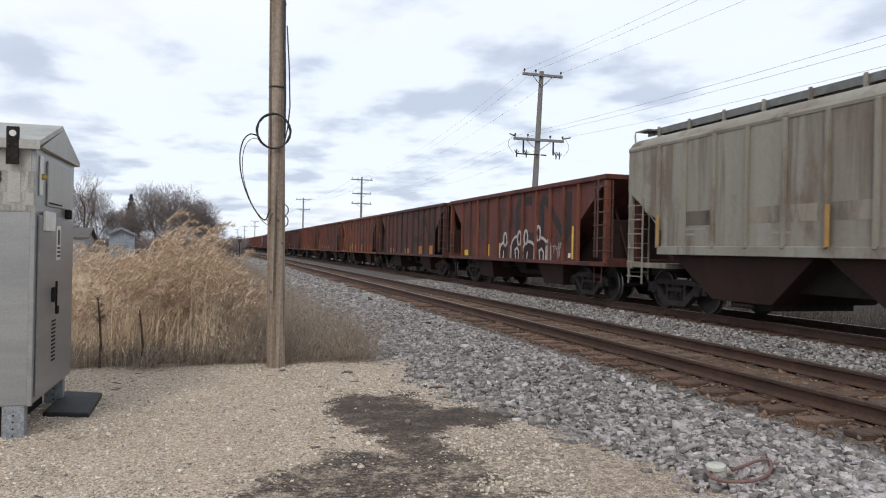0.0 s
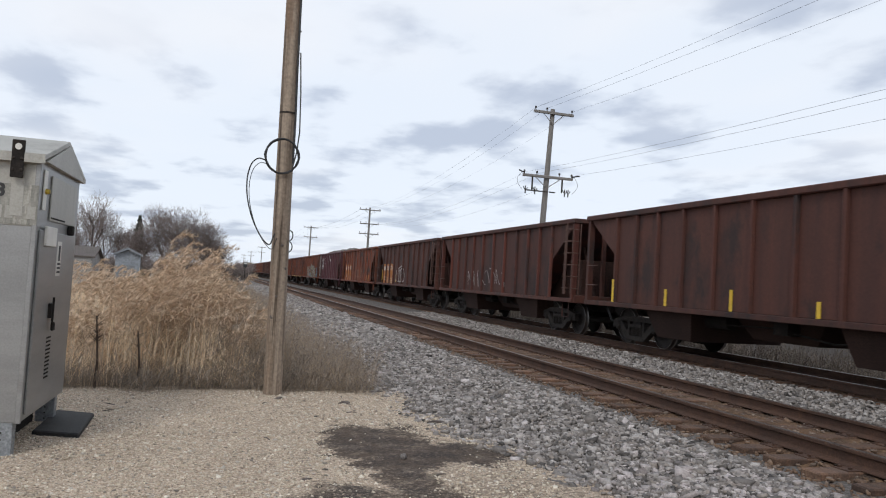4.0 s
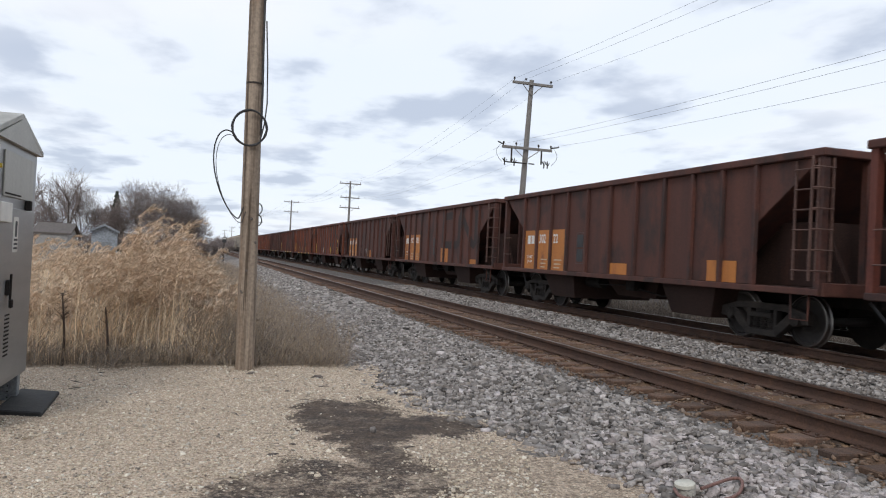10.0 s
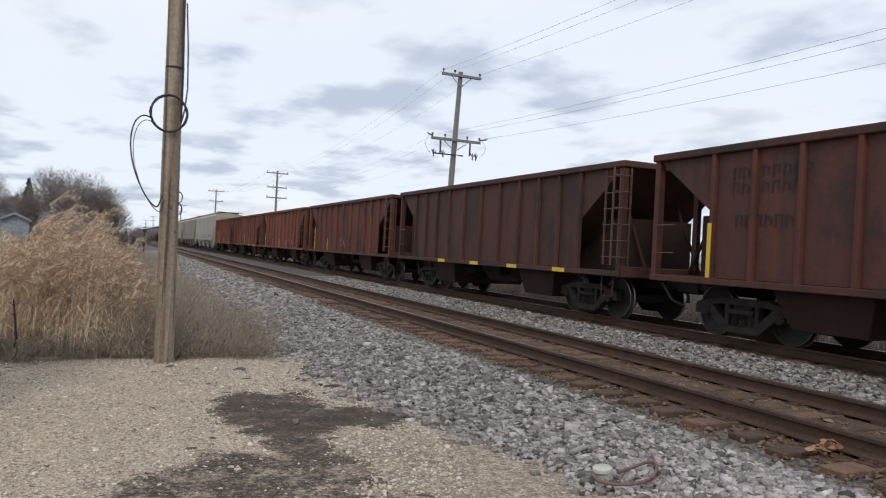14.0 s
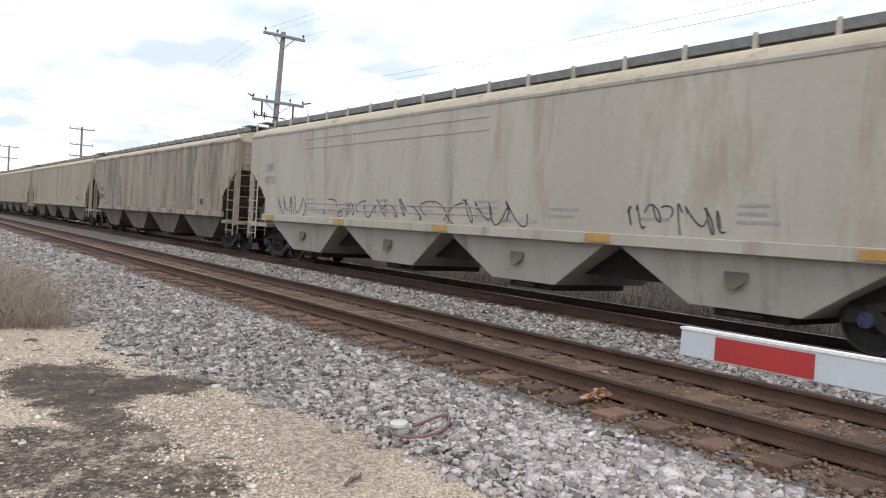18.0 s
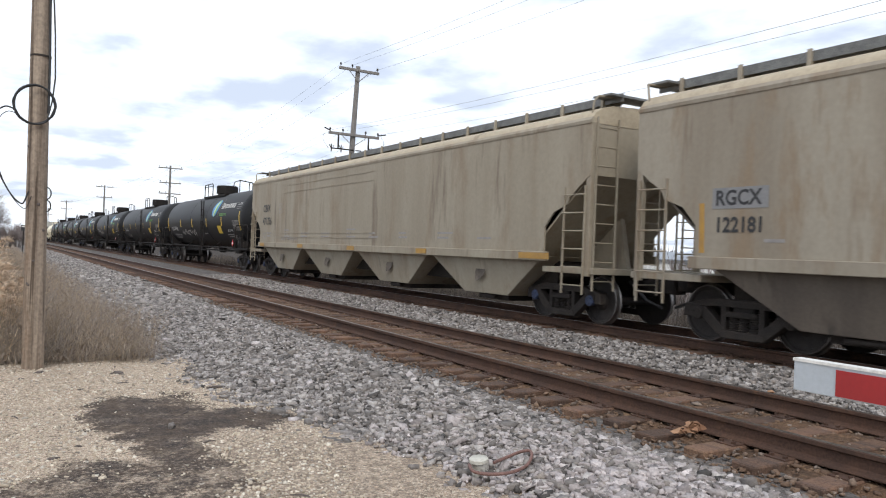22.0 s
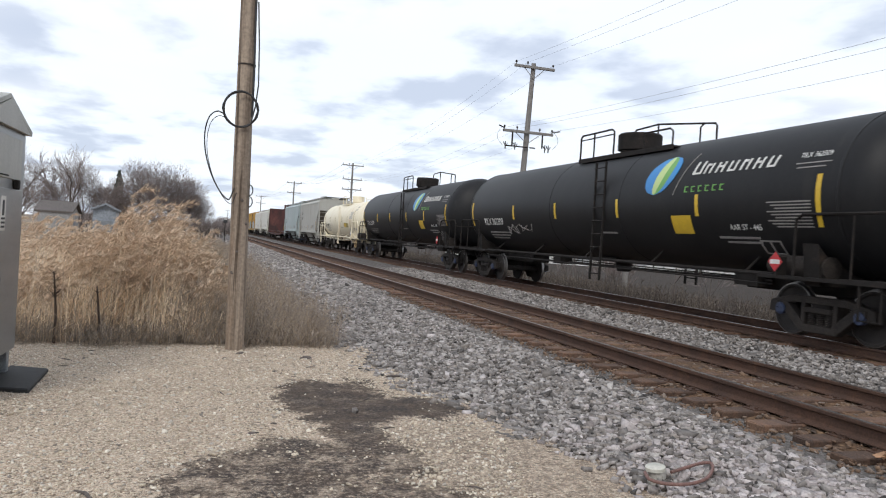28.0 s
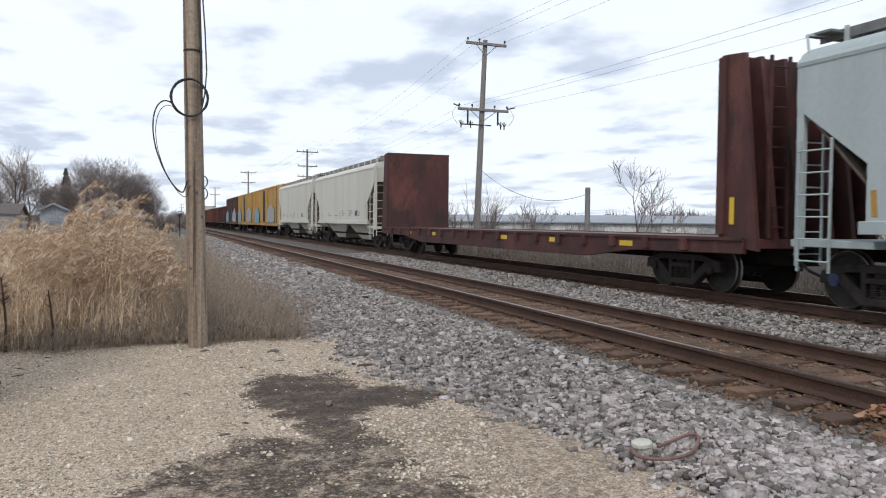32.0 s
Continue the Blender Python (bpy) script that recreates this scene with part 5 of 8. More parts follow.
def mile_post():
    t = thing("marker_post", "thin black lineside post with a small striped plate", "marker post", m=pose(1.7, 60, -0.5))
    part("post", Build().cyl((0, 0, 0), (0, 0, 2.5), 0.03, 0.03, 8), GRIME, t)
    pl = part("plate", Build().box(-0.15, 0.15, -0.06, -0.035, 2.1, 2.5), BLACKM, t)
    part("stripe", Build().box(-0.12, 0.12, -0.07, -0.06, 2.36, 2.44), WHITEM, pl)


mile_post()


def dead_stalk(x, y, h, seed, headed):
    rng = random.Random(seed)
    t = thing("dead_weed_stalk", "dark dead weed stalk at the edge of the reeds", "weed", "dead stalks", m=pose(x, y, ground_z(x, y)))
    part("stem", Build().tube([(0, 0, -0.05), (0.015, 0, h * 0.35), (-0.01, 0, h * 0.7), (-0.04, 0.01, h)], [0.020, 0.018, 0.014, 0.008], 6), STALK, t)
    b = Build()
    for _ in range(45 if headed else 8):
        a, k = rng.uniform(0, 6.28), rng.random()
        p = Vector((-0.01 - 0.03 * k, 0.0, h * (0.62 + 0.38 * k)))
        b.tube([p, p + Vector((math.cos(a), math.sin(a), rng.uniform(0.3, 1.0))) * rng.uniform(0.04, 0.13)], [0.005, 0.002], 3)
    part("seed_head", b, STALK, t)


for i, (x, y, h, headed) in enumerate([(-1.82, 11.32, 0.98, True), (-1.28, 11.36, 0.80, False), (-2.9, 11.4, 0.8, False), (-1.98, 9.25, 0.36, False)]):
    dead_stalk(x, y, h, 40 + i, headed)


def scattered_bits():
    rng = random.Random(77)
    for i in range(12):
        x, y = rng.uniform(-1.8, 2.6), rng.uniform(4.2, 11.2)
        size = rng.uniform(0.04, 0.11)
        b = Build().tube([(-size, 0, 0.006), (0, rng.uniform(-0.02, 0.02), 0.010), (size, 0, 0.006)], [0.004, 0.007, 0.003], 5)
        ob = new("stick", b.mesh("stick", BARK))
        tagged(ob, "short dark stick lying on the limestone yard", "stick", "sticks on the yard")
        ob.matrix_basis = pose(x, y, ground_z(x, y), 0, 0, rng.uniform(0, 180))
    for x, y, wide in ((1.47, 10.27, 0.10), (0.62, 10.55, 0.06), (0.96, 9.29, 0.035), (0.73, 6.77, 0.035), (0.53, 6.47, 0.05), (2.80, 6.91, 0.06)):
        ring = [(wide * rng.uniform(0.45, 1.2) * math.cos(a), 0.45 * wide * rng.uniform(0.4, 1.2) * math.sin(a)) for a in np.linspace(0, 5.7, 10)]
        b = Build().loft([[(u, v, -0.004) for u, v in ring], [(u * 0.92, v * 0.9, wide * rng.uniform(0.12, 0.28)) for u, v in ring], [(u * 0.45, v * 0.4, wide * 0.34) for u, v in ring]])
        ob = new("dark_clod", b.mesh("dark_clod", BARK))
        tagged(ob, "small dark clod lying on the limestone yard", "clod", "clods on the yard")
        ob.matrix_basis = pose(x, y, ground_z(x, y), 0, 0, rng.uniform(-20, 20))
    for x, y, size, yaw in ((-0.55, 5.0, 0.17, 120), (2.55, 4.1, 0.14, 35), (2.4, 9.0, 0.12, 10)):
        b = Build().tube([(-size, 0, 0.012), (-size * 0.3, 0.015, 0.02), (size * 0.4, -0.01, 0.016), (size, 0.02, 0.012)], [0.010, 0.014, 0.012, 0.006], 6)
        tagged(new("stick", b.mesh("stick", BARK)), "dark broken stick lying on the limestone yard", "stick", "sticks on the yard").matrix_basis = pose(x, y, ground_z(x, y), 0, 0, yaw)
    for x, y, r in ((2.93, 7.25, 0.06), (1.52, 7.12, 0.05)):
        stones("loose_stone", STONES, 1, lambda g, c, x=x, y=y: np.array([[x, y, ground_z(x, y) + 0.02]]), (r, r), "single loose stone lying at the stain's edge", "stone", int(x * 100))


scattered_bits()


# ---- reeds and dead grass ----
def reed_field(name, count, place, height, seed, material, plume_share, label, lean=0.18, r=0.006, plume_name="reed_plumes"):
    rng = random.Random(seed)
    sv, sf, pv, pf = [], [], [], []

    def tri_tube(V, F, pts, rr):
        n0 = len(V)
        for (px, py, pz), q in zip(pts, rr):
            a0 = rng.uniform(0, 2)
            for k in range(3):
                a = a0 + k * 2.094
                V.append((px + q * math.cos(a), py + q * math.sin(a), pz))
        for s in range(len(pts) - 1):
            for k in range(3):
                a, c = n0 + s * 3 + k, n0 + s * 3 + (k + 1) % 3
                F.append((a, c, c + 3, a + 3))

    for _ in range(count):
        x, y = place(rng)
        tall = rng.random() < plume_share
        h = height(x, y, rng, tall)
        z = ground_z(x, y) - 0.03
        a = rng.gauss(0.25, 1.0)
        l = abs(rng.gauss(0, lean)) * h
        dx, dy = l * math.cos(a), l * math.sin(a)
        grow = 1 + max(0, y - 14) * 0.03
        kx, ky = rng.gauss(0, 0.03), rng.gauss(0, 0.03)
        tri_tube(sv, sf, [(x, y, z), (x + dx * 0.25 + kx, y + dy * 0.25 + ky, z + h * 0.5), (x + dx, y + dy, z + h * (1 - 0.15 * min(1, l / h)))], [r * grow, r * 0.8 * grow, r * 0.3 * grow])
        for _ in range(rng.randint(1, 3)):
            k = rng.uniform(0.15, 0.85)
            bx, by, bz = x + dx * k * k, y + dy * k * k, z + h * k
            la, ll = rng.gauss(0.1, 1.2), rng.uniform(0.12, 0.42)
            tri_tube(sv, sf, [(bx, by, bz), (bx + ll * 0.5 * math.cos(la), by + ll * 0.5 * math.sin(la), bz + ll * rng.uniform(0.2, 0.5)), (bx + ll * math.cos(la), by + ll * math.sin(la), bz + ll * rng.uniform(-0.3, 0.25))], [r * 0.8 * grow, r * 1.1 * grow, r * 0.2])
        if tall:
            tx, ty, tz = x + dx, y + dy, z + h * (1 - 0.15 * min(1, l / h)) - 0.10
            pa = rng.gauss(0.0, 0.6)
            size = rng.uniform(0.9, 1.85)
            for q in range(84):
                k = rng.random()
                cx, cy, cz = tx + 0.26 * size * k * k * math.cos(pa), ty + 0.26 * size * k * k * math.sin(pa), tz + (0.42 * k - 0.27 * k * k - 0.02) * size
                fa = pa + rng.gauss(0, 0.9)
                fl = (0.035 + 0.095 * math.sin(math.pi * (0.1 + 0.8 * k))) * size * rng.uniform(0.6, 1.1)
                ex, ey, ez = cx + fl * 0.75 * math.cos(fa), cy + fl * 0.75 * math.sin(fa), cz + fl * rng.uniform(-0.7, 0.75)
                w = 0.0065 * grow
                n0 = len(pv)
                pv.extend([(cx + w, cy, cz), (cx - w * 0.5, cy + w * 0.87, cz), (cx - w * 0.5, cy - w * 0.87, cz + w), (ex, ey, ez)])
                pf.extend([(n0, n0 + 1, n0 + 3), (n0 + 1, n0 + 2, n0 + 3), (n0 + 2, n0, n0 + 3)])
    me = bpy.data.meshes.new(name)
    me.from_pydata(sv, [], sf)
    me.materials.append(material)
    tagged(new(name, me), label, "reeds", kind="stuff")
    if pv:
        me = bpy.data.meshes.new(plume_name)
        me.from_pydata(pv, [], pf)
        me.materials.append(PLUME)
        tagged(new(plume_name, me), "feathery tan seed plumes of dry reeds", "reeds", kind="stuff")


def crest(x, y):
    """How high the plumes stand along the stand of reeds."""
    return float(np.interp(x, [-4.5, -2.8, -2.1, -1.5, -1.0, -0.6, -0.25, 0.2, 0.6], [0.78, 0.90, 1.02, 1.36, 1.58, 1.46, 0.95, 0.85, 0.70])) * (1 + 0.36 * noise.noise((x * 1.7, y * 1.1, 5.0)) + 0.26 * noise.noise((x * 3.4, y * 2.4, 1.0)) + 0.12 * noise.noise((x * 7.0, y * 5.0, 9.0)))


def front_place(rng):
    while True:
        x = max(-2.5, min(0.3, rng.gauss(-1.02, 0.48))) if rng.random() < 0.5 else rng.uniform(-4.6, 0.35)
        y = 11.5 + 0.35 * noise.noise((x * 1.4, 3.0, 0.0)) + 3.4 * rng.random() ** 1.1
        if noise.noise((x * 1.9, y * 1.3, 2.0)) > -0.12 or rng.random() < 0.3:
            return x, y


def back_place(rng):
    y = 14.5 + 28 * rng.random() ** 1.6
    return rng.uniform(-5.5 - y * 0.20, 0.3 - 0.01 * y), y


def grey_place(rng):
    y = 11.5 + 46 * rng.random() ** 1.8
    return rng.uniform(-0.5, 2.3 - 0.3 * rng.random()), y


def tuft_place(rng):
    x = rng.uniform(-4.0, 2.0)
    return x, 11.3 + 0.5 * noise.noise((x * 1.3, 7.0, 0.0)) + rng.uniform(-0.15, 0.8)


def front_height(x, y, g, tall):
    return crest(x, y) * ((g.uniform(0.60, 1.05) if g.random() > 0.07 else g.uniform(1.1, 1.35)) if tall else g.uniform(0.30, 0.72))


def back_height(x, y, g, tall):
    return (g.uniform(1.05, 1.55) if tall else g.uniform(0.6, 1.15)) * (1.0 if x < -0.6 else 0.75) * (0.9 + 0.5 * noise.noise((x * 0.9, y * 0.5, 3.0)))


reed_field("dry_reeds", 1950, front_place, front_height, 51, REED, 0.27, "thick stand of tan dry reeds", 0.17, 0.0045)
reed_field("dry_reeds", 3200, back_place, back_height, 52, REED, 0.20, "tall tan dry reeds with drooping plumes", 0.18, 0.0045)
reed_field("grey_weeds", 550, front_place, lambda x, y, g, tall: g.uniform(0.4, 1.2), 56, GREYGRASS, 0.0, "grey-brown dead weeds among the reeds", 0.22, 0.0036)
reed_field("grey_weeds", 4200, grey_place, lambda x, y, g, tall: g.uniform(0.4, 1.15) * (1.05 if x < 0.9 else 0.72), 53, GREYGRASS, 0.0, "grey-brown dead weeds between the reeds and the ballast", 0.25, 0.0032)
reed_field("short_dead_grass", 1500, tuft_place, lambda x, y, g, tall: g.uniform(0.10, 0.42), 54, GREYGRASS, 0.0, "short matted dead grass at the yard's edge", 0.8, 0.0032)


def beyond_place(rng):
    y = -4 + 70 * rng.random() ** 1.3
    return 14.1 + 9 * rng.random() ** 1.7, y


reed_field("dry_scrub", 11000, beyond_place, lambda x, y, g, tall: g.uniform(0.3, 1.0) + (0.25 if x < 15.2 else 0.0), 55, SCRUB, 0.0, "low grey-brown dead scrub beyond the far track", 0.22, 0.007)


def leaf_clump(x, y, z, size, seed):
    rng = random.Random(seed)
    b = Build()
    for _ in range(26):
        c = Vector((rng.gauss(0, size * 0.32), rng.gauss(0, size * 0.22), abs(rng.gauss(0, size * 0.14))))
        m = Matrix.Translation(c) @ Matrix.Rotation(rng.uniform(0, 6.28), 4, "Z") @ Matrix.Rotation(rng.gauss(0, 0.7), 4, "X")
        w, l = size * rng.uniform(0.10, 0.2), size * rng.uniform(0.16, 0.3)
        pts = [(-w, 0, 0), (-w * 0.5, l, 0.02), (w * 0.5, l * 0.9, 0.03), (w, 0.1 * l, 0.0), (0, -l * 0.6, 0.015)]
        b.add([m @ Vector(p) for p in pts] + [m @ (Vector(p) - Vector((0, 0, 0.004))) for p in pts], [(0, 1, 2, 3, 4), (9, 8, 7, 6, 5)] + [(i, (i + 1) % 5, 5 + (i + 1) % 5, 5 + i) for i in range(5)])
    tagged(new("dead_leaf_clump", b.mesh("dead_leaf_clump", LITTER)), "clump of orange-brown crumpled dead leaves caught by the rail", "dead leaves", "leaf clumps").matrix_basis = pose(x, y, z)


leaf_clump(5.50, 4.6, -0.18, 0.26, 1)
leaf_clump(7.55, 5.3, -0.18, 0.24, 2)


# ---- the train ----
SIDE = Matrix(((0, 0, -1, 0), (-1, 0, 0, 0), (0, 1, 0, 0), (0, 0, 0, 1)))   # writing on the side towards the yard
ROLLING = []           # (car, middle at the start) for the motion
AXLES = []             # (wheelset, middle of its car at the start, offset)
WR = 0.483


def on_side(x, y, z):
    return Matrix.Translation((x, y, z)) @ SIDE


def wheelset_mesh(cap):
    k = ("wheelset", cap.name)
    if k in MESHES:
        return MESHES[k]
    b = Build()
    b.cyl((-1.0, 0, 0), (1.0, 0, 0), 0.085, 0.085, 10)
    for s in (-1, 1):
        prof = [(0.672, 0.14), (0.690, 0.15), (0.700, 0.38), (0.680, 0.42), (0.680, 0.505), (0.698, 0.512), (0.712, WR + 0.004), (0.715, WR), (0.80, WR - 0.004), (0.806, WR - 0.02), (0.806, 0.42), (0.775, 0.40), (0.755, 0.20), (0.80, 0.16), (0.81, 0.14)]
        b.lathe([(s * a, r) for a, r in prof], 28)
        b.lathe([(s * 1.0, 0.10), (s * 1.10, 0.115), (s * 1.115, 0.10), (s * 1.12, 0.0)], 12)
        for q in range(3):
            a = q * 2.094
            b.cyl((s * 1.112, 0.065 * math.cos(a), 0.065 * math.sin(a)), (s * 1.135, 0.065 * math.cos(a), 0.065 * math.sin(a)), 0.018, 0.018, 6)
    me = b.mesh("wheelset", WHEEL, smooth=0.7)
    me.materials.append(TREAD)
    me.materials.append(cap)
    for p in me.polygons:
        c = p.center
        r = math.hypot(c[1], c[2])
        if abs(c[0]) > 1.04:
            p.material_index = 2
        elif 0.70 < abs(c[0]) < 0.805 and r > 0.455:
            p.material_index = 1
    MESHES[k] = me
    return me


def side_frame_mesh():
    b = Build()
    x0, x1 = -0.075, 0.075
    b.prism([(-1.20, 0.42), (-1.17, 0.63), (-0.62, 0.76), (0.62, 0.76), (1.17, 0.63), (1.20, 0.42), (1.02, 0.42), (0.98, 0.58), (0.56, 0.63), (-0.56, 0.63), (-0.98, 0.58), (-1.02, 0.42)], "x", x0, x1)
    for s in (-1, 1):
        b.prism([(s * 0.98, 0.58), (s * 0.74, 0.62), (s * 0.30, 0.26), (s * 0.30, 0.13), (s * 0.42, 0.13)], "x", x0 - 0.01, x1 + 0.01)
        b.box(x0, x1, s * 0.36 - 0.05, s * 0.36 + 0.05, 0.24, 0.66)
        b.box(x0 - 0.02, x1 + 0.02, s * 0.89 - 0.13, s * 0.89 + 0.13, 0.50, 0.62)
    b.box(x0 - 0.02, x1 + 0.02, -0.42, 0.42, 0.12, 0.25)
    b.box(x0 - 0.03, x1 + 0.03, -0.30, 0.30, 0.47, 0.56)
    return b


def spring_mesh():
    return Build().tube([(0.06 * math.cos(a), 0.075 * math.sin(a), 0.25 + a / 38.0 * 0.22) for a in np.linspace(0, 37.7, 40)], 0.016, 5)


def truck(car, y, base, cap):
    t = part("truck", lambda: Build().box(-1.05, 1.05, -0.20, 0.20, 0.46, 0.74).cyl((0, 0, 0.7), (0, 0, 0.95), 0.2, 0.2, 12), GRIME, car, pose(0, y, 0), bevel=0.02, key="bolster")
    for s in (-1, 1):
        part("side_frame", side_frame_mesh, GEAR, t, pose(s * 1.0, 0, 0), bevel=0.012, key="side_frame")
        ws = new("wheelset", wheelset_mesh(cap))
        ws.parent = t
        ws.matrix_basis = pose(0, s * 0.89, WR)
        AXLES.append((ws, base, y + s * 0.89, s * 0.89))
    for sx in (-1.0, 1.0):
        for sy in (-0.2, 0.0, 0.2):
            part("spring", spring_mesh, GEAR, t, pose(sx, sy, 0), key="spring")
    part("brake_beam", lambda: Build().box(-0.8, 0.8, -0.36, -0.28, 0.36, 0.44).box(-0.8, 0.8, 0.28, 0.36, 0.36, 0.44), GRIME, t, key="brakebeam")


def new_car(name, label, category, middle, group):
    car = thing(name, label, category, group, m=pose(TRACK_X["far"], middle, 0))
    ROLLING.append((car, middle))
    return car


def couplers(car, end, half):
    """end: where the body ends; half: half the pitch between coupler faces."""
    for s in (-1, 1):
        b = Build()
        a, c = sorted((s * (end - 0.5), s * (half - 0.12)))
        b.box(-0.10, 0.10, a, c, 0.76, 0.98)
        k0, k1 = sorted((s * (half - 0.30), s * (half + 0.05)))
        b.box(-0.17, 0.17, k0, k1, 0.70, 1.0)
        part("coupler", b, GRIME, car, bevel=0.03)
        h = Build().tube([(0.35 * s, s * (end - 0.1), 0.9), (0.38 * s, s * (half - 0.2), 0.55), (0.2 * s, s * (half + 0.02), 0.42)], 0.03, 6)
        part("brake_hose", h, CABLE, car)


def ladder_mesh(width, z0, z1, n, r=0.014, stile=0.035):
    b = Build()
    for y in (0, width):
        b.box(-stile / 2, stile / 2, y - stile / 2, y + stile / 2, z0, z1)
    for i in range(n):
        z = z0 + (z1 - z0) * (i + 0.5) / n
        b.tube([(-0.005, 0, z), (-0.06, 0.02, z), (-0.06, width - 0.02, z), (-0.005, width, z)], r, 5)
    return b


def stencil(car, x, y, z, words, size, material, squash=1.0, bold=0.004):
    return lettering(words, size, material, car, on_side(x, y, z), bold, "LEFT", squash)


def mark(car, name, x, y0, y1, z0, z1, material, label="", d=0.006):
    return part(name, Build().box(x - d, x, y0, y1, z0, z1), material, car, label=label)


def stroke(b, pts, w):
    """A flat painted band on the side, mitred at its bends; points are (y, z)."""
    pts = [Vector(p) for p in pts]
    closed = (pts[0] - pts[-1]).length < 1e-6
    n = len(pts)
    rings = []
    for i, p in enumerate(pts):
        back = pts[i - 1] if i else (pts[-2] if closed else p)
        ahead = pts[i + 1] if i < n - 1 else (pts[1] if closed else p)
        d0, d1 = (p - back), (ahead - p)
        d0 = d0.normalized() if d0.length > 1e-6 else d1.normalized()
        d1 = d1.normalized() if d1.length > 1e-6 else d0
        m = d0 + d1
        m = m.normalized() if m.length > 0.15 else d1
        side = Vector((-m.y, m.x))
        grow = w / 2 / max(0.55, abs(side.dot(Vector((-d1.y, d1.x)))))
        end = 0.35 * w * (0 if closed else (-1 if i == 0 else 1 if i == n - 1 else 0))
        q = p + m * end
        u, v = q + side * grow, q - side * grow
        rings.append([(-0.003, u.x, u.y), (-0.003, v.x, v.y), (0.0, v.x, v.y), (0.0, u.x, u.y)])
    b.loft(rings, cap=not closed)


def graffiti(car, x, y, z, w, h, fill, line, seed, letters=6, width=0.05):
    """Bubble letters that cannot be read: swollen, leaning shapes with outlines that run into one another."""
    rng = random.Random(seed)
    for i in range(letters):
        fb, lb = Build(), Build()
        grow = 0.7 + 0.3 * math.sin(math.pi * (i + 0.5) / letters)
        cy, cz = y - (i + 0.5) * w / letters, z + h / 2 * grow + rng.uniform(-0.03, 0.05) * h
        ry, rz = w / letters * 0.70, h * rng.uniform(0.46, 0.56) * grow
        n = 26
        ph = rng.uniform(0, 6)
        lean = rng.uniform(-0.25, 0.25)
        poly = []
        for k in range(n):
            a = 2 * math.pi * k / n
            square = 1 / max(abs(math.cos(a)), abs(math.sin(a))) ** 0.6
            dz = rz * math.sin(a) * square * (1 + 0.12 * math.sin(3 * a + ph))
            poly.append((cy + ry * math.cos(a) * square * (1 + 0.13 * math.sin(4 * a + 1.7 * ph)) + lean * dz * 0.5, cz + dz))
        fb.prism(poly, "x", -0.003 - 0.001 * i, 0.0)
        stroke(lb, poly + poly[:1], width)
        letter = part("graffiti_letter", fb, fill[i % len(fill)] if isinstance(fill, list) else fill, car, pose(x, 0, 0), label="painted graffiti letter")
        part("outline", lb, line, letter, pose(-0.012, 0, 0))
        for q in range(2):
            ib = Build()
            u, v = cy + ry * rng.uniform(-0.4, 0.4), cz + rz * rng.uniform(-0.5, 0.2)
            stroke(ib, [(u, v), (u + ry * 0.1 * rng.uniform(-1, 1), v + rz * 0.35), (u - ry * 0.35 * (1 if q else -1), v + rz * 0.5)], width * 0.9)
            part("inner_line", ib, line, letter, pose(-0.012, 0, 0))


def round_headed_letters(car, x, base, shapes, fill, line, width=0.10):
    """Dark letters with thick pale outlines: an arched body each, most with a round head above; they cannot be read."""
    for i, (y, wide, tall, head_y, head_top) in enumerate(shapes):
        body = [(y + wide / 2, base)] + [(y + wide / 2 * math.cos(a), base + tall * (0.45 + 0.55 * math.sin(a))) for a in np.linspace(0, math.pi, 13)] + [(y - wide / 2, base)]
        letter = part("graffiti_letter", Build().prism(body, "x", -0.002 - 0.001 * i, 0.0), fill, car, pose(x, 0, 0), label="dark painted graffiti letter")
        lb = Build()
        stroke(lb, body, width)
        part("outline", lb, line, letter, pose(-0.010, 0, 0), label="thick white outline")
        if head_top:
            ring = [(head_y + 0.15 * math.cos(a), head_top - 0.24 + 0.24 * math.sin(a)) for a in np.linspace(-1.1, math.pi + 1.1, 17)]
            part("letter_head", Build().prism(ring, "x", -0.012, 0.0), fill, letter, pose(-0.006, 0, 0))
            hb = Build()
            stroke(hb, ring, width)
            part("head_outline", hb, line, letter, pose(-0.020, 0, 0))
        ib = Build()
        stroke(ib, [(y + wide * (0.16 - 0.1 * (i % 2)), base + 0.05), (y + wide * 0.12, base + tall * 0.42), (y - wide * 0.08, base + tall * 0.52), (y - wide * 0.2, base + tall * 0.36), (y - wide * 0.2, base + 0.05)][: 5 if i % 2 else 2], width * 0.8)
        part("inner_line", ib, line, letter, pose(-0.011, 0, 0))


def scribble(car, x, y, z, w, h, paint, seed, n=5):
    rng = random.Random(seed)
    for i in range(n):
        cy = y - i * w / n
        ax, az, ph, tw = rng.uniform(0.25, 0.55) * w / n, rng.uniform(0.25, 0.5) * h, rng.uniform(0, 6.28), rng.choice((1, 2, 2, 3))
        cz = z + h * rng.uniform(0.35, 0.6)
        arc = rng.uniform(2.6, 6.0)
        b = Build()
        stroke(b, [(cy - 0.6 * w / n * q / 12 + ax * math.cos(ph + arc * q / 12), cz + az * math.sin(ph * 1.3 + tw * arc * 0.6 * q / 12)) for q in range(13)], 0.024)
        part("graffiti_stroke", b, paint, car, pose(x, 0, 0), label="thin scrawled graffiti stroke")


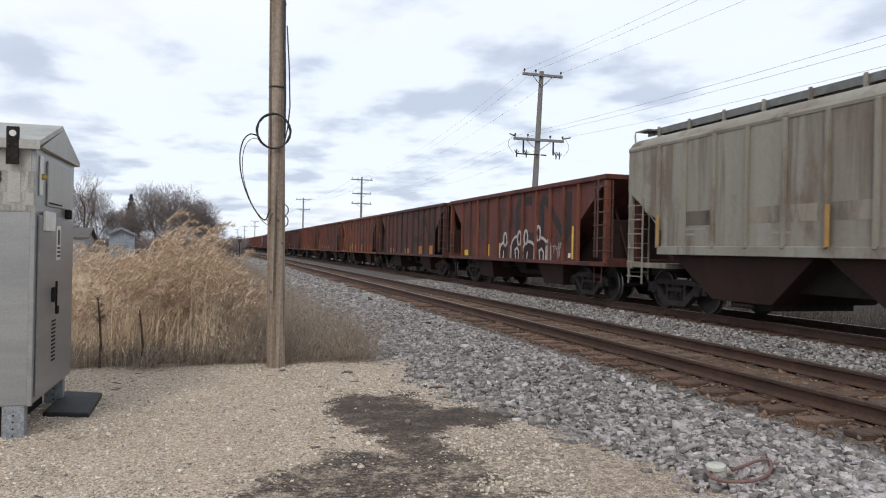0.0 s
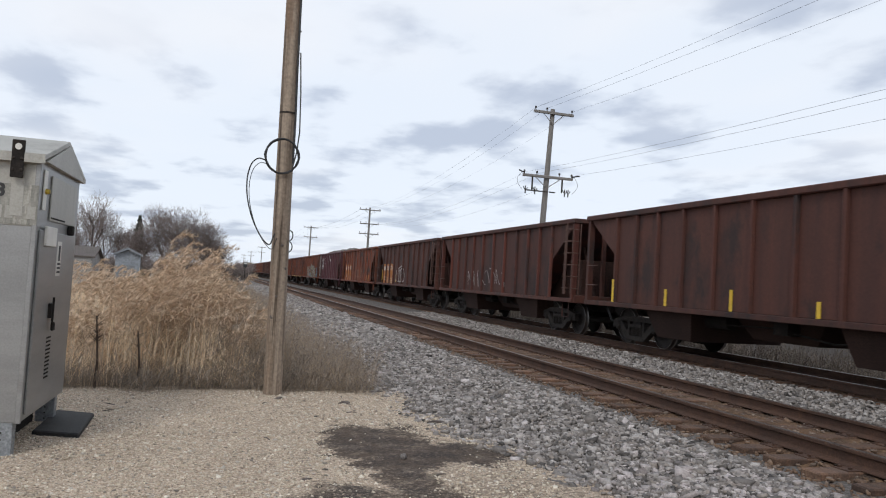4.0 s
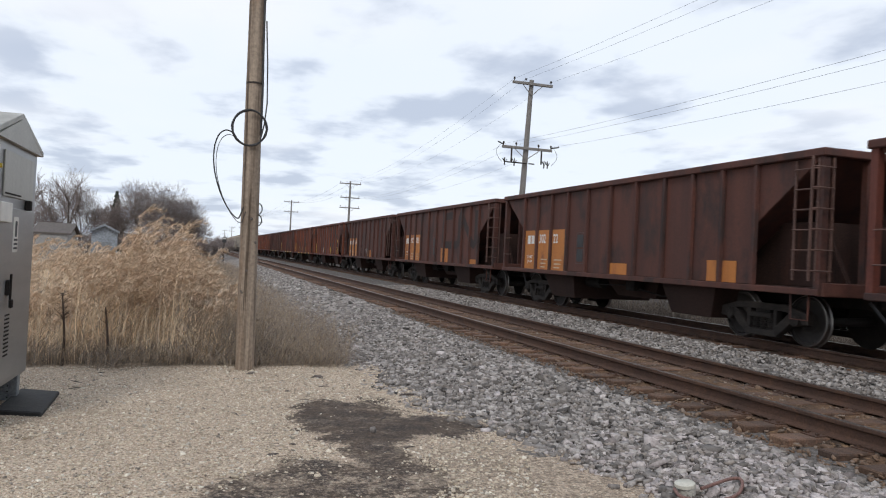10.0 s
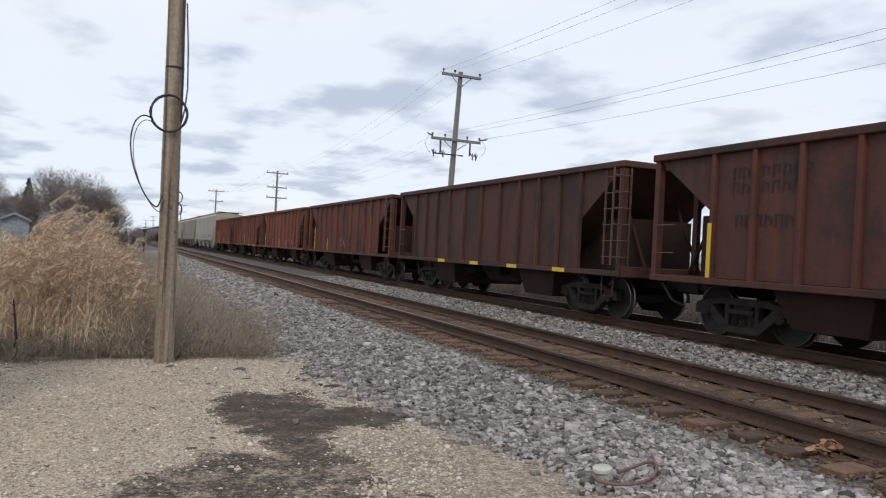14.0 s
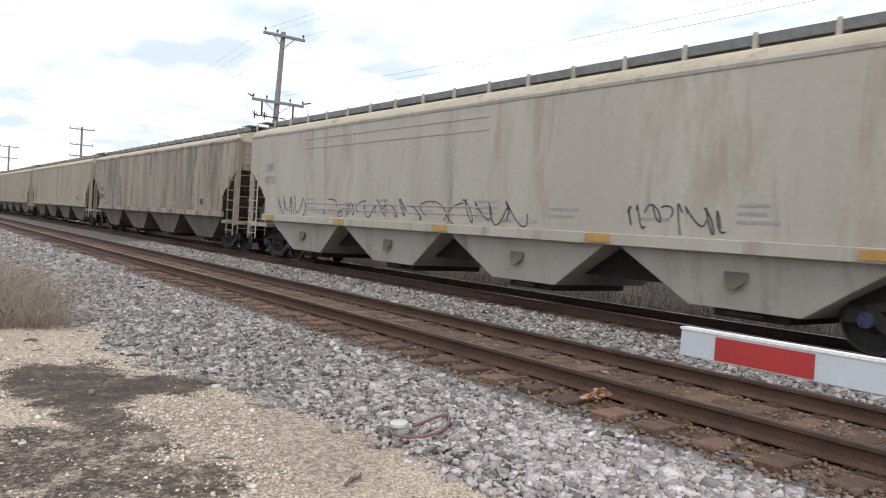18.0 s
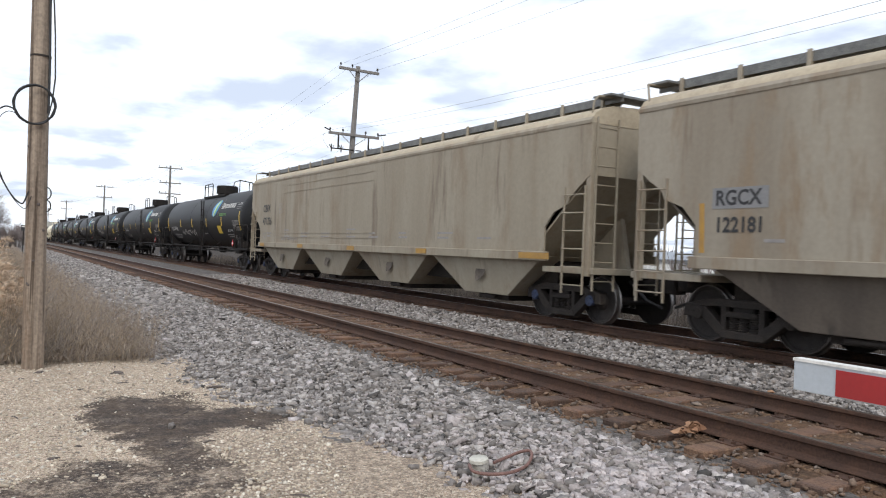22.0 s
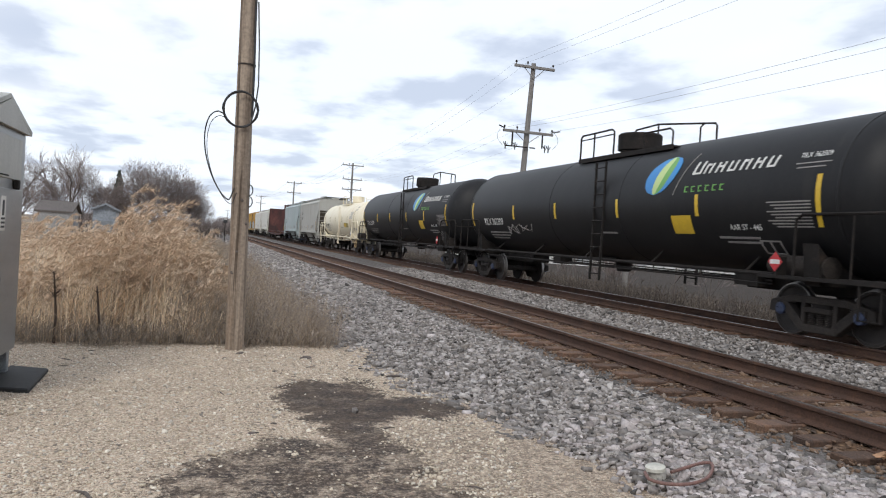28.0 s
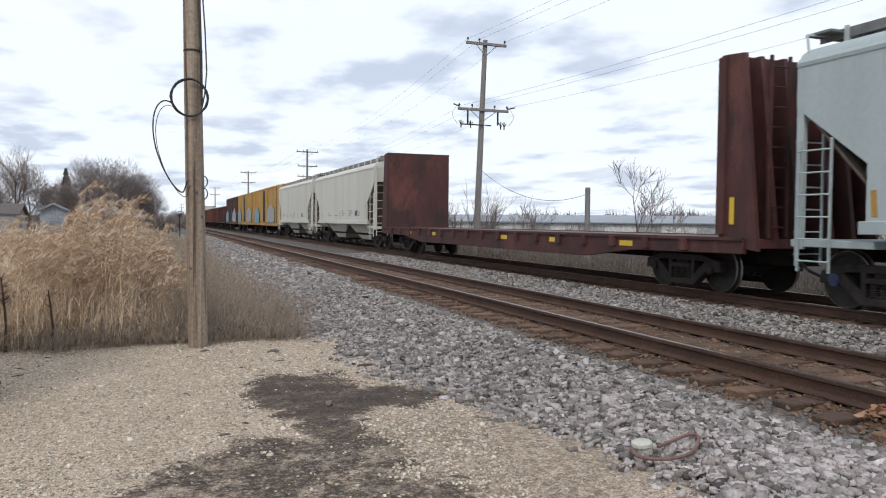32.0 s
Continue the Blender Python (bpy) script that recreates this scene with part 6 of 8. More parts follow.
def big_logo(car, x, y, z, h, material):
    """The faded two-letter railway mark, as one thick snaking band of plain shape."""
    b = Build()
    k = h * 1.48
    pts = [(y - 0.62 * k, z + h), (y - 0.2 * k, z + h), (y - 0.05 * k, z + 0.94 * h), (y, z + 0.80 * h), (y, z + 0.20 * h), (y - 0.05 * k, z + 0.06 * h), (y - 0.2 * k, z), (y - 0.95 * k, z), (y - 1.08 * k, z + 0.05 * h), (y - 1.13 * k, z + 0.16 * h),
           (y - 1.13 * k, z + 0.84 * h), (y - 1.20 * k, z + 0.97 * h), (y - 1.34 * k, z + 0.92 * h), (y - 1.98 * k, z + 0.06 * h), (y - 2.10 * k, z), (y - 2.2 * k, z + 0.12 * h), (y - 2.2 * k, z + h)]
    stroke(b, pts, h * 0.25)
    part("faded_emblem", b, material, car, pose(x, 0, 0), label="large faded dark railway emblem")


RIBS = [-5.35, -4.38, -3.40, -2.36, -1.20, 0.0, 1.20, 2.36, 3.40, 4.38, 5.35]


def ore_hopper(middle, tone, spec):
    paint = RUST[tone]
    # posts take the next brighter oxide: the light catching them is in the colour
    post = RUST[{"dark": "brown", "brown": "red", "red": "orange"}.get(tone, tone)]
    word = {"orange": "orange-brown", "red": "red-brown", "brown": "brown", "dark": "dark brown", "maroon": "maroon"}[tone]
    extra = spec.get("label", "")
    car = new_car("open_hopper_car", f"{word} weathered open-top steel hopper wagon{extra}", "hopper wagon", middle, "open hopper wagons")
    E = 7.0
    for s in (-1, 1):
        part("side_sheet", lambda: Build().prism([(-6.95, 3.46), (-6.75, 3.28), (-5.35, 2.28), (-5.35, 1.12), (5.35, 1.12), (5.35, 2.28), (6.75, 3.28), (6.95, 3.46)], "x", -0.012, 0.012), paint, car, pose(s * 1.535, 0, 0), key="ore_side")
        for y in RIBS:
            part("side_post", lambda: Build().prism([(0.0, -0.06), (-0.085, -0.045), (-0.085, 0.045), (0.0, 0.06)], "z", 1.10, 3.40), post, car,
                 pose(s * 1.545, y, 0, 0, 0, 0 if s < 0 else 180), bevel=0.01, key="ore_rib")
        part("top_chord", lambda: Build().box(-0.10, 0.06, -7.05, 7.05, 3.385, 3.53), paint, car, pose(s * 1.55, 0, 0, 0, 0, 0 if s < 0 else 180), bevel=0.02, key="ore_chord")
        part("side_sill", lambda: Build().box(-0.09, 0.05, -7.0, 7.0, 0.99, 1.11), paint, car, pose(s * 1.545, 0, 0, 0, 0, 0 if s < 0 else 180), bevel=0.012, key="ore_sill")
        part("end_chord", lambda: Build().box(-1.6, 1.6, -0.07, 0.07, 3.385, 3.53), paint, car, pose(0, s * 6.98, 0), bevel=0.02, key="ore_endchord")
        part("end_sill", lambda: Build().box(-1.55, 1.55, -0.08, 0.08, 0.98, 1.22), paint, car, pose(0, s * 6.95, 0), bevel=0.015, key="ore_endsill")
        part("slope_sheet", lambda: Build().prism([(-6.93, 3.40), (-6.90, 3.44), (-3.62, 1.10), (-3.70, 1.10)], "x", -1.52, 1.52), paint, car, pose(0, 0, 0, 0, 0, 0 if s < 0 else 180), key="ore_slope")
        # box, floor, web and braces carry the recess's shade in their darker colour
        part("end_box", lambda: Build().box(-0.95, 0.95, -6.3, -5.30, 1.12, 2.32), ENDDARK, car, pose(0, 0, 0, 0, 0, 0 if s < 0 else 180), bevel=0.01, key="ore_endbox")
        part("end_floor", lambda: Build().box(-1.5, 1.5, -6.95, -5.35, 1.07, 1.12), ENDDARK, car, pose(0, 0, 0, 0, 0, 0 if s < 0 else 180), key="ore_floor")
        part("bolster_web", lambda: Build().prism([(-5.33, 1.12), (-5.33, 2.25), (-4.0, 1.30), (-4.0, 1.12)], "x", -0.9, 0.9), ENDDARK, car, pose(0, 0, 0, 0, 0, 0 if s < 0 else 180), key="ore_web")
        for sx in (-1, 1):
            part("corner_post", lambda: Build().box(-0.075, 0.075, -0.07, 0.07, 1.05, 3.40), post, car, pose(sx * 1.53, s * 6.93, 0), bevel=0.008, key="ore_post")
            part("end_brace", lambda: Build().tube([(0, 0, 1.15), (0, -0.9, 2.75)], 0.04, 6), ENDDARK, car, pose(sx * 0.75, s * 6.85, 0, 0, 0, 0 if s > 0 else 180), key="ore_brace")
            part("end_upright", lambda: Build().box(-0.05, 0.05, -0.06, 0.06, 1.15, 3.45), paint, car, pose(sx * 0.55, s * 6.90, 0), key="ore_upright")
        n_side = (1 if s < 0 else -1)
        part("ladder", lambda: ladder_mesh(0.52, 1.24, 3.36, 6), LADDER, car, pose(s * 1.60, -6.90 * n_side, 0, 0, 0, 0 if s < 0 else 180), key="ore_ladder")
        part("end_ladder", lambda: ladder_mesh(0.45, 1.24, 3.36, 6), LADDER, car, pose(s * 1.42, -7.03 * n_side, 0, 0, 0, 90 if s < 0 else -90), key="ore_ladder2")
        for zz in (1.55, 2.10):
            part("grab_iron", lambda: Build().tube([(0, 0, 0), (-0.06, 0, 0), (-0.06, 0.5, 0), (0, 0.5, 0)], 0.013, 5), LADDER, car, pose(s * 1.59, 6.35 * n_side, zz, 0, 0, 0 if s < 0 else 180), key="ore_grab")
        if spec.get("ladders"):
            part("ladder", lambda: ladder_mesh(0.46, 1.24, 3.36, 6), GREYM, car, pose(s * 1.60, 6.30 * n_side, 0, 0, 0, 0 if s < 0 else 180), label="pale steel ladder", key="ore_ladder3")
        part("stirrup", lambda: Build().tube([(0, 0, 1.08), (0, 0.02, 0.55), (0, 0.42, 0.55), (0, 0.44, 1.08)], 0.018, 5), paint, car, pose(s * 1.56, -6.75 * n_side, 0, 0, 0, 0 if s < 0 else 180), key="ore_stirrup")
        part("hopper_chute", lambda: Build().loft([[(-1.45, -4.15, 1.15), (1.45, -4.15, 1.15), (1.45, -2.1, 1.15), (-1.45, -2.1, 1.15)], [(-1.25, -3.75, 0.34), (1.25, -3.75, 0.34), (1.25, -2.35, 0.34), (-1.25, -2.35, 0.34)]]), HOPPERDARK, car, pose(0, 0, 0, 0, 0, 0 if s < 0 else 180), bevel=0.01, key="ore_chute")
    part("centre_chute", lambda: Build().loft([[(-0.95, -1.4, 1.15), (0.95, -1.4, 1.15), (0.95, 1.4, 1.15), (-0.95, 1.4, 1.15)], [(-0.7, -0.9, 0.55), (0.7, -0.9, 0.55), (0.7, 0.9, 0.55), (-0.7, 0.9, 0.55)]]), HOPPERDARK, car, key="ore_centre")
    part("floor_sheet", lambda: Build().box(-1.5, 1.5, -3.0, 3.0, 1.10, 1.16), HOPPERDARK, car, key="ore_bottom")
    part("centre_sill", lambda: Build().box(-0.2, 0.2, -6.9, 6.9, 0.75, 1.1), GRIME, car, bevel=0.02, key="ore_cs")
    part("brake_reservoir", lambda: Build().lathe([(-0.5, 0.02), (-0.47, 0.17), (0.47, 0.17), (0.5, 0.02)], 14, "y", (-0.85, 1.9, 0.86)), GRIME, car, smooth=0.8, key="ore_res")
    part("brake_valve", lambda: Build().box(-1.15, -0.85, -0.6, -0.2, 0.72, 1.05).tube([(-1.0, -0.4, 0.8), (-1.0, -1.6, 0.66), (-0.9, -2.3, 0.7)], 0.025, 5).tube([(-1.0, -0.2, 0.85), (-1.05, 1.4, 0.8)], 0.02, 5), GRIME, car, bevel=0.01, key="ore_valve")
    for s in (-1, 1):
        truck(car, s * 5.05, middle, GEAR)
    couplers(car, E, 7.5)
    x = -1.553
    pan = spec.get("panel")
    if pan:
        pm, z0, z1, cols = pan
        for i in range(cols):
            a = RIBS[10 - i] - 0.07
            mark(car, "stencil_panel", x, RIBS[9 - i] + 0.07, a, z0, z1, pm, "painted stencil panel")
        num = spec.get("number")
        if num:
            words = num.split()
            a = RIBS[10] - 0.24
            for q in (0.0, 0.28):
                mark(car, "railway_mark", x - 0.007, a - q - 0.23, a - q - 0.03, z1 - 0.42, z1 - 0.16, WHITEM, "plain white railway mark")
            stencil(car, x - 0.010, RIBS[10] - 0.26, z0 + 0.38, "LD LMT", 0.13, WHITEM, 0.9, 0.002)
            stencil(car, x - 0.010, RIBS[10] - 0.30, z0 + 0.23, "LT WT", 0.13, WHITEM, 0.9, 0.002)
            for i, wd in enumerate(words):
                stencil(car, x - 0.010, RIBS[9 - i] - 0.13, z1 - 0.28, wd, 0.38, WHITEM, 0.84, 0.006)
        b = Build()
        for i in range(1, min(cols, 3)):
            a = RIBS[10 - i] - 0.22
            for k, zz in enumerate((z0 + 0.30, z0 + 0.18, z0 + 0.07)):
                if not (k == 2 and i == 0):
                    b.box(x - 0.010, x - 0.006, a - 0.5 + 0.06 * k, a - 0.02, zz, zz + 0.036)
        part("small_print", b, PANELW, car)
    for i, (y, z0, z1, wd) in enumerate(spec.get("yellow", ())):
        mark(car, "reflector", x - 0.09 if wd < 0.12 and min(abs(y - r) for r in RIBS) < 0.1 else x, y - wd / 2, y + wd / 2, z0, z1, spec.get("ymat", YMARK), "yellow reflector strip")
    if spec.get("sill"):
        for y in (-4.6, -2.2, 0.2, 2.7, 5.0)[: spec["sill"]]:
            mark(car, "sill_reflector", -1.64, y - 0.28, y + 0.28, 1.0, 1.10, YMARK, "yellow reflector on the sill")
    for y, z0, z1, wd, m2 in spec.get("patch", ()):
        mark(car, "repaint_patch", x, y - wd / 2, y + wd / 2, z0, z1, m2, "repainted patch")
    if spec.get("logo"):
        big_logo(car, x - 0.004, spec.get("logo_at", -0.97), 1.86, 1.23, FADED if tone == "orange" else FADEDARK)
    if "graffiti" in spec:
        graffiti(car, x - 0.01, *spec["graffiti"])
    if "round_heads" in spec:
        round_headed_letters(car, x - 0.01, 1.08, spec["round_heads"], ENDDARK, SPRAY["white"])
    if "scribble" in spec:
        scribble(car, x - 0.01, *spec["scribble"])
    if spec.get("box"):
        y = spec["box"]
        fr = Build()
        stroke(fr, [(y, 2.2), (y - 0.42, 2.2), (y - 0.42, 1.35), (y, 1.35), (y, 2.2)], 0.03)
        part("data_frame", fr, LADDER, car, pose(x - 0.004, 0, 0))
        mark(car, "data_panel", x - 0.003, y - 0.38, y - 0.04, 1.40, 1.75, BLACKM)
        mark(car, "data_panel", x - 0.003, y - 0.38, y - 0.04, 1.80, 2.15, BLACKM)
    if spec.get("bars"):
        y = spec["bars"]
        for a, e, z0 in ((0, 1.9, 2.90), (0, 1.6, 2.62), (0.1, 1.7, 2.04)):
            for q in range(int((e - a) / 0.22)):
                b = Build()
                u = y - a - q * 0.22
                stroke(b, [(u, z0), (u, z0 + 0.2), (u - 0.12, z0 + 0.2 - 0.05 * (q % 2)), (u - 0.12, z0 + 0.04)], 0.035)
                part("faded_letter", b, spec.get("barmat", FADED if tone == "orange" else FADEDARK), car, pose(x - 0.004, 0, 0), label="faded illegible painted letter")
    if spec.get("white"):
        y = spec["white"]
        for wds, z0, hh in ((0.62, 3.0, 0.26), (1.3, 2.72, 0.20)):
            for q in range(int(wds / 0.2)):
                mark(car, "white_bar", x - 0.002, y - q * 0.2 - 0.14, y - q * 0.2, z0, z0 + hh, WHITEM, "white bar of a company name")
        stencil(car, x - 0.010, 3.42, 2.52, "90", 0.32, WHITEM, 0.9, 0.005)
        stencil(car, x - 0.010, 2.80, 2.52, "04", 0.32, WHITEM, 0.9, 0.005)
        b = Build()
        stroke(b, [(3.66, 3.22), (3.84, 3.22), (3.88, 3.16), (3.88, 3.04), (3.82, 2.99), (3.58, 2.99), (3.55, 3.02), (3.55, 3.20), (3.50, 3.22), (3.26, 2.99), (3.21, 3.01), (3.21, 3.22)], 0.05)
        part("railway_mark", b, WHITEM, car, pose(x - 0.004, 0, 0), label="small white railway emblem")
        for q, (e, zz) in enumerate(((0.55, 1.78), (0.5, 1.62), (0.3, 1.30))):
            mark(car, "white_bar", x - 0.002, 3.88 - e, 3.88, zz, zz + 0.07, WHITEM, "white line of small print")
        board = part("route_board", Build().box(x - 0.05, x - 0.01, 4.22, 4.85, 1.95, 3.12), ALU, car, bevel=0.008, label="grey flat plate on the side")
        for zz in (2.2, 2.8):
            for yy in (4.17, 4.90):
                part("plate_clip", Build().box(x - 0.06, x - 0.012, yy - 0.05, yy + 0.05, zz, zz + 0.14), WHITEM, board)
    if spec.get("load"):
        bb = Build()
        rng = random.Random(5)
        nx, ny = 7, 30
        for j in range(ny):
            for i in range(nx):
                u, v = i / (nx - 1), j / (ny - 1)
                h = 3.40 + 0.55 * math.sin(math.pi * u) * (0.55 + 0.5 * abs(math.sin(math.pi * v * 3))) + rng.uniform(-0.05, 0.05)
                bb.v.append((-1.5 + 3.0 * u, -6.6 + 13.2 * v, h))
        bb.f = [(j * nx + i, j * nx + i + 1, (j + 1) * nx + i + 1, (j + 1) * nx + i) for j in range(ny - 1) for i in range(nx - 1)]
        bb.box(-1.45, 1.45, -6.0, 6.0, 2.9, 3.3)
        part("load", bb, BALLAST, car, label="heaped grey crushed stone load")
    return car


def covered_hopper(middle, pitch, paint, bays, spec):
    """Closed grain or sand hopper: curved roof, walkways, sloped bays below."""
    E = pitch / 2 - 0.62
    full = E - spec.get("cut", 1.35)
    sill = spec.get("sill", 1.30)
    eave = spec.get("eave", 3.98)
    top = eave + 0.42
    roofmat = TANROOF if spec.get("tanroof") else paint
    tag = f"{bays}{paint.name}{pitch}{spec.get('ribs', False)}"
    car = new_car("covered_hopper_car", spec["label"], "hopper wagon", middle, spec.get("group", "covered hopper wagons"))
    step = spec.get("step", 2.95)
    low = sill + 0.1
    for s in (-1, 1):
        turn = 0 if s < 0 else 180
        shape = [(-E, eave), (-E, step), (-full - 0.75, step - 0.42), (-full - 0.70, step - 0.55), (-full - 0.28, step - 0.70), (-full, step - 1.0), (-full, low), (full, low), (full, step - 1.0), (full + 0.28, step - 0.70), (full + 0.70, step - 0.55), (full + 0.75, step - 0.42), (E, step), (E, eave)]
        if spec.get("straight"):
            shape = [(-E, eave), (-E, step), (-full, step - 1.0), (-full, low), (full, low), (full, step - 1.0), (E, step), (E, eave)]
        part("side_sheet", lambda: Build().prism(shape, "x", -0.02, 0.02), paint, car, pose(s * 1.585, 0, 0, 0, 0, turn), key="ch_side" + tag)
        part("side_sill", lambda: Build().box(-0.05, 0.06, -full - 0.1, full + 0.1, sill - 0.06, low + 0.04), paint, car, pose(s * 1.60, 0, 0, 0, 0, turn), bevel=0.01, key="ch_sill" + tag)
        part("eave_rail", lambda: Build().prism([(-0.05, eave - 0.02), (0.05, eave - 0.02), (0.05, eave + 0.07), (-0.02, eave + 0.10), (-0.06, eave + 0.04)], "y", -E, E), paint, car, pose(s * 1.57, 0, 0, 0, 0, turn), key="ch_eave" + tag)
        if spec.get("lines"):
            for zz in (eave - 0.28, eave - 0.55, low + 0.42, low + 0.26):
                part("weld_bead", lambda zz=zz: Build().box(-0.012, 0.0, -full * 0.15, full * 0.72, zz, zz + 0.022), paint, car, pose(s * 1.605, 0, 0, 0, 0, turn), key=f"ch_bead{zz:.2f}" + tag)
        if spec.get("ribs"):
            for i in range(15):
                y = -full - 0.1 + i * (2 * full + 0.2) / 14
                part("side_post", lambda: Build().prism([(0.0, -0.05), (-0.075, -0.04), (-0.075, 0.04), (0.0, 0.05)], "z", low, eave), paint, car, pose(s * 1.60, y, 0, 0, 0, turn), bevel=0.008, key="ch_rib" + tag)
        part("end_sheet", lambda: Build().prism([(-1.56, step), (-1.56, eave + 0.05), (-1.44, eave + 0.20), (-1.2, eave + 0.32), (1.2, eave + 0.32), (1.44, eave + 0.20), (1.56, eave + 0.05), (1.56, step)], "y", -0.02, 0.02), paint, car, pose(0, s * (E - 0.03), 0), key="ch_end" + tag)
        # without pale_ends the dark bay colour paints the end recess's shade on the slope
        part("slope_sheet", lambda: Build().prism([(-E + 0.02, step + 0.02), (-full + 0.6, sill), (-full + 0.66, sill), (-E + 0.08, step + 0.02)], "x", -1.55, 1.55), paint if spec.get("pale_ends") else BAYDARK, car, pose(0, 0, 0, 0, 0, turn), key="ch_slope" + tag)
        part("end_platform", lambda: Build().box(-1.55, 1.55, -E - 0.12, -full + 0.1, 1.02, 1.14), paint, car, pose(0, 0, 0, 0, 0, turn), bevel=0.01, key="ch_plat" + tag)
        part("end_web", lambda: Build().prism([(-E + 0.5, 1.14), (-E + 0.75, 2.2), (-full + 0.5, 1.3), (-full + 0.5, 1.14)], "x", -0.06, 0.06), paint, car, pose(0, 0, 0, 0, 0, turn), key="ch_web" + tag)
        for sx in (-1, 1):
            part("corner_post", lambda: Build().box(-0.05, 0.05, -0.07, 0.07, 0.98, eave), paint, car, pose(sx * 1.54, s * (E - 0.06), 0), bevel=0.008, key="ch_post" + tag)
            part("side_ladder", lambda: ladder_mesh(0.62, 0.62, 2.75, 6, 0.015, 0.034), paint, car, pose(sx * 1.62, (s * (E - 0.1)) if s * sx > 0 else s * (E - 0.1), 0, 0, 0, 0 if (sx < 0) else 180) if (s < 0) == (sx < 0) else pose(sx * 1.62, s * (E - 0.1) - (0.62 if sx < 0 else -0.62), 0, 0, 0, 0 if sx < 0 else 180), key="ch_lad" + tag)
            part("end_ladder", lambda: ladder_mesh(0.55, 0.7, eave + 0.1, 9, 0.014, 0.034), paint, car, pose(sx * 1.50 - (0.0), s * (E + 0.05), 0, 0, 0, (-90 if s > 0 else -90)) if sx < 0 else pose(sx * 1.50 - 0.55, s * (E + 0.05), 0, 0, 0, -90), key="ch_lad2" + tag)
            part("roof_handrail", lambda: Build().tube([(0, 0, eave), (0, 0.06, eave + 0.42), (0.05, 0.12, eave + 0.52), (0.5, 0.12, eave + 0.55), (0.62, 0.12, eave + 0.5)], 0.022, 6), paint, car, pose(sx * 1.5, s * (E - 0.15), 0, 0, 0, 0 if sx < 0 else 180) @ Matrix.Diagonal((1, s if sx < 0 else -s, 1, 1)), key="ch_rail" + tag)
        wx = s * 0.72
        part("running_board", lambda: Build().box(-0.24, 0.24, -E - 0.15, E + 0.15, eave + 0.53, eave + 0.57), GRATE, car, pose(wx, 0, 0), key="ch_walk" + tag, label="dark grating roof walkway")
        part("walkway_lip", lambda: Build().box(-0.012, 0.012, -E - 0.15, E + 0.15, eave + 0.45, eave + 0.61), GRATE, car, pose(s * 0.97, 0, 0), key="ch_lip" + tag)
        nb = max(7, int(E * 2 / 1.2))
        for i in range(nb):
            y = -E + 0.4 + i * (2 * E - 0.8) / (nb - 1)
            part("walkway_bracket", lambda: Build().prism([(-0.06, eave + 0.30), (-0.05, eave + 0.64), (-0.01, eave + 0.64), (-0.01, eave + 0.53), (0.45, eave + 0.53), (0.45, eave + 0.49), (0.02, eave + 0.44), (0.04, eave + 0.30)], "y", -0.035, 0.035), paint, car, pose(s * 0.97, y, 0, 0, 0, 0 if s < 0 else 180), key="ch_brk" + tag)
        part("cross_walk", lambda: Build().box(-1.3, 1.3, -0.25, 0.25, eave + 0.535, eave + 0.575), GRATE, car, pose(0, s * (E - 0.1), 0), key="ch_cross" + tag)
    part("roof", lambda: Build().prism([(-1.6, eave - 0.02), (-1.6, eave + 0.05), (-1.52, eave + 0.19), (-1.36, eave + 0.29), (-1.1, eave + 0.36), (0.0, top), (1.1, eave + 0.36), (1.36, eave + 0.29), (1.52, eave + 0.19), (1.6, eave + 0.05), (1.6, eave - 0.02)], "y", -E, E), roofmat, car, smooth=0.6, key="ch_roof" + tag)
    part("hatch_coaming", lambda: Build().box(-0.32, 0.32, -E + 0.8, E - 0.8, top, top + 0.18), paint, car, bevel=0.02, key="ch_hatch" + tag)
    span = (2 * full - 0.3) / bays
    # added filler box: its dark colour paints the shade between the bays
    part("inner_frame", lambda: Build().box(-0.95, 0.95, -full + 0.3, full - 0.3, 0.66, sill + 0.02), GAPSHADE, car, key="ch_inner" + tag)
    for i in range(bays):
        y = -full + 0.15 + span * (i + 0.5)
        a, c = span / 2, min(0.92, span * 0.24)
        bw, low_w = spec.get("bay_half", (1.5, 1.30))
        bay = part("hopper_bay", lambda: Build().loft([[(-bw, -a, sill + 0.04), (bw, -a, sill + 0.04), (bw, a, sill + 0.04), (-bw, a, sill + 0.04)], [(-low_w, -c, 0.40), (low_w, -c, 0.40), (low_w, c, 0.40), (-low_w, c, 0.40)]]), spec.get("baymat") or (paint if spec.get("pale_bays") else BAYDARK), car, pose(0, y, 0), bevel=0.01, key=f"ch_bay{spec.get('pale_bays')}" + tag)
        part("outlet_gate", lambda: Build().box(-1.05, 1.05, -0.62, 0.62, 0.26, 0.42).tube([(-1.2, -0.3, 0.34), (-1.2, 0.3, 0.34)], 0.05, 6), GEAR, bay, bevel=0.01, key="ch_gate")
        if spec.get("smudge"):
            part("rust_smudge", lambda: Build().prism([(0.24 * math.cos(q) * (1 + 0.2 * math.sin(3 * q)), 0.20 * math.sin(q)) for q in np.linspace(0, 6.0, 14)], "z", 0.0, 0.006), BAYDARK, bay, Matrix.Translation((-1.425, 0.05, 0.94)) @ pose(0, 0, 0, 0, -76, 0), key="ch_smudge")
    part("centre_sill", lambda: Build().box(-0.22, 0.22, -E, E, 0.78, 1.12), GRIME, car, bevel=0.02, key="ch_cs" + tag)
    for s in (-1, 1):
        truck(car, s * (E - spec.get("truck", 1.35)), middle, spec.get("cap", CAPBLUE))
    couplers(car, E, pitch / 2)
    x = -1.607
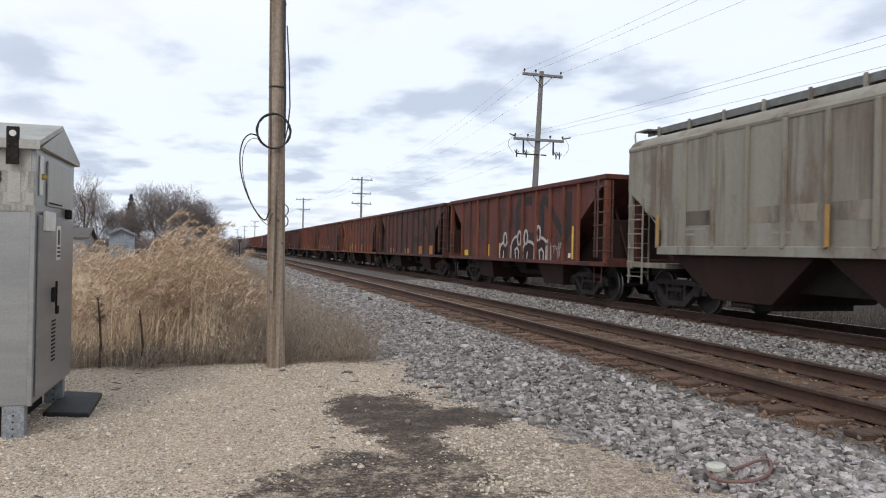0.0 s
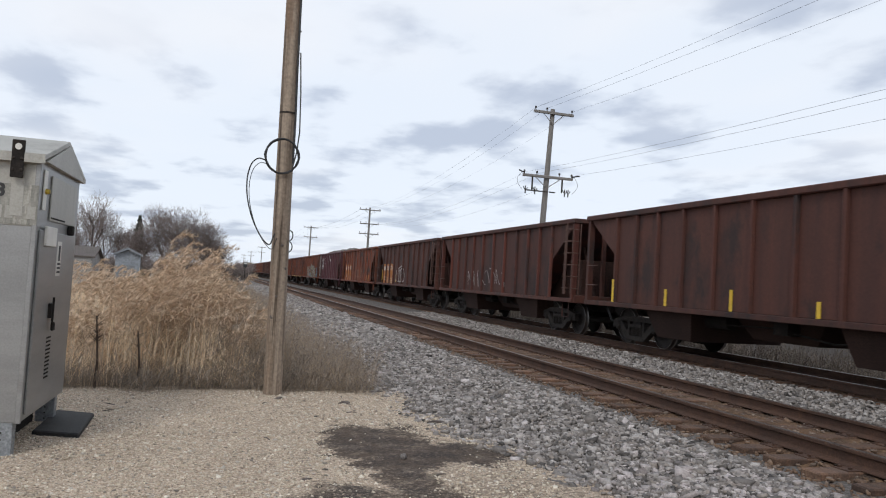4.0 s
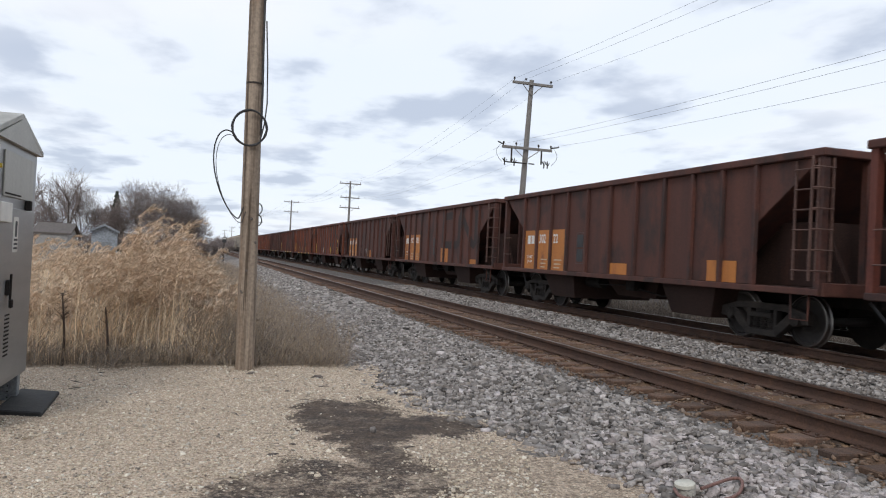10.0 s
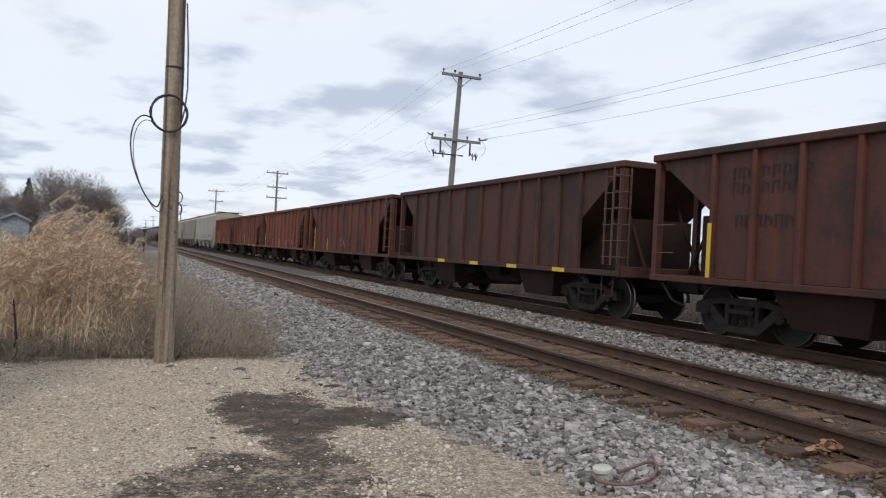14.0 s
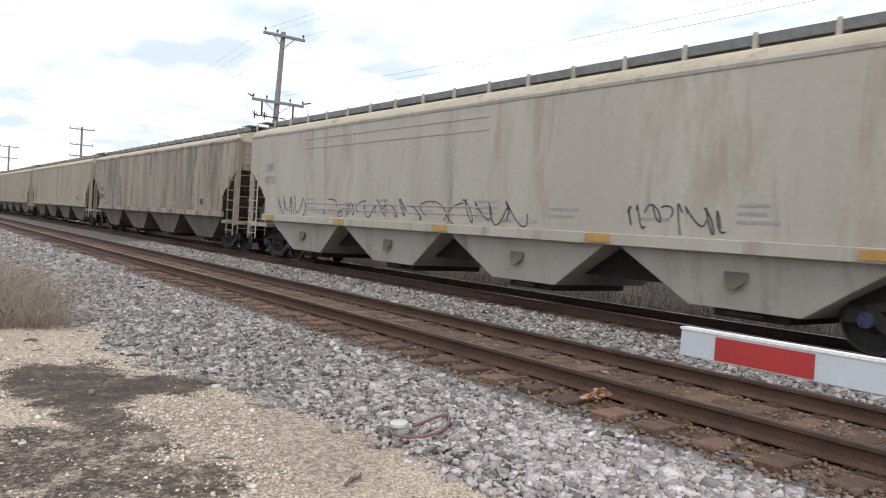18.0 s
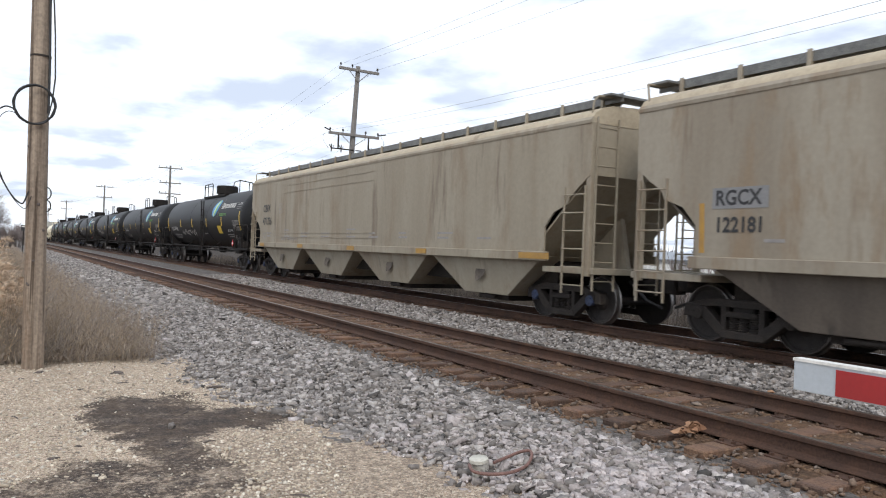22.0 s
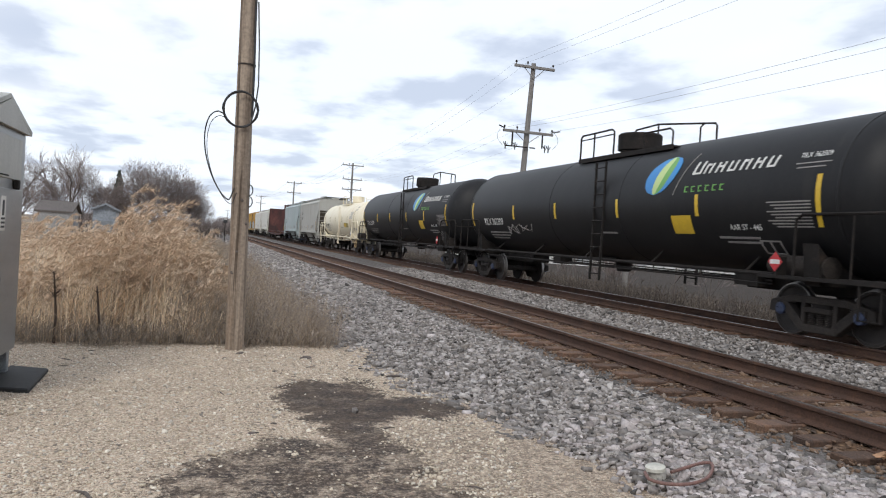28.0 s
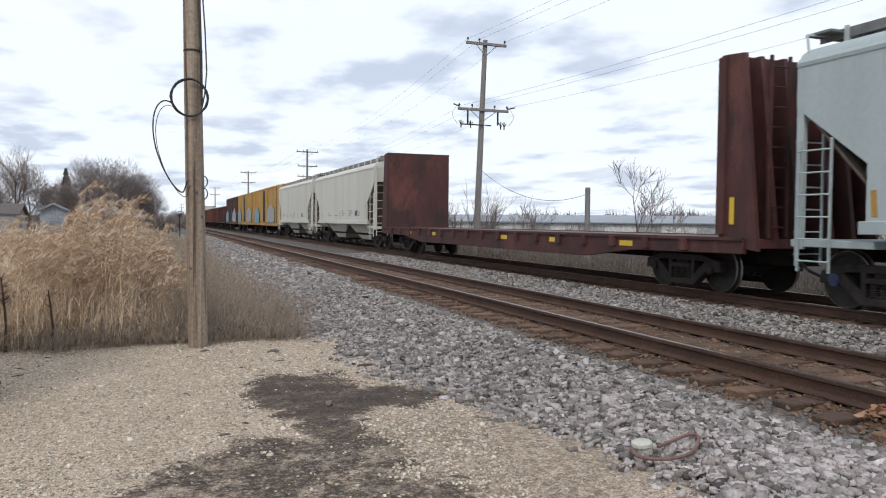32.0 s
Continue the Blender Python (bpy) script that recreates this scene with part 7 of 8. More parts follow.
    txt = spec.get("text")
    if txt:
        ty, tz, size = spec.get("textat", (E - 2.3, 2.85, 0.42))
        if spec.get("textplate"):
            mark(car, "repaint_patch", x + 0.001, ty - size * 2.9, ty + 0.06, tz - size * 0.48, tz + size * 0.52, REPAINT, "grey-blue repainted patch behind the letters")
        for k, wd in enumerate(txt):
            stencil(car, x - 0.008, ty, tz - k * size * 1.28, wd, size, spec.get("textmat", BLACKM), 0.92, 0.008)
    rng = random.Random(int(middle))
    for q in range(spec.get("print", 5)):
        y = full - 0.9 - q * (2 * full - 1.5) / max(spec.get("print", 5), 1) - rng.uniform(0, 0.4)
        for k in range(rng.randint(1, 3)):
            b = Build().box(x - 0.003, x + 0.002, y - rng.uniform(0.35, 0.8), y, low + 0.28 + k * 0.12, low + 0.33 + k * 0.12)
            part("small_print", b, GREYM, car)
    for words, y, z, size in spec.get("words", ()):
        stencil(car, x, y, z, words, size, GREYM, 1.0, 0.0015)
    if spec.get("cbox"):
        y, z = spec["cbox"]
        fr = Build()
        stroke(fr, [(y, z), (y - 0.3, z), (y - 0.3, z - 0.36), (y, z - 0.36), (y, z)], 0.02)
        part("data_frame", fr, GREYM, car, pose(x - 0.002, 0, 0))
        stencil(car, x - 0.002, y - 0.07, z - 0.18, "C", 0.22, GREYM)
    for q in range(spec.get("strips", 6)):
        y = full - 0.15 - q * (2 * full - 0.3) / max(spec.get("strips", 6) - 1, 1)
        top_z = low + (0.9 if q == spec.get("strips", 6) - 1 or (q == 0 and spec.get("textplate")) else 0.50)
        part("reflector", Build().prism([(y - 0.05, low + 0.10), (y + 0.05, low + 0.10), (y + 0.08, top_z), (y - 0.02, top_z)], "x", x - 0.004, x), spec.get("stripmat", OMARK), car, label="orange-yellow reflector strip")
    for q in range(spec.get("sillmarks", 0)):
        y = full - 0.5 - q * (2 * full - 1.0) / max(spec.get("sillmarks", 1) - 1, 1)
        mark(car, "sill_reflector", -1.665, y - (0.75 if q == spec["sillmarks"] - 1 else 0.28), y + 0.28, sill - 0.02, sill + 0.11, OMARK, "orange-yellow reflector on the sill")
    if spec.get("plate", True):
        y = -full + spec.get("plateat", 2.4)
        k, z0 = spec.get("plate_size", 1.0), low + 0.26
        part("data_plate", Build().box(x - 0.004, x, y - 0.26 * k, y, z0 + 0.04 * k, z0 + 0.38 * k).box(x - 0.004, x, y - 0.56 * k, y - 0.30 * k, z0 + 0.04 * k, z0 + 0.38 * k), BLACKM, car)
        fr = Build()
        stroke(fr, [(y + 0.04 * k, z0), (y - 0.6 * k, z0), (y - 0.6 * k, z0 + 0.42 * k), (y + 0.04 * k, z0 + 0.42 * k), (y + 0.04 * k, z0)], 0.025 * k)
        part("plate_frame", fr, GREYM, car, pose(x - 0.004, 0, 0))
    if spec.get("stains"):
        for i in (1, 3, 4, 5, 6):
            y = full + 0.1 - i * (2 * full + 0.2) / 14
            mark(car, "repaint_patch", x + 0.004, y - 0.98, y - 0.06, 2.02, 2.34, DIRTY if i > 1 else BAYDARK, "dark painted-over band of lettering")
        for i in (0, 5):
            y = full + 0.02 - i * (2 * full + 0.2) / 14
            mark(car, "reflector", x - 0.08, y - 0.05, y + 0.05, 1.55, 2.3, OMARK, "faded yellow reflector strip")
    if "scribble" in spec:
        for sc in spec["scribble"]:
            scribble(car, x - 0.004, *sc)
    for y, z in spec.get("diamonds", ()):
        d = 0.16
        part("placard", Build().prism([(y, z - d), (y + d, z), (y, z + d), (y - d, z)], "x", x - 0.008, x), WHITEM, car, label="white diamond placard")
        part("placard_mark", Build().prism([(y, z - 0.07), (y + 0.07, z), (y, z + 0.07), (y - 0.07, z)], "x", x - 0.012, x - 0.008), REDM, car)
    return car


def wrap(polys, R, zc, lift):
    """Flat shapes (along, up) laid round the tank's side; up is measured from the axis along the skin."""
    b = Build()
    seen = {}

    def corner(u, v, r):
        k = (round(u, 4), round(v, 4), round(r, 4))
        if k not in seen:
            seen[k] = len(b.v)
            b.v.append((-r * math.cos(v / R), u, zc + r * math.sin(v / R)))
        return seen[k]

    sides = {}
    order = []
    for poly in polys:
        loop = []
        for u, v in poly:
            i = corner(u, v, R + lift)
            if i not in loop:
                loop.append(i)
        if len(loop) < 3:
            continue
        b.f.append(tuple(loop))
        for p, q in zip(loop, loop[1:] + loop[:1]):
            sides[frozenset((p, q))] = sides.get(frozenset((p, q)), 0) + 1
            order.append((p, q))
    back = {i: k for k, i in seen.items()}
    for p, q in order:
        if sides[frozenset((p, q))] == 1:
            b.f.append((p, q, corner(back[q][0], back[q][1], R - 0.004), corner(back[p][0], back[p][1], R - 0.004)))
    return b


def quad(u0, u1, v0, v1, k=4):
    return [[(u0, v0 + (v1 - v0) * i / k), (u1, v0 + (v1 - v0) * i / k), (u1, v0 + (v1 - v0) * (i + 1) / k), (u0, v0 + (v1 - v0) * (i + 1) / k)] for i in range(k)]


def wrapped_text(words, size, R, zc, y, v, bold=0.004, squash=1.0):
    me = text_mesh(words, size, bold, "LEFT")
    for p in me.vertices:
        a = (v + p.co.y) / R
        r = R + 0.012
        p.co = (-r * math.cos(a), y - p.co.x * squash, zc + r * math.sin(a))
    me.materials.clear()
    return me


def tank_car(middle, pitch, paint, trim, spec):
    R, zc = spec.get("R", 1.50), spec.get("zc", 2.60)
    half = pitch / 2 - spec.get("inset", 0.68)

    def at(z):
        return R * math.asin(max(-0.99, min(0.99, (z - zc) / R)))

    car = new_car("tank_car", spec["label"], "tank wagon", middle, spec.get("group", "black tank wagons"))
    tag = f"{R}{pitch:.2f}"
    head = 0.85
    prof = [(-half, 0.02)] + [(-half + head * (1 - math.cos(q)), R * math.sin(q)) for q in np.linspace(0.2, math.pi / 2, 8)] + [(-half * 0.35, R), (half * 0.35, R)] + [(half - head * (1 - math.cos(q)), R * math.sin(q)) for q in np.linspace(math.pi / 2, 0.2, 8)] + [(half, 0.02)]
    part("barrel", lambda: Build().lathe(prof, 56, "y", (0, 0, zc)), paint, car, smooth=0.6, key="tank_barrel" + tag)
    for y in (-half + head, -2.0, 2.0, half - head):
        part("weld_seam", lambda: Build().lathe([(-0.03, R), (-0.02, R + 0.008), (0.02, R + 0.008), (0.03, R)], 56, "y", (0, 0, zc)), paint, car, pose(0, y, 0), key="tank_weld" + tag, smooth=0.6)
    ty = spec.get("truck", pitch / 2 - 2.2)
    for s in (-1, 1):
        turn = 0 if s < 0 else 180
        truck(car, s * ty, middle, spec.get("cap", CAPBLUE))
        part("saddle", lambda: Build().prism([(-1.25, 0.95), (1.25, 0.95), (1.35, zc - 0.9), (1.1, zc - 1.15), (0, zc - R + 0.02), (-1.1, zc - 1.15), (-1.35, zc - 0.9)], "y", -0.18, 0.18), trim, car, pose(0, s * ty, 0), bevel=0.01, key="tank_saddle" + tag)
        part("stub_sill", lambda: Build().box(-0.3, 0.3, -pitch / 2 + 0.5, -pitch / 2 + 5.0, 0.76, 1.16), trim, car, pose(0, 0, 0, 0, 0, turn), bevel=0.02, key="tank_stub" + tag)
        part("end_platform", lambda: Build().box(-1.5, 1.5, -half - 0.35, -half + 0.75, 1.06, 1.12), trim, car, pose(0, 0, 0, 0, 0, turn), key="tank_plat" + tag)
        for sx in (-1.3, 1.3):
            part("side_step", lambda: Build().box(-0.2, 0.2, -half - 0.35, -half + 2.6, 1.04, 1.10), trim, car, pose(sx, 0, 0, 0, 0, turn), key="tank_step" + tag)
        for sx in (-1, 1):
            part("end_handrail", lambda: Build().tube([(0, -0.3, 1.08), (0, -0.3, 2.05), (0, -0.15, 2.2), (0, 1.6, 2.2), (0, 1.75, 2.1), (0, 1.75, 1.08)], 0.026, 6).tube([(0, 0.5, 1.08), (0, 0.5, 2.2)], 0.02, 6), trim, car, pose(sx * 1.47, s * half - (0 if s < 0 else 0), 0, 0, 0, turn), key="tank_rail" + tag)
            part("sill_step", lambda: Build().tube([(0, 0, 1.08), (0, 0, 0.48), (0, 0.42, 0.48), (0, 0.42, 1.08)], 0.024, 6), trim, car, pose(sx * 1.46, s * (half + 0.1) - (0.42 if s > 0 else 0), 0), key="tank_sillstep" + tag)
        part("end_crossrail", lambda: Build().tube([(-1.47, 0, 1.08), (-1.47, 0, 1.95), (1.47, 0, 1.95), (1.47, 0, 1.08)], 0.024, 6), trim, car, pose(0, s * (half + 0.32), 0), key="tank_cross" + tag)
        part("side_pipe", lambda: Build().tube([(0, -half + 2.4, 1.10), (0, half - 2.4, 1.10)], 0.04, 8), trim, car, pose(s * 1.30, 0, 0), key="tank_pipe" + tag)
        for i in range(5):
            y = -half + 3.2 + i * (2 * half - 6.4) / 4
            part("pipe_hanger", lambda: Build().tube([(-1.30, 0, 1.10), (-0.95, 0, zc - R + 0.32)], 0.025, 5), trim, car, pose(0, y, 0, 0, 0, turn), key="tank_hang" + tag)
    for s in (-1, 1):
        part("side_rail", lambda: Build().tube([(0, -half + 2.4, 0.92), (0, half - 2.4, 0.92)], 0.018, 6), trim, car, pose(s * 1.32, 0, 0), key="tank_siderail" + tag)
        for i in range(9):
            y = -half + 2.8 + i * (2 * half - 5.6) / 8
            part("rail_stanchion", lambda: Build().tube([(0, 0, 0.90), (0, 0.02, 1.12)], 0.016, 5), trim, car, pose(s * 1.32, y, 0), key="tank_stanch")
    part("bottom_outlet", lambda: Build().lathe([(zc - R - 0.32, 0.16), (zc - R - 0.3, 0.2), (zc - R - 0.05, 0.24), (zc - R + 0.08, 0.42)], 14, "z").box(-0.5, 0.5, -0.4, 0.4, zc - R - 0.04, zc - R + 0.06), trim, car, key="tank_outlet" + tag)
    part("brake_reservoir", lambda: Build().lathe([(-0.72, 0.02), (-0.68, 0.21), (0.68, 0.21), (0.72, 0.02)], 14, "y", (-1.05, -7.8, 1.27)), GEAR, car, smooth=0.8, key="tank_res" + tag)
    part("brake_rigging", lambda: Build().tube([(-0.6, -half + 3.2, 0.95), (-0.6, half - 3.2, 0.9)], 0.03, 5).box(-0.8, -0.45, -half + 3.4, -half + 4.1, 0.82, 1.1).box(-0.9, -0.5, 2.2, 2.7, 0.85, 1.08), GRIME, car, key="tank_rig" + tag)
    # dome, platform and ladder
    dy = spec.get("dome", -0.42)
    topz = zc + R
    dr = spec.get("dome_r", 0.60)
    part("manway", lambda: Build().lathe([(topz - 0.15, 0.86 * dr), (topz + 0.04, 0.86 * dr), (topz + 0.06, dr), (topz + 0.48, dr), (topz + 0.52, 0.93 * dr), (topz + 0.52, 0.0)], 22, "z"), spec.get("domemat", trim), car, pose(0, dy, 0), smooth=0.6, key="tank_dome" + tag, label="valve housing on top of the tank")
    p0, p1, pw = (-1.2, 2.1, 0.85) if spec.get("shortrail") else (-2.8, 1.9, 0.85)
    part("top_platform", lambda: Build().box(-pw, pw, p0, p1, topz - 0.16, topz - 0.12).box(-pw - 0.02, -pw + 0.04, p0, p1, topz - 0.22, topz - 0.10).box(pw - 0.04, pw + 0.02, p0, p1, topz - 0.22, topz - 0.10), trim, car, pose(0, dy, 0), key="tank_top" + tag)
    for sx in (-1, 1):
        if spec.get("shortrail"):
            part("platform_rail", lambda: Build().tube([(0, 2.0, topz - 0.2), (0, 2.0, topz + 0.5), (0, 0.9, topz + 0.52), (0, 0.8, topz + 0.4), (0, 0.8, topz - 0.15)], 0.022, 6).tube([(0, 0.8, topz + 0.34), (0, -0.7, topz + 0.36), (0, -0.8, topz + 0.3), (0, -0.8, topz - 0.2)], 0.02, 6), trim, car, pose(sx * 0.8, dy, 0), key="tank_prail" + tag)
            continue
        if sx < 0:
            part("platform_rail", lambda: Build().tube([(0, 1.90, topz - 0.22), (0, 1.90, topz + 0.54), (0, 1.80, topz + 0.60), (0, 0.12, topz + 0.60), (0, 0.0, topz + 0.52), (0, 0.0, topz - 0.15)], 0.028, 6).tube([(0, 1.1, topz - 0.2), (0, 1.1, topz + 0.60)], 0.024, 6).tube([(0, 1.90, topz + 0.46), (0, 0.0, topz + 0.46)], 0.018, 6), trim, car, pose(-0.82, dy, 0), key="tank_prail" + tag)
            part("low_rail", lambda: Build().tube([(0, -1.5, topz + 0.30), (0, -2.62, topz + 0.30), (0, -2.75, topz + 0.22), (0, -2.75, topz - 0.2)], 0.024, 6).tube([(0, -1.5, topz + 0.30), (0, -1.5, topz - 0.2)], 0.022, 6), trim, car, pose(-0.82, dy, 0), key="tank_prail3" + tag)
        else:
            part("platform_rail", lambda: Build().tube([(0, 1.70, topz - 0.2), (0, 1.70, topz + 0.80), (0, 1.55, topz + 0.92), (0, 0.4, topz + 0.95), (0, -2.15, topz + 0.66), (0, -2.22, topz + 0.58), (0, -2.22, topz - 0.2)], 0.028, 6).tube([(0, 0.4, topz - 0.2), (0, 0.4, topz + 0.95)], 0.024, 6).tube([(0, -1.55, topz - 0.2), (0, -1.55, topz + 0.62), (0, -1.68, topz + 0.70)], 0.024, 6), trim, car, pose(0.82, dy, 0), key="tank_prail2" + tag)
    for s in (-1, 1):
        part("ladder", lambda: ladder_mesh(0.5, 0.55, zc + R * 0.72, 9, 0.017, 0.05), trim, car, pose(s * (R * 0.72 + 0.42), spec.get("ladder", -1.28) if s < 0 else spec.get("ladder", -1.28) + 0.5, 0, 0, 0, 0 if s < 0 else 180), key="tank_ladder" + tag)
    couplers(car, half - 0.1, pitch / 2)
    # markings
    lab = "yellow reflector strip"
    sm = spec.get("stripmat", YMARK)
    w = 0.055
    for y, z0, z1 in spec.get("strips", ((half - 1.0, 1.98, 2.85), (4.78, 2.2, 2.66), (1.62, 2.2, 2.66), (-1.92, 2.2, 2.66), (-5.16, 2.2, 2.66), (-8.5, 1.98, 2.89))):
        part("reflector", wrap(quad(y - w, y + w, at(z0), at(z1)), R, zc, 0.006), sm, car, label=lab)
    num = spec.get("number")
    if num:
        me = wrapped_text(num, 0.335, R, zc, spec.get("number_at", 7.58), at(spec.get("number_z", 2.12)), 0.005, 1.02)
        me.materials.append(spec.get("textmat", WHITEM))
        ob = new("lettering", me)
        ob.parent = car
    tm = spec.get("textmat", WHITEM)
    pr = []
    for k in range(3):
        pr += quad(spec.get("number_at", 7.58) - 2.15 + 0.2 * k, spec.get("number_at", 7.58) - 0.25, at(1.74) - 0.12 * k, at(1.78) - 0.12 * k, 1)
    for k in range(2):
        pr += quad(-6.9, -5.7 - 0.2 * k, at(1.75) - 0.11 * k, at(1.79) - 0.11 * k, 1)
    pr += quad(-1.7, -0.9, at(1.80), at(1.84), 1)
    for q in pr:
        part("small_print", wrap([q], R, zc, 0.006), GREYM, car)
    if num:
        me = wrapped_text(num, 0.15, R, zc, -half + 1.85, at(3.25), 0.001, 0.9)
        me.materials.append(tm)
        new("lettering", me).parent = car
    part("small_print", wrap(quad(-half + 1.1, -half + 1.9, at(3.10), at(3.12), 1), R, zc, 0.006), GREYM, car)
    part("small_print", wrap(quad(-half + 1.2, -half + 1.85, at(3.02), at(3.04), 1), R, zc, 0.006), GREYM, car)
    if spec.get("logo"):
        me = wrapped_text("AAR ST - 445", 0.17, R, zc, spec.get("frame_at", -6.84) + 0.69, at(1.97), 0.001, 0.95)
        me.materials.append(tm)
        new("lettering", me).parent = car
    part("yellow_placard", wrap(quad(*spec.get("notice", (-4.92, -4.22)), at(1.83), at(2.22 if spec.get("logo") else 2.14)), R, zc, 0.006), sm, car, label="yellow rectangular placard")
    if spec.get("diamond"):
        part("bright_half", wrap(quad(-3.20, -2.42, at(1.84), at(2.12)), R, zc, 0.012), YMARK, car, label="brighter yellow half of the placard")
    d0, d1, dz = spec.get("data", (-8.36, -7.22, 2.44))
    panel = part("data_panel", wrap(quad(d0, d1, at(dz) - 0.53, at(dz) + 0.02, 5), R, zc, 0.003), paint, car, label="panel of fine illegible print")
    for k in range(9):
        part("print_line", wrap(quad(d0 + 0.02, d1 - 0.04 - 0.1 * (k % 3), at(dz) - 0.02 - 0.058 * k, at(dz) + 0.005 - 0.058 * k, 1), R, zc, 0.006), GREYM, panel)
    lo_v, hi_v = at(1.48), at(1.73)
    fy = spec.get("frame_at", -6.84)
    part("data_frame", wrap(quad(fy - 0.56, fy - 0.52, lo_v, hi_v, 4) + quad(fy - 0.04, fy, lo_v, hi_v, 4) + quad(fy - 0.52, fy - 0.04, hi_v - 0.03, hi_v, 1) + quad(fy - 0.52, fy - 0.04, lo_v, lo_v + 0.03, 1) + quad(fy - 0.30, fy - 0.26, lo_v + 0.03, hi_v - 0.03, 4), R, zc, 0.006), GREYM, car)
    py, pz, d = spec.get("diamond", -7.62), 1.34, 0.18
    pl = part("placard", Build().prism([(py, pz - d), (py + d, pz), (py, pz + d), (py - d, pz)], "x", -1.52, -1.51), WHITEM if spec.get("diamond") else REDM, car, label="pale diamond placard on a bracket" if spec.get("diamond") else "red and white diamond placard on a bracket")
    part("placard_bar", Build().box(-1.526, -1.52, py - 0.12, py + 0.12, pz - 0.04, pz + 0.04), BLACKM if spec.get("diamond") else WHITEM, pl)
    part("placard_bracket", Build().box(-1.51, -1.28, py - 0.03, py + 0.03, 1.06, pz + 0.1), trim, car)
    if spec.get("logo"):
        cy, cv, a, c = -3.70, (at(2.70) + at(3.60)) / 2, 0.56, (at(3.60) - at(2.70)) / 2
        tilt = -0.62

        def leaf(k0, k1):
            def edge(q, k):
                return (cy + tilt * q * c * 0.5 - a * k * math.sqrt(max(0, 1 - q * q)), cv + q * c)
            qs = np.linspace(-1, 1, 17)
            return [[edge(q0, k0), edge(q1, k0), edge(q1, k1), edge(q0, k1)] for q0, q1 in zip(qs, qs[1:])]
        part("emblem", wrap(leaf(-1.0, -0.30), R, zc, 0.012), LEAFB, car, label="blue part of a leaf emblem")
        part("emblem", wrap(leaf(-0.30, 0.20), R, zc, 0.012), LEAFY, car, label="pale green part of a leaf emblem")
        part("emblem", wrap(leaf(0.20, 0.62), R, zc, 0.012), LEAFG, car, label="green part of a leaf emblem")
        part("emblem", wrap(leaf(0.62, 1.0), R, zc, 0.012), LEAFB, car, label="blue part of a leaf emblem")
        for q in range(7):
            u = -4.86 - 0.375 * q
            wide = 0.30 if q == 0 else 0.24
            lo_z, hi_z = 3.10, (3.38 if q == 0 else 3.32)
            slant = 0.05
            polys = []
            for f in ((0.0, 0.20), (0.74, 0.94)):
                for j in range(3):
                    k0, k1 = j / 3, (j + 1) / 3
                    polys.append([(u - wide * f[0] - slant * k0, at(lo_z + (hi_z - lo_z) * k0)), (u - wide * f[1] - slant * k0, at(lo_z + (hi_z - lo_z) * k0)),
                                  (u - wide * f[1] - slant * k1, at(lo_z + (hi_z - lo_z) * k1)), (u - wide * f[0] - slant * k1, at(lo_z + (hi_z - lo_z) * k1))])
            bar_z = (lo_z, hi_z - 0.05, 0.5 * (lo_z + hi_z))[q % 3]
            polys.append([(u - wide * 0.18, at(bar_z)), (u - wide * 0.76, at(bar_z)), (u - wide * 0.76, at(bar_z + 0.04)), (u - wide * 0.18, at(bar_z + 0.04))])
            part("company_bar", wrap(polys, R, zc, 0.012), WHITEM, car, label="white bars of a company name")
        for q in range(6):
            u = -4.72 - 0.235 * q
            part("company_bar", wrap(quad(u - 0.025, u, at(2.72), at(2.85), 2) + quad(u - 0.11, u - 0.025, at(2.72), at(2.742), 1) + quad(u - 0.11, u - 0.025, at(2.828), at(2.85), 1), R, zc, 0.012), LEAFG, car, label="green bars of a company name")
        part("company_rule", wrap([[(-4.30 - 0.42 * j / 8, at(2.68 + 0.92 * j / 8)), (-4.32 - 0.42 * j / 8, at(2.68 + 0.92 * j / 8)), (-4.32 - 0.42 * (j + 1) / 8, at(2.68 + 0.92 * (j + 1) / 8)), (-4.30 - 0.42 * (j + 1) / 8, at(2.68 + 0.92 * (j + 1) / 8))] for j in range(8)], R, zc, 0.012), GREYM, car)
    if spec.get("tag"):
        rng = random.Random(spec["tag"])
        polys = []
        for i in range(spec.get("tagn", 7)):
            u = spec.get("tagat", half - 4.2) - i * 0.32
            pts = [(u + rng.uniform(-0.22, 0.22), -0.95 + rng.uniform(0, 0.4)) for _ in range(5)]
            for (a, c), (e, g) in zip(pts, pts[1:]):
                L = math.hypot(e - a, g - c) + 1e-6
                nx, ny = -(g - c) / L * spec.get("tagw", 0.009), (e - a) / L * spec.get("tagw", 0.009)
                polys.append([(a + nx, c + ny), (e + nx, g + ny), (e - nx, g - ny), (a - nx, c - ny)])
        for q in polys:
            part("graffiti_stroke", wrap([q], R, zc, 0.012), GREYM, car, label="thin pale scrawled graffiti")
    return car


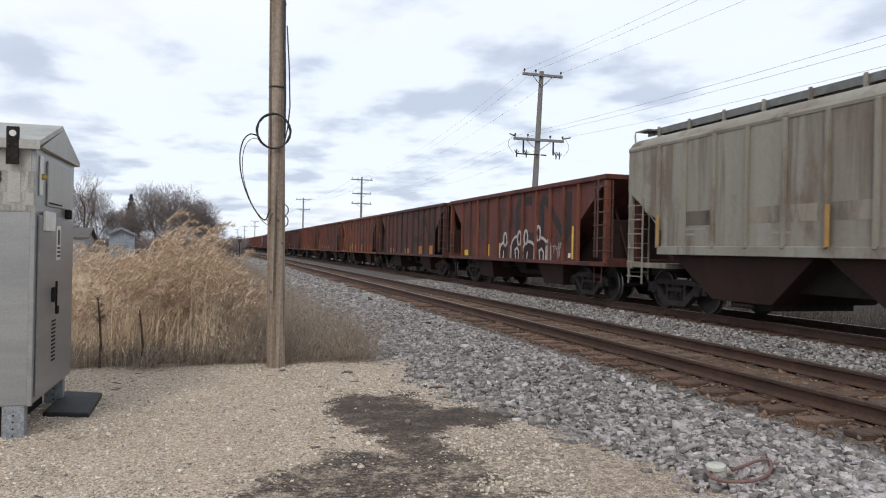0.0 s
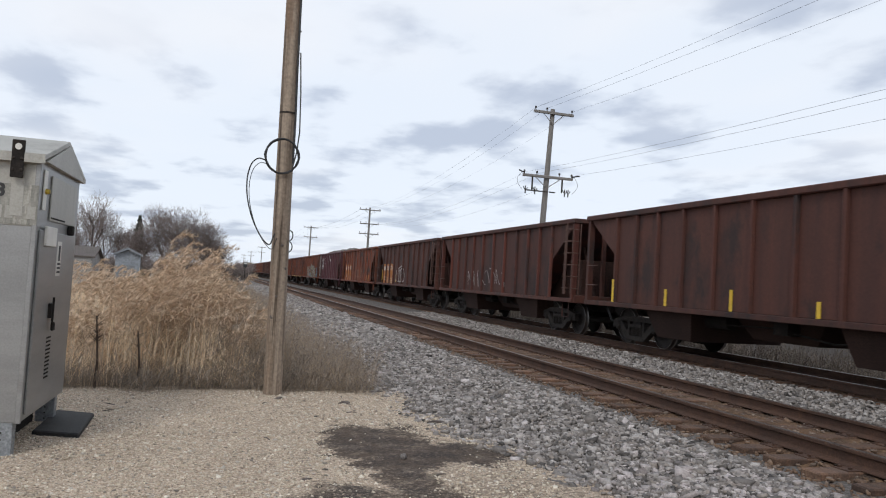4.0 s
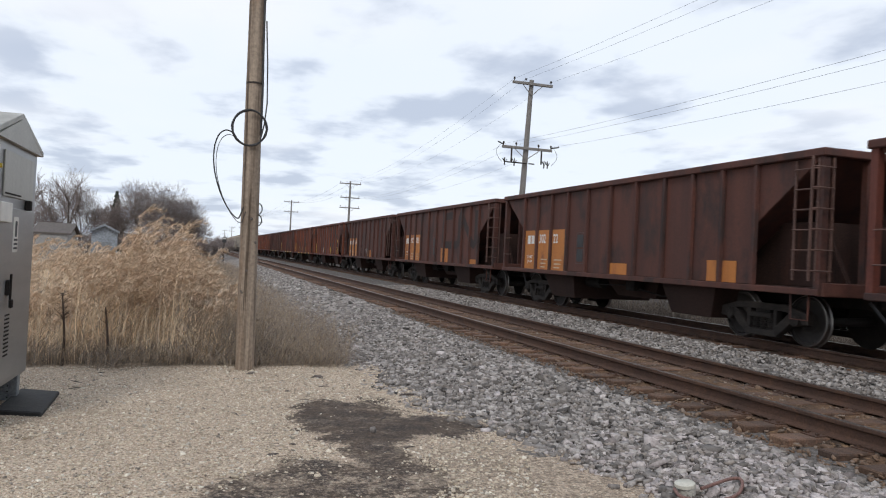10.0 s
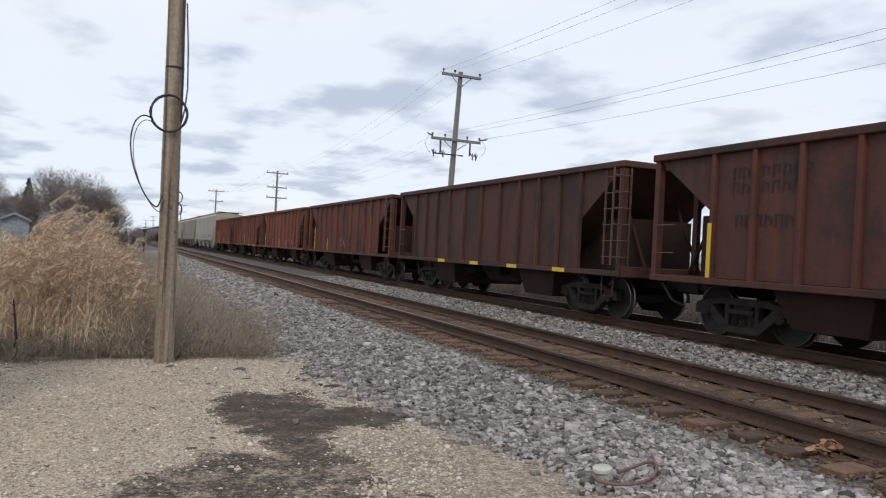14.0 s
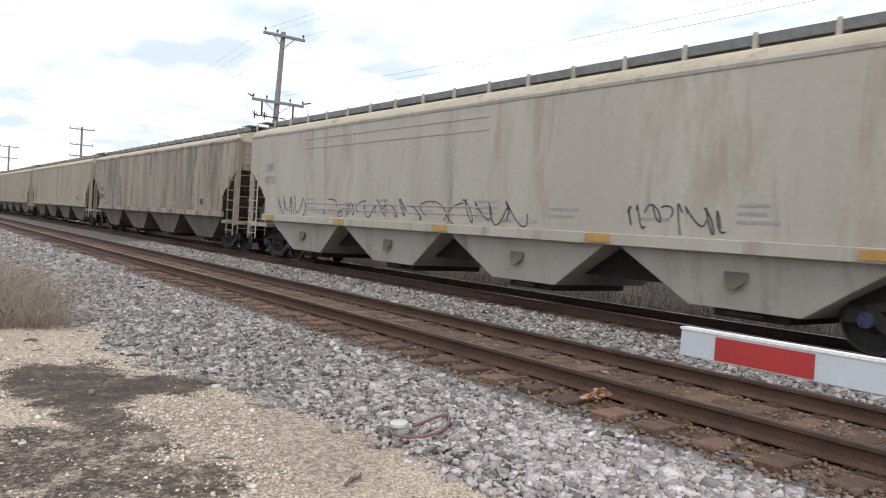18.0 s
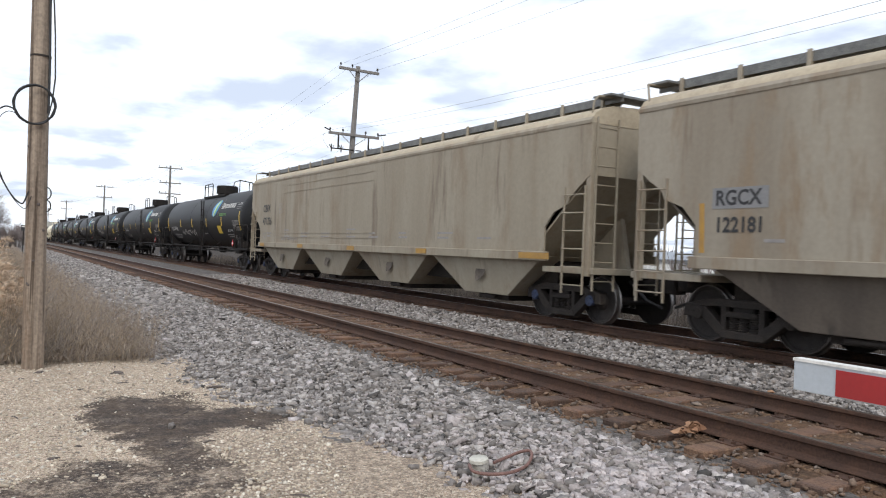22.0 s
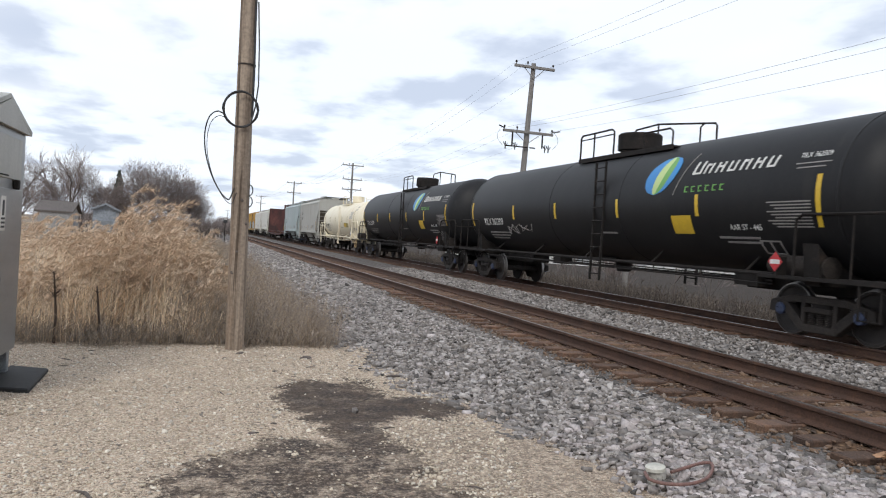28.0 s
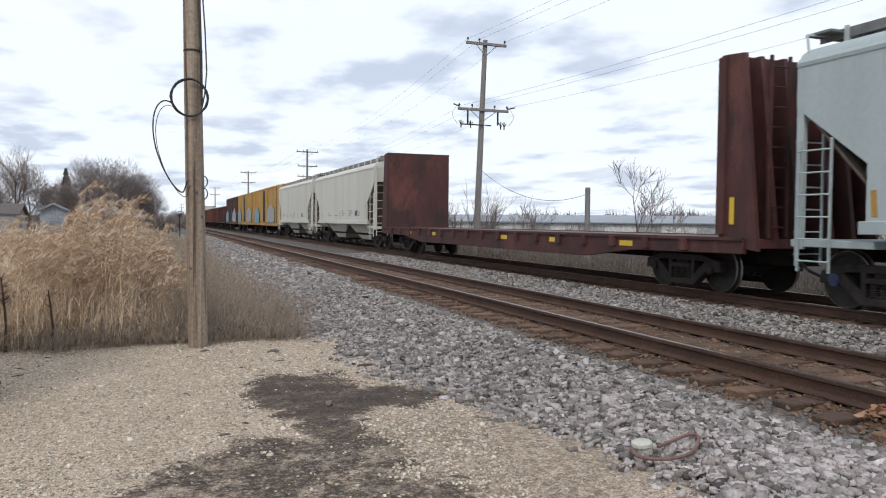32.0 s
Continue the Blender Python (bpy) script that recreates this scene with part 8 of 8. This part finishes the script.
def bulkhead_flat(middle, pitch):
    car = new_car("bulkhead_flat_car", "dark red-brown empty bulkhead flat wagon with tall end walls", "flat wagon", middle, "flat wagons")
    E = pitch / 2 - 0.6
    paint, deckm = BULKHEAD, surface("worn_flat_deck", (0.10, 0.075, 0.065), (0.16, 0.13, 0.115), 2, 0.9, 0, 40, 0.4)
    part("deck", Build().box(-1.45, 1.45, -E, E, 1.04, 1.12), deckm, car)
    for s in (-1, 1):
        part("side_sill", Build().prism([(-E, 1.13), (-E, 0.84), (-E + 3.4, 0.80), (-E + 5.4, 0.58), (E - 5.4, 0.58), (E - 3.4, 0.80), (E, 0.84), (E, 1.13)], "x", s * 1.5 - 0.05, s * 1.5 + 0.05), paint, car, bevel=0.01)
        part("sill_flange", Build().box(s * 1.5 - 0.09, s * 1.5 + 0.09, -E, E, 1.08, 1.14), paint, car)
        for i in range(17):
            y = -E + 1.6 + i * (2 * E - 3.2) / 16
            part("stake_pocket", Build().box(s * 1.59 - 0.05, s * 1.59 + 0.05, y - 0.09, y + 0.09, 0.86, 1.10), paint, car, bevel=0.008)
        bh = part("bulkhead", Build().box(-1.5, 1.5, min(s * (E - 0.70), s * (E - 0.57)), max(s * (E - 0.70), s * (E - 0.57)), 1.12, 4.55), paint, car, bevel=0.01, label="tall steel end wall")
        for sx in (-1.46, 1.46):
            a = s * (E - 0.66)
            part("bulkhead_side", Build().prism([(a, 1.0), (s * (E + 0.30), 0.9), (s * (E + 0.22), 1.6), (s * (E - 0.10), 4.5), (a, 4.55)], "x", sx - 0.04, sx + 0.04), paint, bh)
        for px in (-0.95, -0.4, 0.4, 0.95):
            part("bulkhead_post", Build().prism([(s * (E - 0.6), 1.1), (s * (E + 0.2), 1.1), (s * (E - 0.25), 4.5), (s * (E - 0.6), 4.5)], "x", px - 0.05, px + 0.05), paint, bh)
        part("ladder", ladder_mesh(0.42, 1.15, 4.4, 9, 0.016, 0.05), paint, bh, pose(-1.22, s * (E + 0.26), 0, 0, 0, -90))
        part("end_platform", Build().box(-1.45, 1.45, min(s * (E - 1.2), s * (E + 0.25)), max(s * (E - 1.2), s * (E + 0.25)), 0.95, 1.1), paint, car)
        truck(car, s * (E - 2.3), middle, GEAR)
        part("scallop", Build().box(-1.56, -1.44, min(s * (E - 0.71), s * (E - 0.52)), max(s * (E - 0.71), s * (E - 0.52)), 1.2, 4.5), paint, bh)
    part("centre_sill", Build().box(-0.35, 0.35, -E, E, 0.6, 1.05), GRIME, car, bevel=0.02)
    for y, w in ((-8.0, 0.5), (-4.6, 0.3), (-1.6, 0.42), (4.6, 0.35), (7.5, 0.3)):
        mark(car, "reflector", -1.55, y - w / 2, y + w / 2, 0.88, 1.0, YMARK, "yellow reflector on the sill")
    mark(car, "reflector", -1.51, -E + 0.28, -E + 0.40, 1.38, 1.88, YMARK, "yellow reflector on the end wall")
    couplers(car, E, pitch / 2)
    return car


def box_car(middle, pitch, paint, label, seed, tags=True):
    car = new_car("box_car", label, "box wagon", middle, "box wagons")
    E = pitch / 2 - 0.6
    tag = f"{pitch}"
    part("body", lambda: Build().box(-1.5, 1.5, -E, E, 1.1, 4.45), paint, car, bevel=0.02, key="bx_body" + tag)
    part("roof", lambda: Build().prism([(-1.56, 4.42), (1.56, 4.42), (1.50, 4.52), (0, 4.72), (-1.50, 4.52)], "y", -E - 0.03, E + 0.03), paint if not tags else paint, car, key="bx_roof" + tag)
    for s in (-1, 1):
        turn = 0 if s < 0 else 180
        for i in range(15):
            y = -E + 0.1 + i * (2 * E - 0.2) / 14
            if abs(y) > 1.7:
                part("side_post", lambda: Build().prism([(0, -0.07), (-0.06, -0.045), (-0.06, 0.045), (0, 0.07)], "z", 1.12, 4.40), paint, car, pose(s * 1.5, y, 0, 0, 0, turn), key="bx_rib")
        part("door", lambda: Build().box(-0.09, -0.02, -1.55, 1.55, 1.2, 4.3), paint, car, pose(s * 1.5, 0, 0, 0, 0, turn), bevel=0.015, key="bx_door")
        part("door_bar", lambda: Build().cyl((-0.13, -0.4, 1.25), (-0.13, -0.4, 4.25), 0.025, 0.025, 6).cyl((-0.13, 0.5, 1.25), (-0.13, 0.5, 4.25), 0.025, 0.025, 6), GEAR, car, pose(s * 1.5, 0, 0, 0, 0, turn), key="bx_bar")
        part("side_sill", lambda: Build().box(-0.08, 0.02, -E, E, 0.92, 1.14), paint, car, pose(s * 1.5, 0, 0, 0, 0, turn), key="bx_sill" + tag)
        part("ladder", lambda: ladder_mesh(0.5, 1.2, 4.3, 8), GEAR, car, pose(s * 1.52, -s * -1 * (E - 0.1) if s < 0 else E - 0.1, 0, 0, 0, turn), key="bx_lad")
        truck(car, s * (E - 1.9), middle, GEAR)
    part("centre_sill", lambda: Build().box(-0.3, 0.3, -E, E, 0.7, 1.1), GRIME, car, key="bx_cs" + tag)
    couplers(car, E, pitch / 2)
    if tags:
        graffiti(car, -1.60, E - 0.6, 1.2, 3.4, 1.5, SPRAY["blue"], SPRAY["white"], seed, 4)
        graffiti(car, -1.60, -2.2, 1.2, 4.2, 1.6, SPRAY["white"], SPRAY["blue"], seed + 1, 4)
        mark(car, "dark_panel", -1.595, -0.6, 0.9, 1.3, 4.0, SPRAY["black"], "black painted block on the door")
    return car


# the boundaries between wagons at the clip's start, along the track
JOINTS = [17.74, 32.80, 47.72, 62.58, 77.20, 92.04, 106.90, 121.75, 136.62, 151.63, 166.78, 181.80, 196.75, 211.65, 226.64, 241.51, 256.53, 271.50, 286.45, 301.48, 316.56, 331.59, 346.77, 361.96, 376.88, 391.80,
          415.30, 439.10, 463.20, 487.40, 511.00, 531.70, 552.65, 573.60, 594.50, 615.40, 636.30, 657.00, 674.30, 688.87, 704.18, 728.63, 744.40, 760.20, 777.50, 794.80, 812.00, 827.00, 842.00, 857.00, 872.00, 890.00,
          908.00, 926.00, 946.00, 966.00, 986.00]


def mid(i):
    return (JOINTS[i] + JOINTS[i + 1]) / 2


def span(i):
    return JOINTS[i + 1] - JOINTS[i]


P, PW = PANEL, PANELW
low_y = lambda *ys: [(y, 1.12, 1.12 + h, 0.10) for y, h in ys]
ORE = [
    ("red", dict(label=" with white graffiti letters", round_heads=[(0.42, 1.05, 0.62, 0.40, 2.02), (-0.66, 1.0, 0.80, -0.92, 2.05), (-1.76, 1.05, 0.62, -1.50, 2.08), (-2.72, 1.05, 0.74, -2.53, 2.20), (-3.30, 0.34, 0.66, 0, 0)], logo=True, logo_at=-0.65, yellow=[(2.15, 1.16, 1.62, 0.10), (1.02, 1.16, 1.66, 0.10), (-4.95, 1.16, 2.15, 0.11)], scribble=(-3.6, 1.2, 0.6, 0.45, SPRAY["white"], 9, 4), patch=[(4.85, 1.15, 1.38, 0.45, YMARK), (-4.75, 1.2, 1.34, 0.16, WHITEM)], sill=0)),
    ("dark", dict(logo=True, patch=[(3.6, 1.12, 1.40, 0.9, P), (0.0, 1.12, 1.40, 0.9, P), (-2.9, 1.12, 1.52, 0.9, P), (-4.6, 1.12, 1.55, 0.8, P)])),
    ("orange", dict(yellow=low_y((5.35, 1.0), (3.0, 0.4), (2.0, 0.55), (0.6, 0.45), (-1.8, 0.45), (-3.2, 0.55)), box=2.9, logo=True)),
    ("red", dict(logo=True, scribble=(3.6, 1.2, 4.6, 0.35, SPRAY["white"], 9, 9), bars=4.9, yellow=low_y((5.35, 1.0)))),
    ("orange", dict(logo=True, yellow=low_y((5.35, 0.7), (3.0, 0.3), (1.2, 0.45), (-1.1, 0.45), (-4.16, 0.9)))),
    ("dark", dict(yellow=low_y((5.35, 0.6), (3.0, 0.4), (0.6, 0.45), (-1.8, 0.3), (-4.16, 0.8)))),
    ("brown", dict(scribble=(3.0, 1.3, 4.5, 0.7, SPRAY["white"], 14, 8))),
    ("dark", dict(panel=(P, 1.10, 2.32, 3), number="302 074", yellow=[(5.25, 1.22, 1.95, 0.09), (1.72, 1.22, 1.62, 0.09)], graffiti=(1.5, 1.25, 1.8, 0.9, RUST["dark"], SPRAY["white"], 4, 3))),
    ("orange", dict(panel=(P, 1.10, 2.35, 3), number="30 268", graffiti=(0.5, 1.25, 3.0, 0.75, SPRAY["faded"], RUST["orange"], 5, 6), logo=True, patch=[(-4.3, 1.12, 1.55, 0.9, P)])),
    ("maroon", dict(label=" heaped with grey stone", white=0.6, load=True, ladders=True)),
    ("orange", dict(label=" with pale green graffiti", graffiti=(3.7, 1.0, 9.2, 1.45, [SPRAY["green"], SPRAY["white"], SPRAY["green"], SPRAY["blue"], SPRAY["green"]], SPRAY["black"], 6, 9))),
    ("red", dict(logo=True, sill=5, yellow=low_y((-4.16, 1.0)), ymat=YMARK)),
    ("red", dict(panel=(P, 1.10, 2.32, 3), number="90 125", box=1.6, yellow=[(-0.35, 1.3, 1.75, 0.12)])),
    ("brown", dict(panel=(PW, 1.10, 2.32, 3), number="302 275", patch=[(-0.5, 1.12, 1.4, 0.9, P), (-1.8, 1.12, 1.5, 0.9, P), (-3.9, 1.12, 1.35, 0.9, PW)])),
    ("dark", dict(panel=(P, 1.10, 2.32, 3), number="302 22", patch=[(-0.4, 1.12, 1.4, 0.9, P), (-4.4, 1.12, 1.55, 0.9, P)], box=1.8)),
    ("dark", dict(panel=(P, 1.10, 2.35, 3), number="302 083", box=0.5, patch=[(-1.19, 1.12, 1.72, 1.0, P), (-4.75, 1.12, 1.3, 1.0, P)], logo=True)),
    ("dark", dict(panel=(P, 1.10, 2.30, 3), number="303 086", box=1.4, patch=[(-1.2, 1.12, 1.55, 0.9, P)], scribble=(0.2, 1.3, 0.8, 0.4, SPRAY["white"], 16, 3))),
    ("red", dict(logo=True, box=2.7, yellow=[(5.35, 1.12, 1.95, 0.10), (-1.55, 1.15, 1.75, 0.09), (-1.8, 1.15, 1.55, 0.07), (-4.70, 1.12, 2.25, 0.11), (1.1, 1.25, 1.6, 0.05)], scribble=(2.3, 1.2, 0.75, 0.6, SPRAY["white"], 17, 4), patch=[(-2.0, 1.12, 1.3, 0.25, P)])),
    ("red", dict(logo=True, sill=4, yellow=[(5.35, 1.22, 2.1, 0.11), (2.97, 1.22, 1.7, 0.1), (0.6, 1.22, 1.7, 0.1), (-1.8, 1.22, 1.7, 0.1)])),
    ("brown", dict(logo=True, sill=3, yellow=low_y((5.35, 1.0), (-0.6, 0.4), (-3.0, 0.5)), bars=4.9)),
    ("dark", dict(sill=4, box=2.5, yellow=[])),
    ("red", dict(yellow=low_y((5.35, 1.2), (2.97, 0.6)), scribble=(0.5, 1.3, 1.0, 0.4, SPRAY["white"], 18, 3))),
    ("orange", dict(yellow=low_y((5.35, 0.9), (0.6, 0.5)), scribble=(-1.0, 1.25, 3.0, 0.4, SPRAY["white"], 19, 5))),
    ("orange", dict(logo=True, box=2.9, bars=5.0, scribble=(1.0, 1.25, 0.9, 0.8, SPRAY["white"], 20, 5), sill=2)),
    ("orange", dict(panel=(P, 1.10, 2.32, 3), number="302 374", logo=True, box=1.3, patch=[(0.2, 1.12, 1.5, 0.9, P), (-3.8, 1.12, 1.35, 0.9, P)])),
]
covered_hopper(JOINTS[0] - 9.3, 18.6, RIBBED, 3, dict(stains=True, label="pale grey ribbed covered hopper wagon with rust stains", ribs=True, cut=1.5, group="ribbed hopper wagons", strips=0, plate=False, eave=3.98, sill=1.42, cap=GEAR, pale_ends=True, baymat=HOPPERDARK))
for i, (tone, spec) in enumerate(ORE):
    ore_hopper(mid(i), tone, spec)
grey_cb = dict(tanroof=True, lines=True, pale_bays=True, pale_ends=True, smudge=True, sillmarks=5, strips=0, plate=False, print=9)
covered_hopper(mid(25), span(25), BEIGE, 4, dict(grey_cb, label="beige-grey four-bay covered hopper wagon with thin graffiti", words=[("DO NOT HAMMER ON CAR", -1.2, 1.58, 0.15), ("DO NOT HAMMER ON CAR", 6.4, 1.58, 0.15)], text=["CBFX", "471776"], textat=(9.9, 2.95, 0.33), textmat=GREYM, scribble=[(8.6, 1.45, 2.0, 0.6, SPRAY["black"], 33, 5), (5.8, 1.48, 8.6, 0.5, SPRAY["black"], 31, 17), (-5.2, 1.52, 2.0, 0.5, SPRAY["black"], 32, 8)]))
dirty = dict(cap=GEAR, tanroof=True, strips=6, print=6, textplate=True, textat=(9.74, 2.36, 0.33), truck=1.9, plate_size=0.62)
covered_hopper(mid(26), span(26), DIRTY, 4, dict(dirty, label="grimy streaked grey four-bay covered hopper wagon", stripmat=OMARK, strips=4, text=["RGCX", "122119"]))
covered_hopper(mid(27), span(27), BEIGED, 4, dict(dirty, label="grimy beige four-bay covered hopper wagon with yellow strips", stripmat=YMARK, text=["RGCX", "122123"]))
covered_hopper(mid(28), span(28), BEIGED, 4, dict(dirty, label="beige-grey four-bay covered hopper wagon with orange strips", text=["RGCX", "122181"]))
covered_hopper(mid(29), span(29), BEIGEB, 4, dict(grey_cb, label="beige four-bay covered hopper wagon with black stencils", cbox=(7.35, 3.0), words=[("DO NOT HAMMER ON CAR", 7.0, 1.60, 0.15), ("LD LMT", 9.45, 1.80, 0.15), ("LT WT", 9.45, 1.63, 0.15)], text=["CBFX", "471756"], textat=(9.46, 2.85, 0.42)))
TANKS = [("TILX 362382", dict(tag=41, tagn=12, tagat=4.6, tagw=0.014)), ("TILX 362401", {}), ("TILX 362388", dict(tag=43)), ("TILX 362395", {}), ("TILX 362266", dict(tag=44)), ("TILX 362309", dict(tag=45)), ("TILX 362377", {})]
for i, (num, extra) in enumerate(TANKS):
    tank_car(mid(30 + i), span(30 + i), BLACKP, GRIME, dict(extra, label="glossy black tank wagon with leaf emblem and yellow strips", number=num, logo=True))
tank_car(mid(37), span(37), CREAM, CREAM, dict(label="cream tank wagon with rusty streaks, ladder and railings", number="GATX 208005", textmat=BLACKM, group="cream tank wagons", R=1.40, zc=2.38, ladder=-0.94, stripmat=OLIVE, dome=-0.62, dome_r=0.46, shortrail=True, cap=GEAR, strips=((6.5, 2.1, 2.85), (3.9, 2.25, 2.62), (1.28, 2.25, 2.62), (-1.6, 2.25, 2.62), (-3.8, 2.25, 2.62), (-6.26, 2.05, 2.95)), number_at=6.12, number_z=1.97, notice=(-4.03, -2.40), data=(-5.77, -4.53, 2.92), frame_at=-4.12, diamond=-6.03))
two_bay = dict(pale_bays=True, bay_half=(1.18, 0.80), plate_size=0.7, straight=True, cut=1.35, step=3.3, strips=5, print=6, truck=1.25)
covered_hopper(mid(38), span(38), GREYP, 2, dict(two_bay, label="pale grey two-bay covered hopper wagon with black stencils", words=[("LD LMT", 4.95, 1.80, 0.16), ("LT WT", 4.95, 1.62, 0.16)], text=["AOKX", "481533"], textat=(5.0, 3.17, 0.42), group="two-bay hopper wagons"))
covered_hopper(mid(39), span(39), PALEBLUE, 2, dict(two_bay, label="pale blue-grey two-bay covered hopper wagon with placards", text=["NKRX", "300608"], textat=(5.2, 2.62, 0.27), textmat=BLACKM, diamonds=[(3.6, 2.75), (1.2, 2.75)], group="two-bay hopper wagons"))
bulkhead_flat(mid(40), span(40))
for i in (41, 42):
    covered_hopper(mid(i), span(i), WHITEP, 2, dict(two_bay, label="off-white two-bay covered hopper wagon", strips=3, group="two-bay hopper wagons", cap=GEAR))
box_car(mid(43), span(43), YELLOWP, "faded yellow box wagon covered in blue graffiti", 61)
box_car(mid(44), span(44), YELLOWP, "faded yellow box wagon with pale graffiti", 63)
box_car(mid(45), span(45), RUST["brown"], "dark brown box wagon with blue graffiti", 65)
for i, tone in zip(range(46, 50), ("dark", "brown", "red", "brown")):
    ore_hopper(mid(i), tone, dict())
for i in range(50, 53):
    covered_hopper(mid(i), span(i), WHITEP if i < 52 else GREYP, 3, dict(label="pale covered hopper wagon far down the train", strips=0, cap=GEAR, group="distant hopper wagons"))
for i in range(53, 56):
    tank_car(mid(i), span(i), BLACKP, GRIME, dict(label="black tank wagon far down the train", cap=GEAR))


# ---- what moves ----
def motions():
    """The train rolls past at a steady speed; wheels turn while they are near."""
    for car, y in ROLLING:
        walk(car, [(0.0, pose(TRACK_X["far"], y, 0)), (32.0, pose(TRACK_X["far"], y - SPEED * 32.0, 0))])
    rate = math.degrees(SPEED / WR)
    for ws, base, off, local in AXLES:
        t0, t1 = (base + off - 34) / SPEED, (base + off + 6) / SPEED
        t0, t1 = max(0.0, math.ceil(t0 * FPS) / FPS), min(32.0, math.floor(t1 * FPS) / FPS)
        if t1 <= t0:
            continue
        rows = [(t0 + k / FPS, pose(0, local, WR, rate * k / FPS)) for k in range(int(round((t1 - t0) * FPS)) + 1)]
        if t0 > 0.05:
            rows.insert(0, (0.0, pose(0, local, WR, 0)))
        if t1 < 31.95:
            rows.append((32.0, pose(0, local, WR, rate * (t1 - t0))))
        walk(ws, rows)


motions()
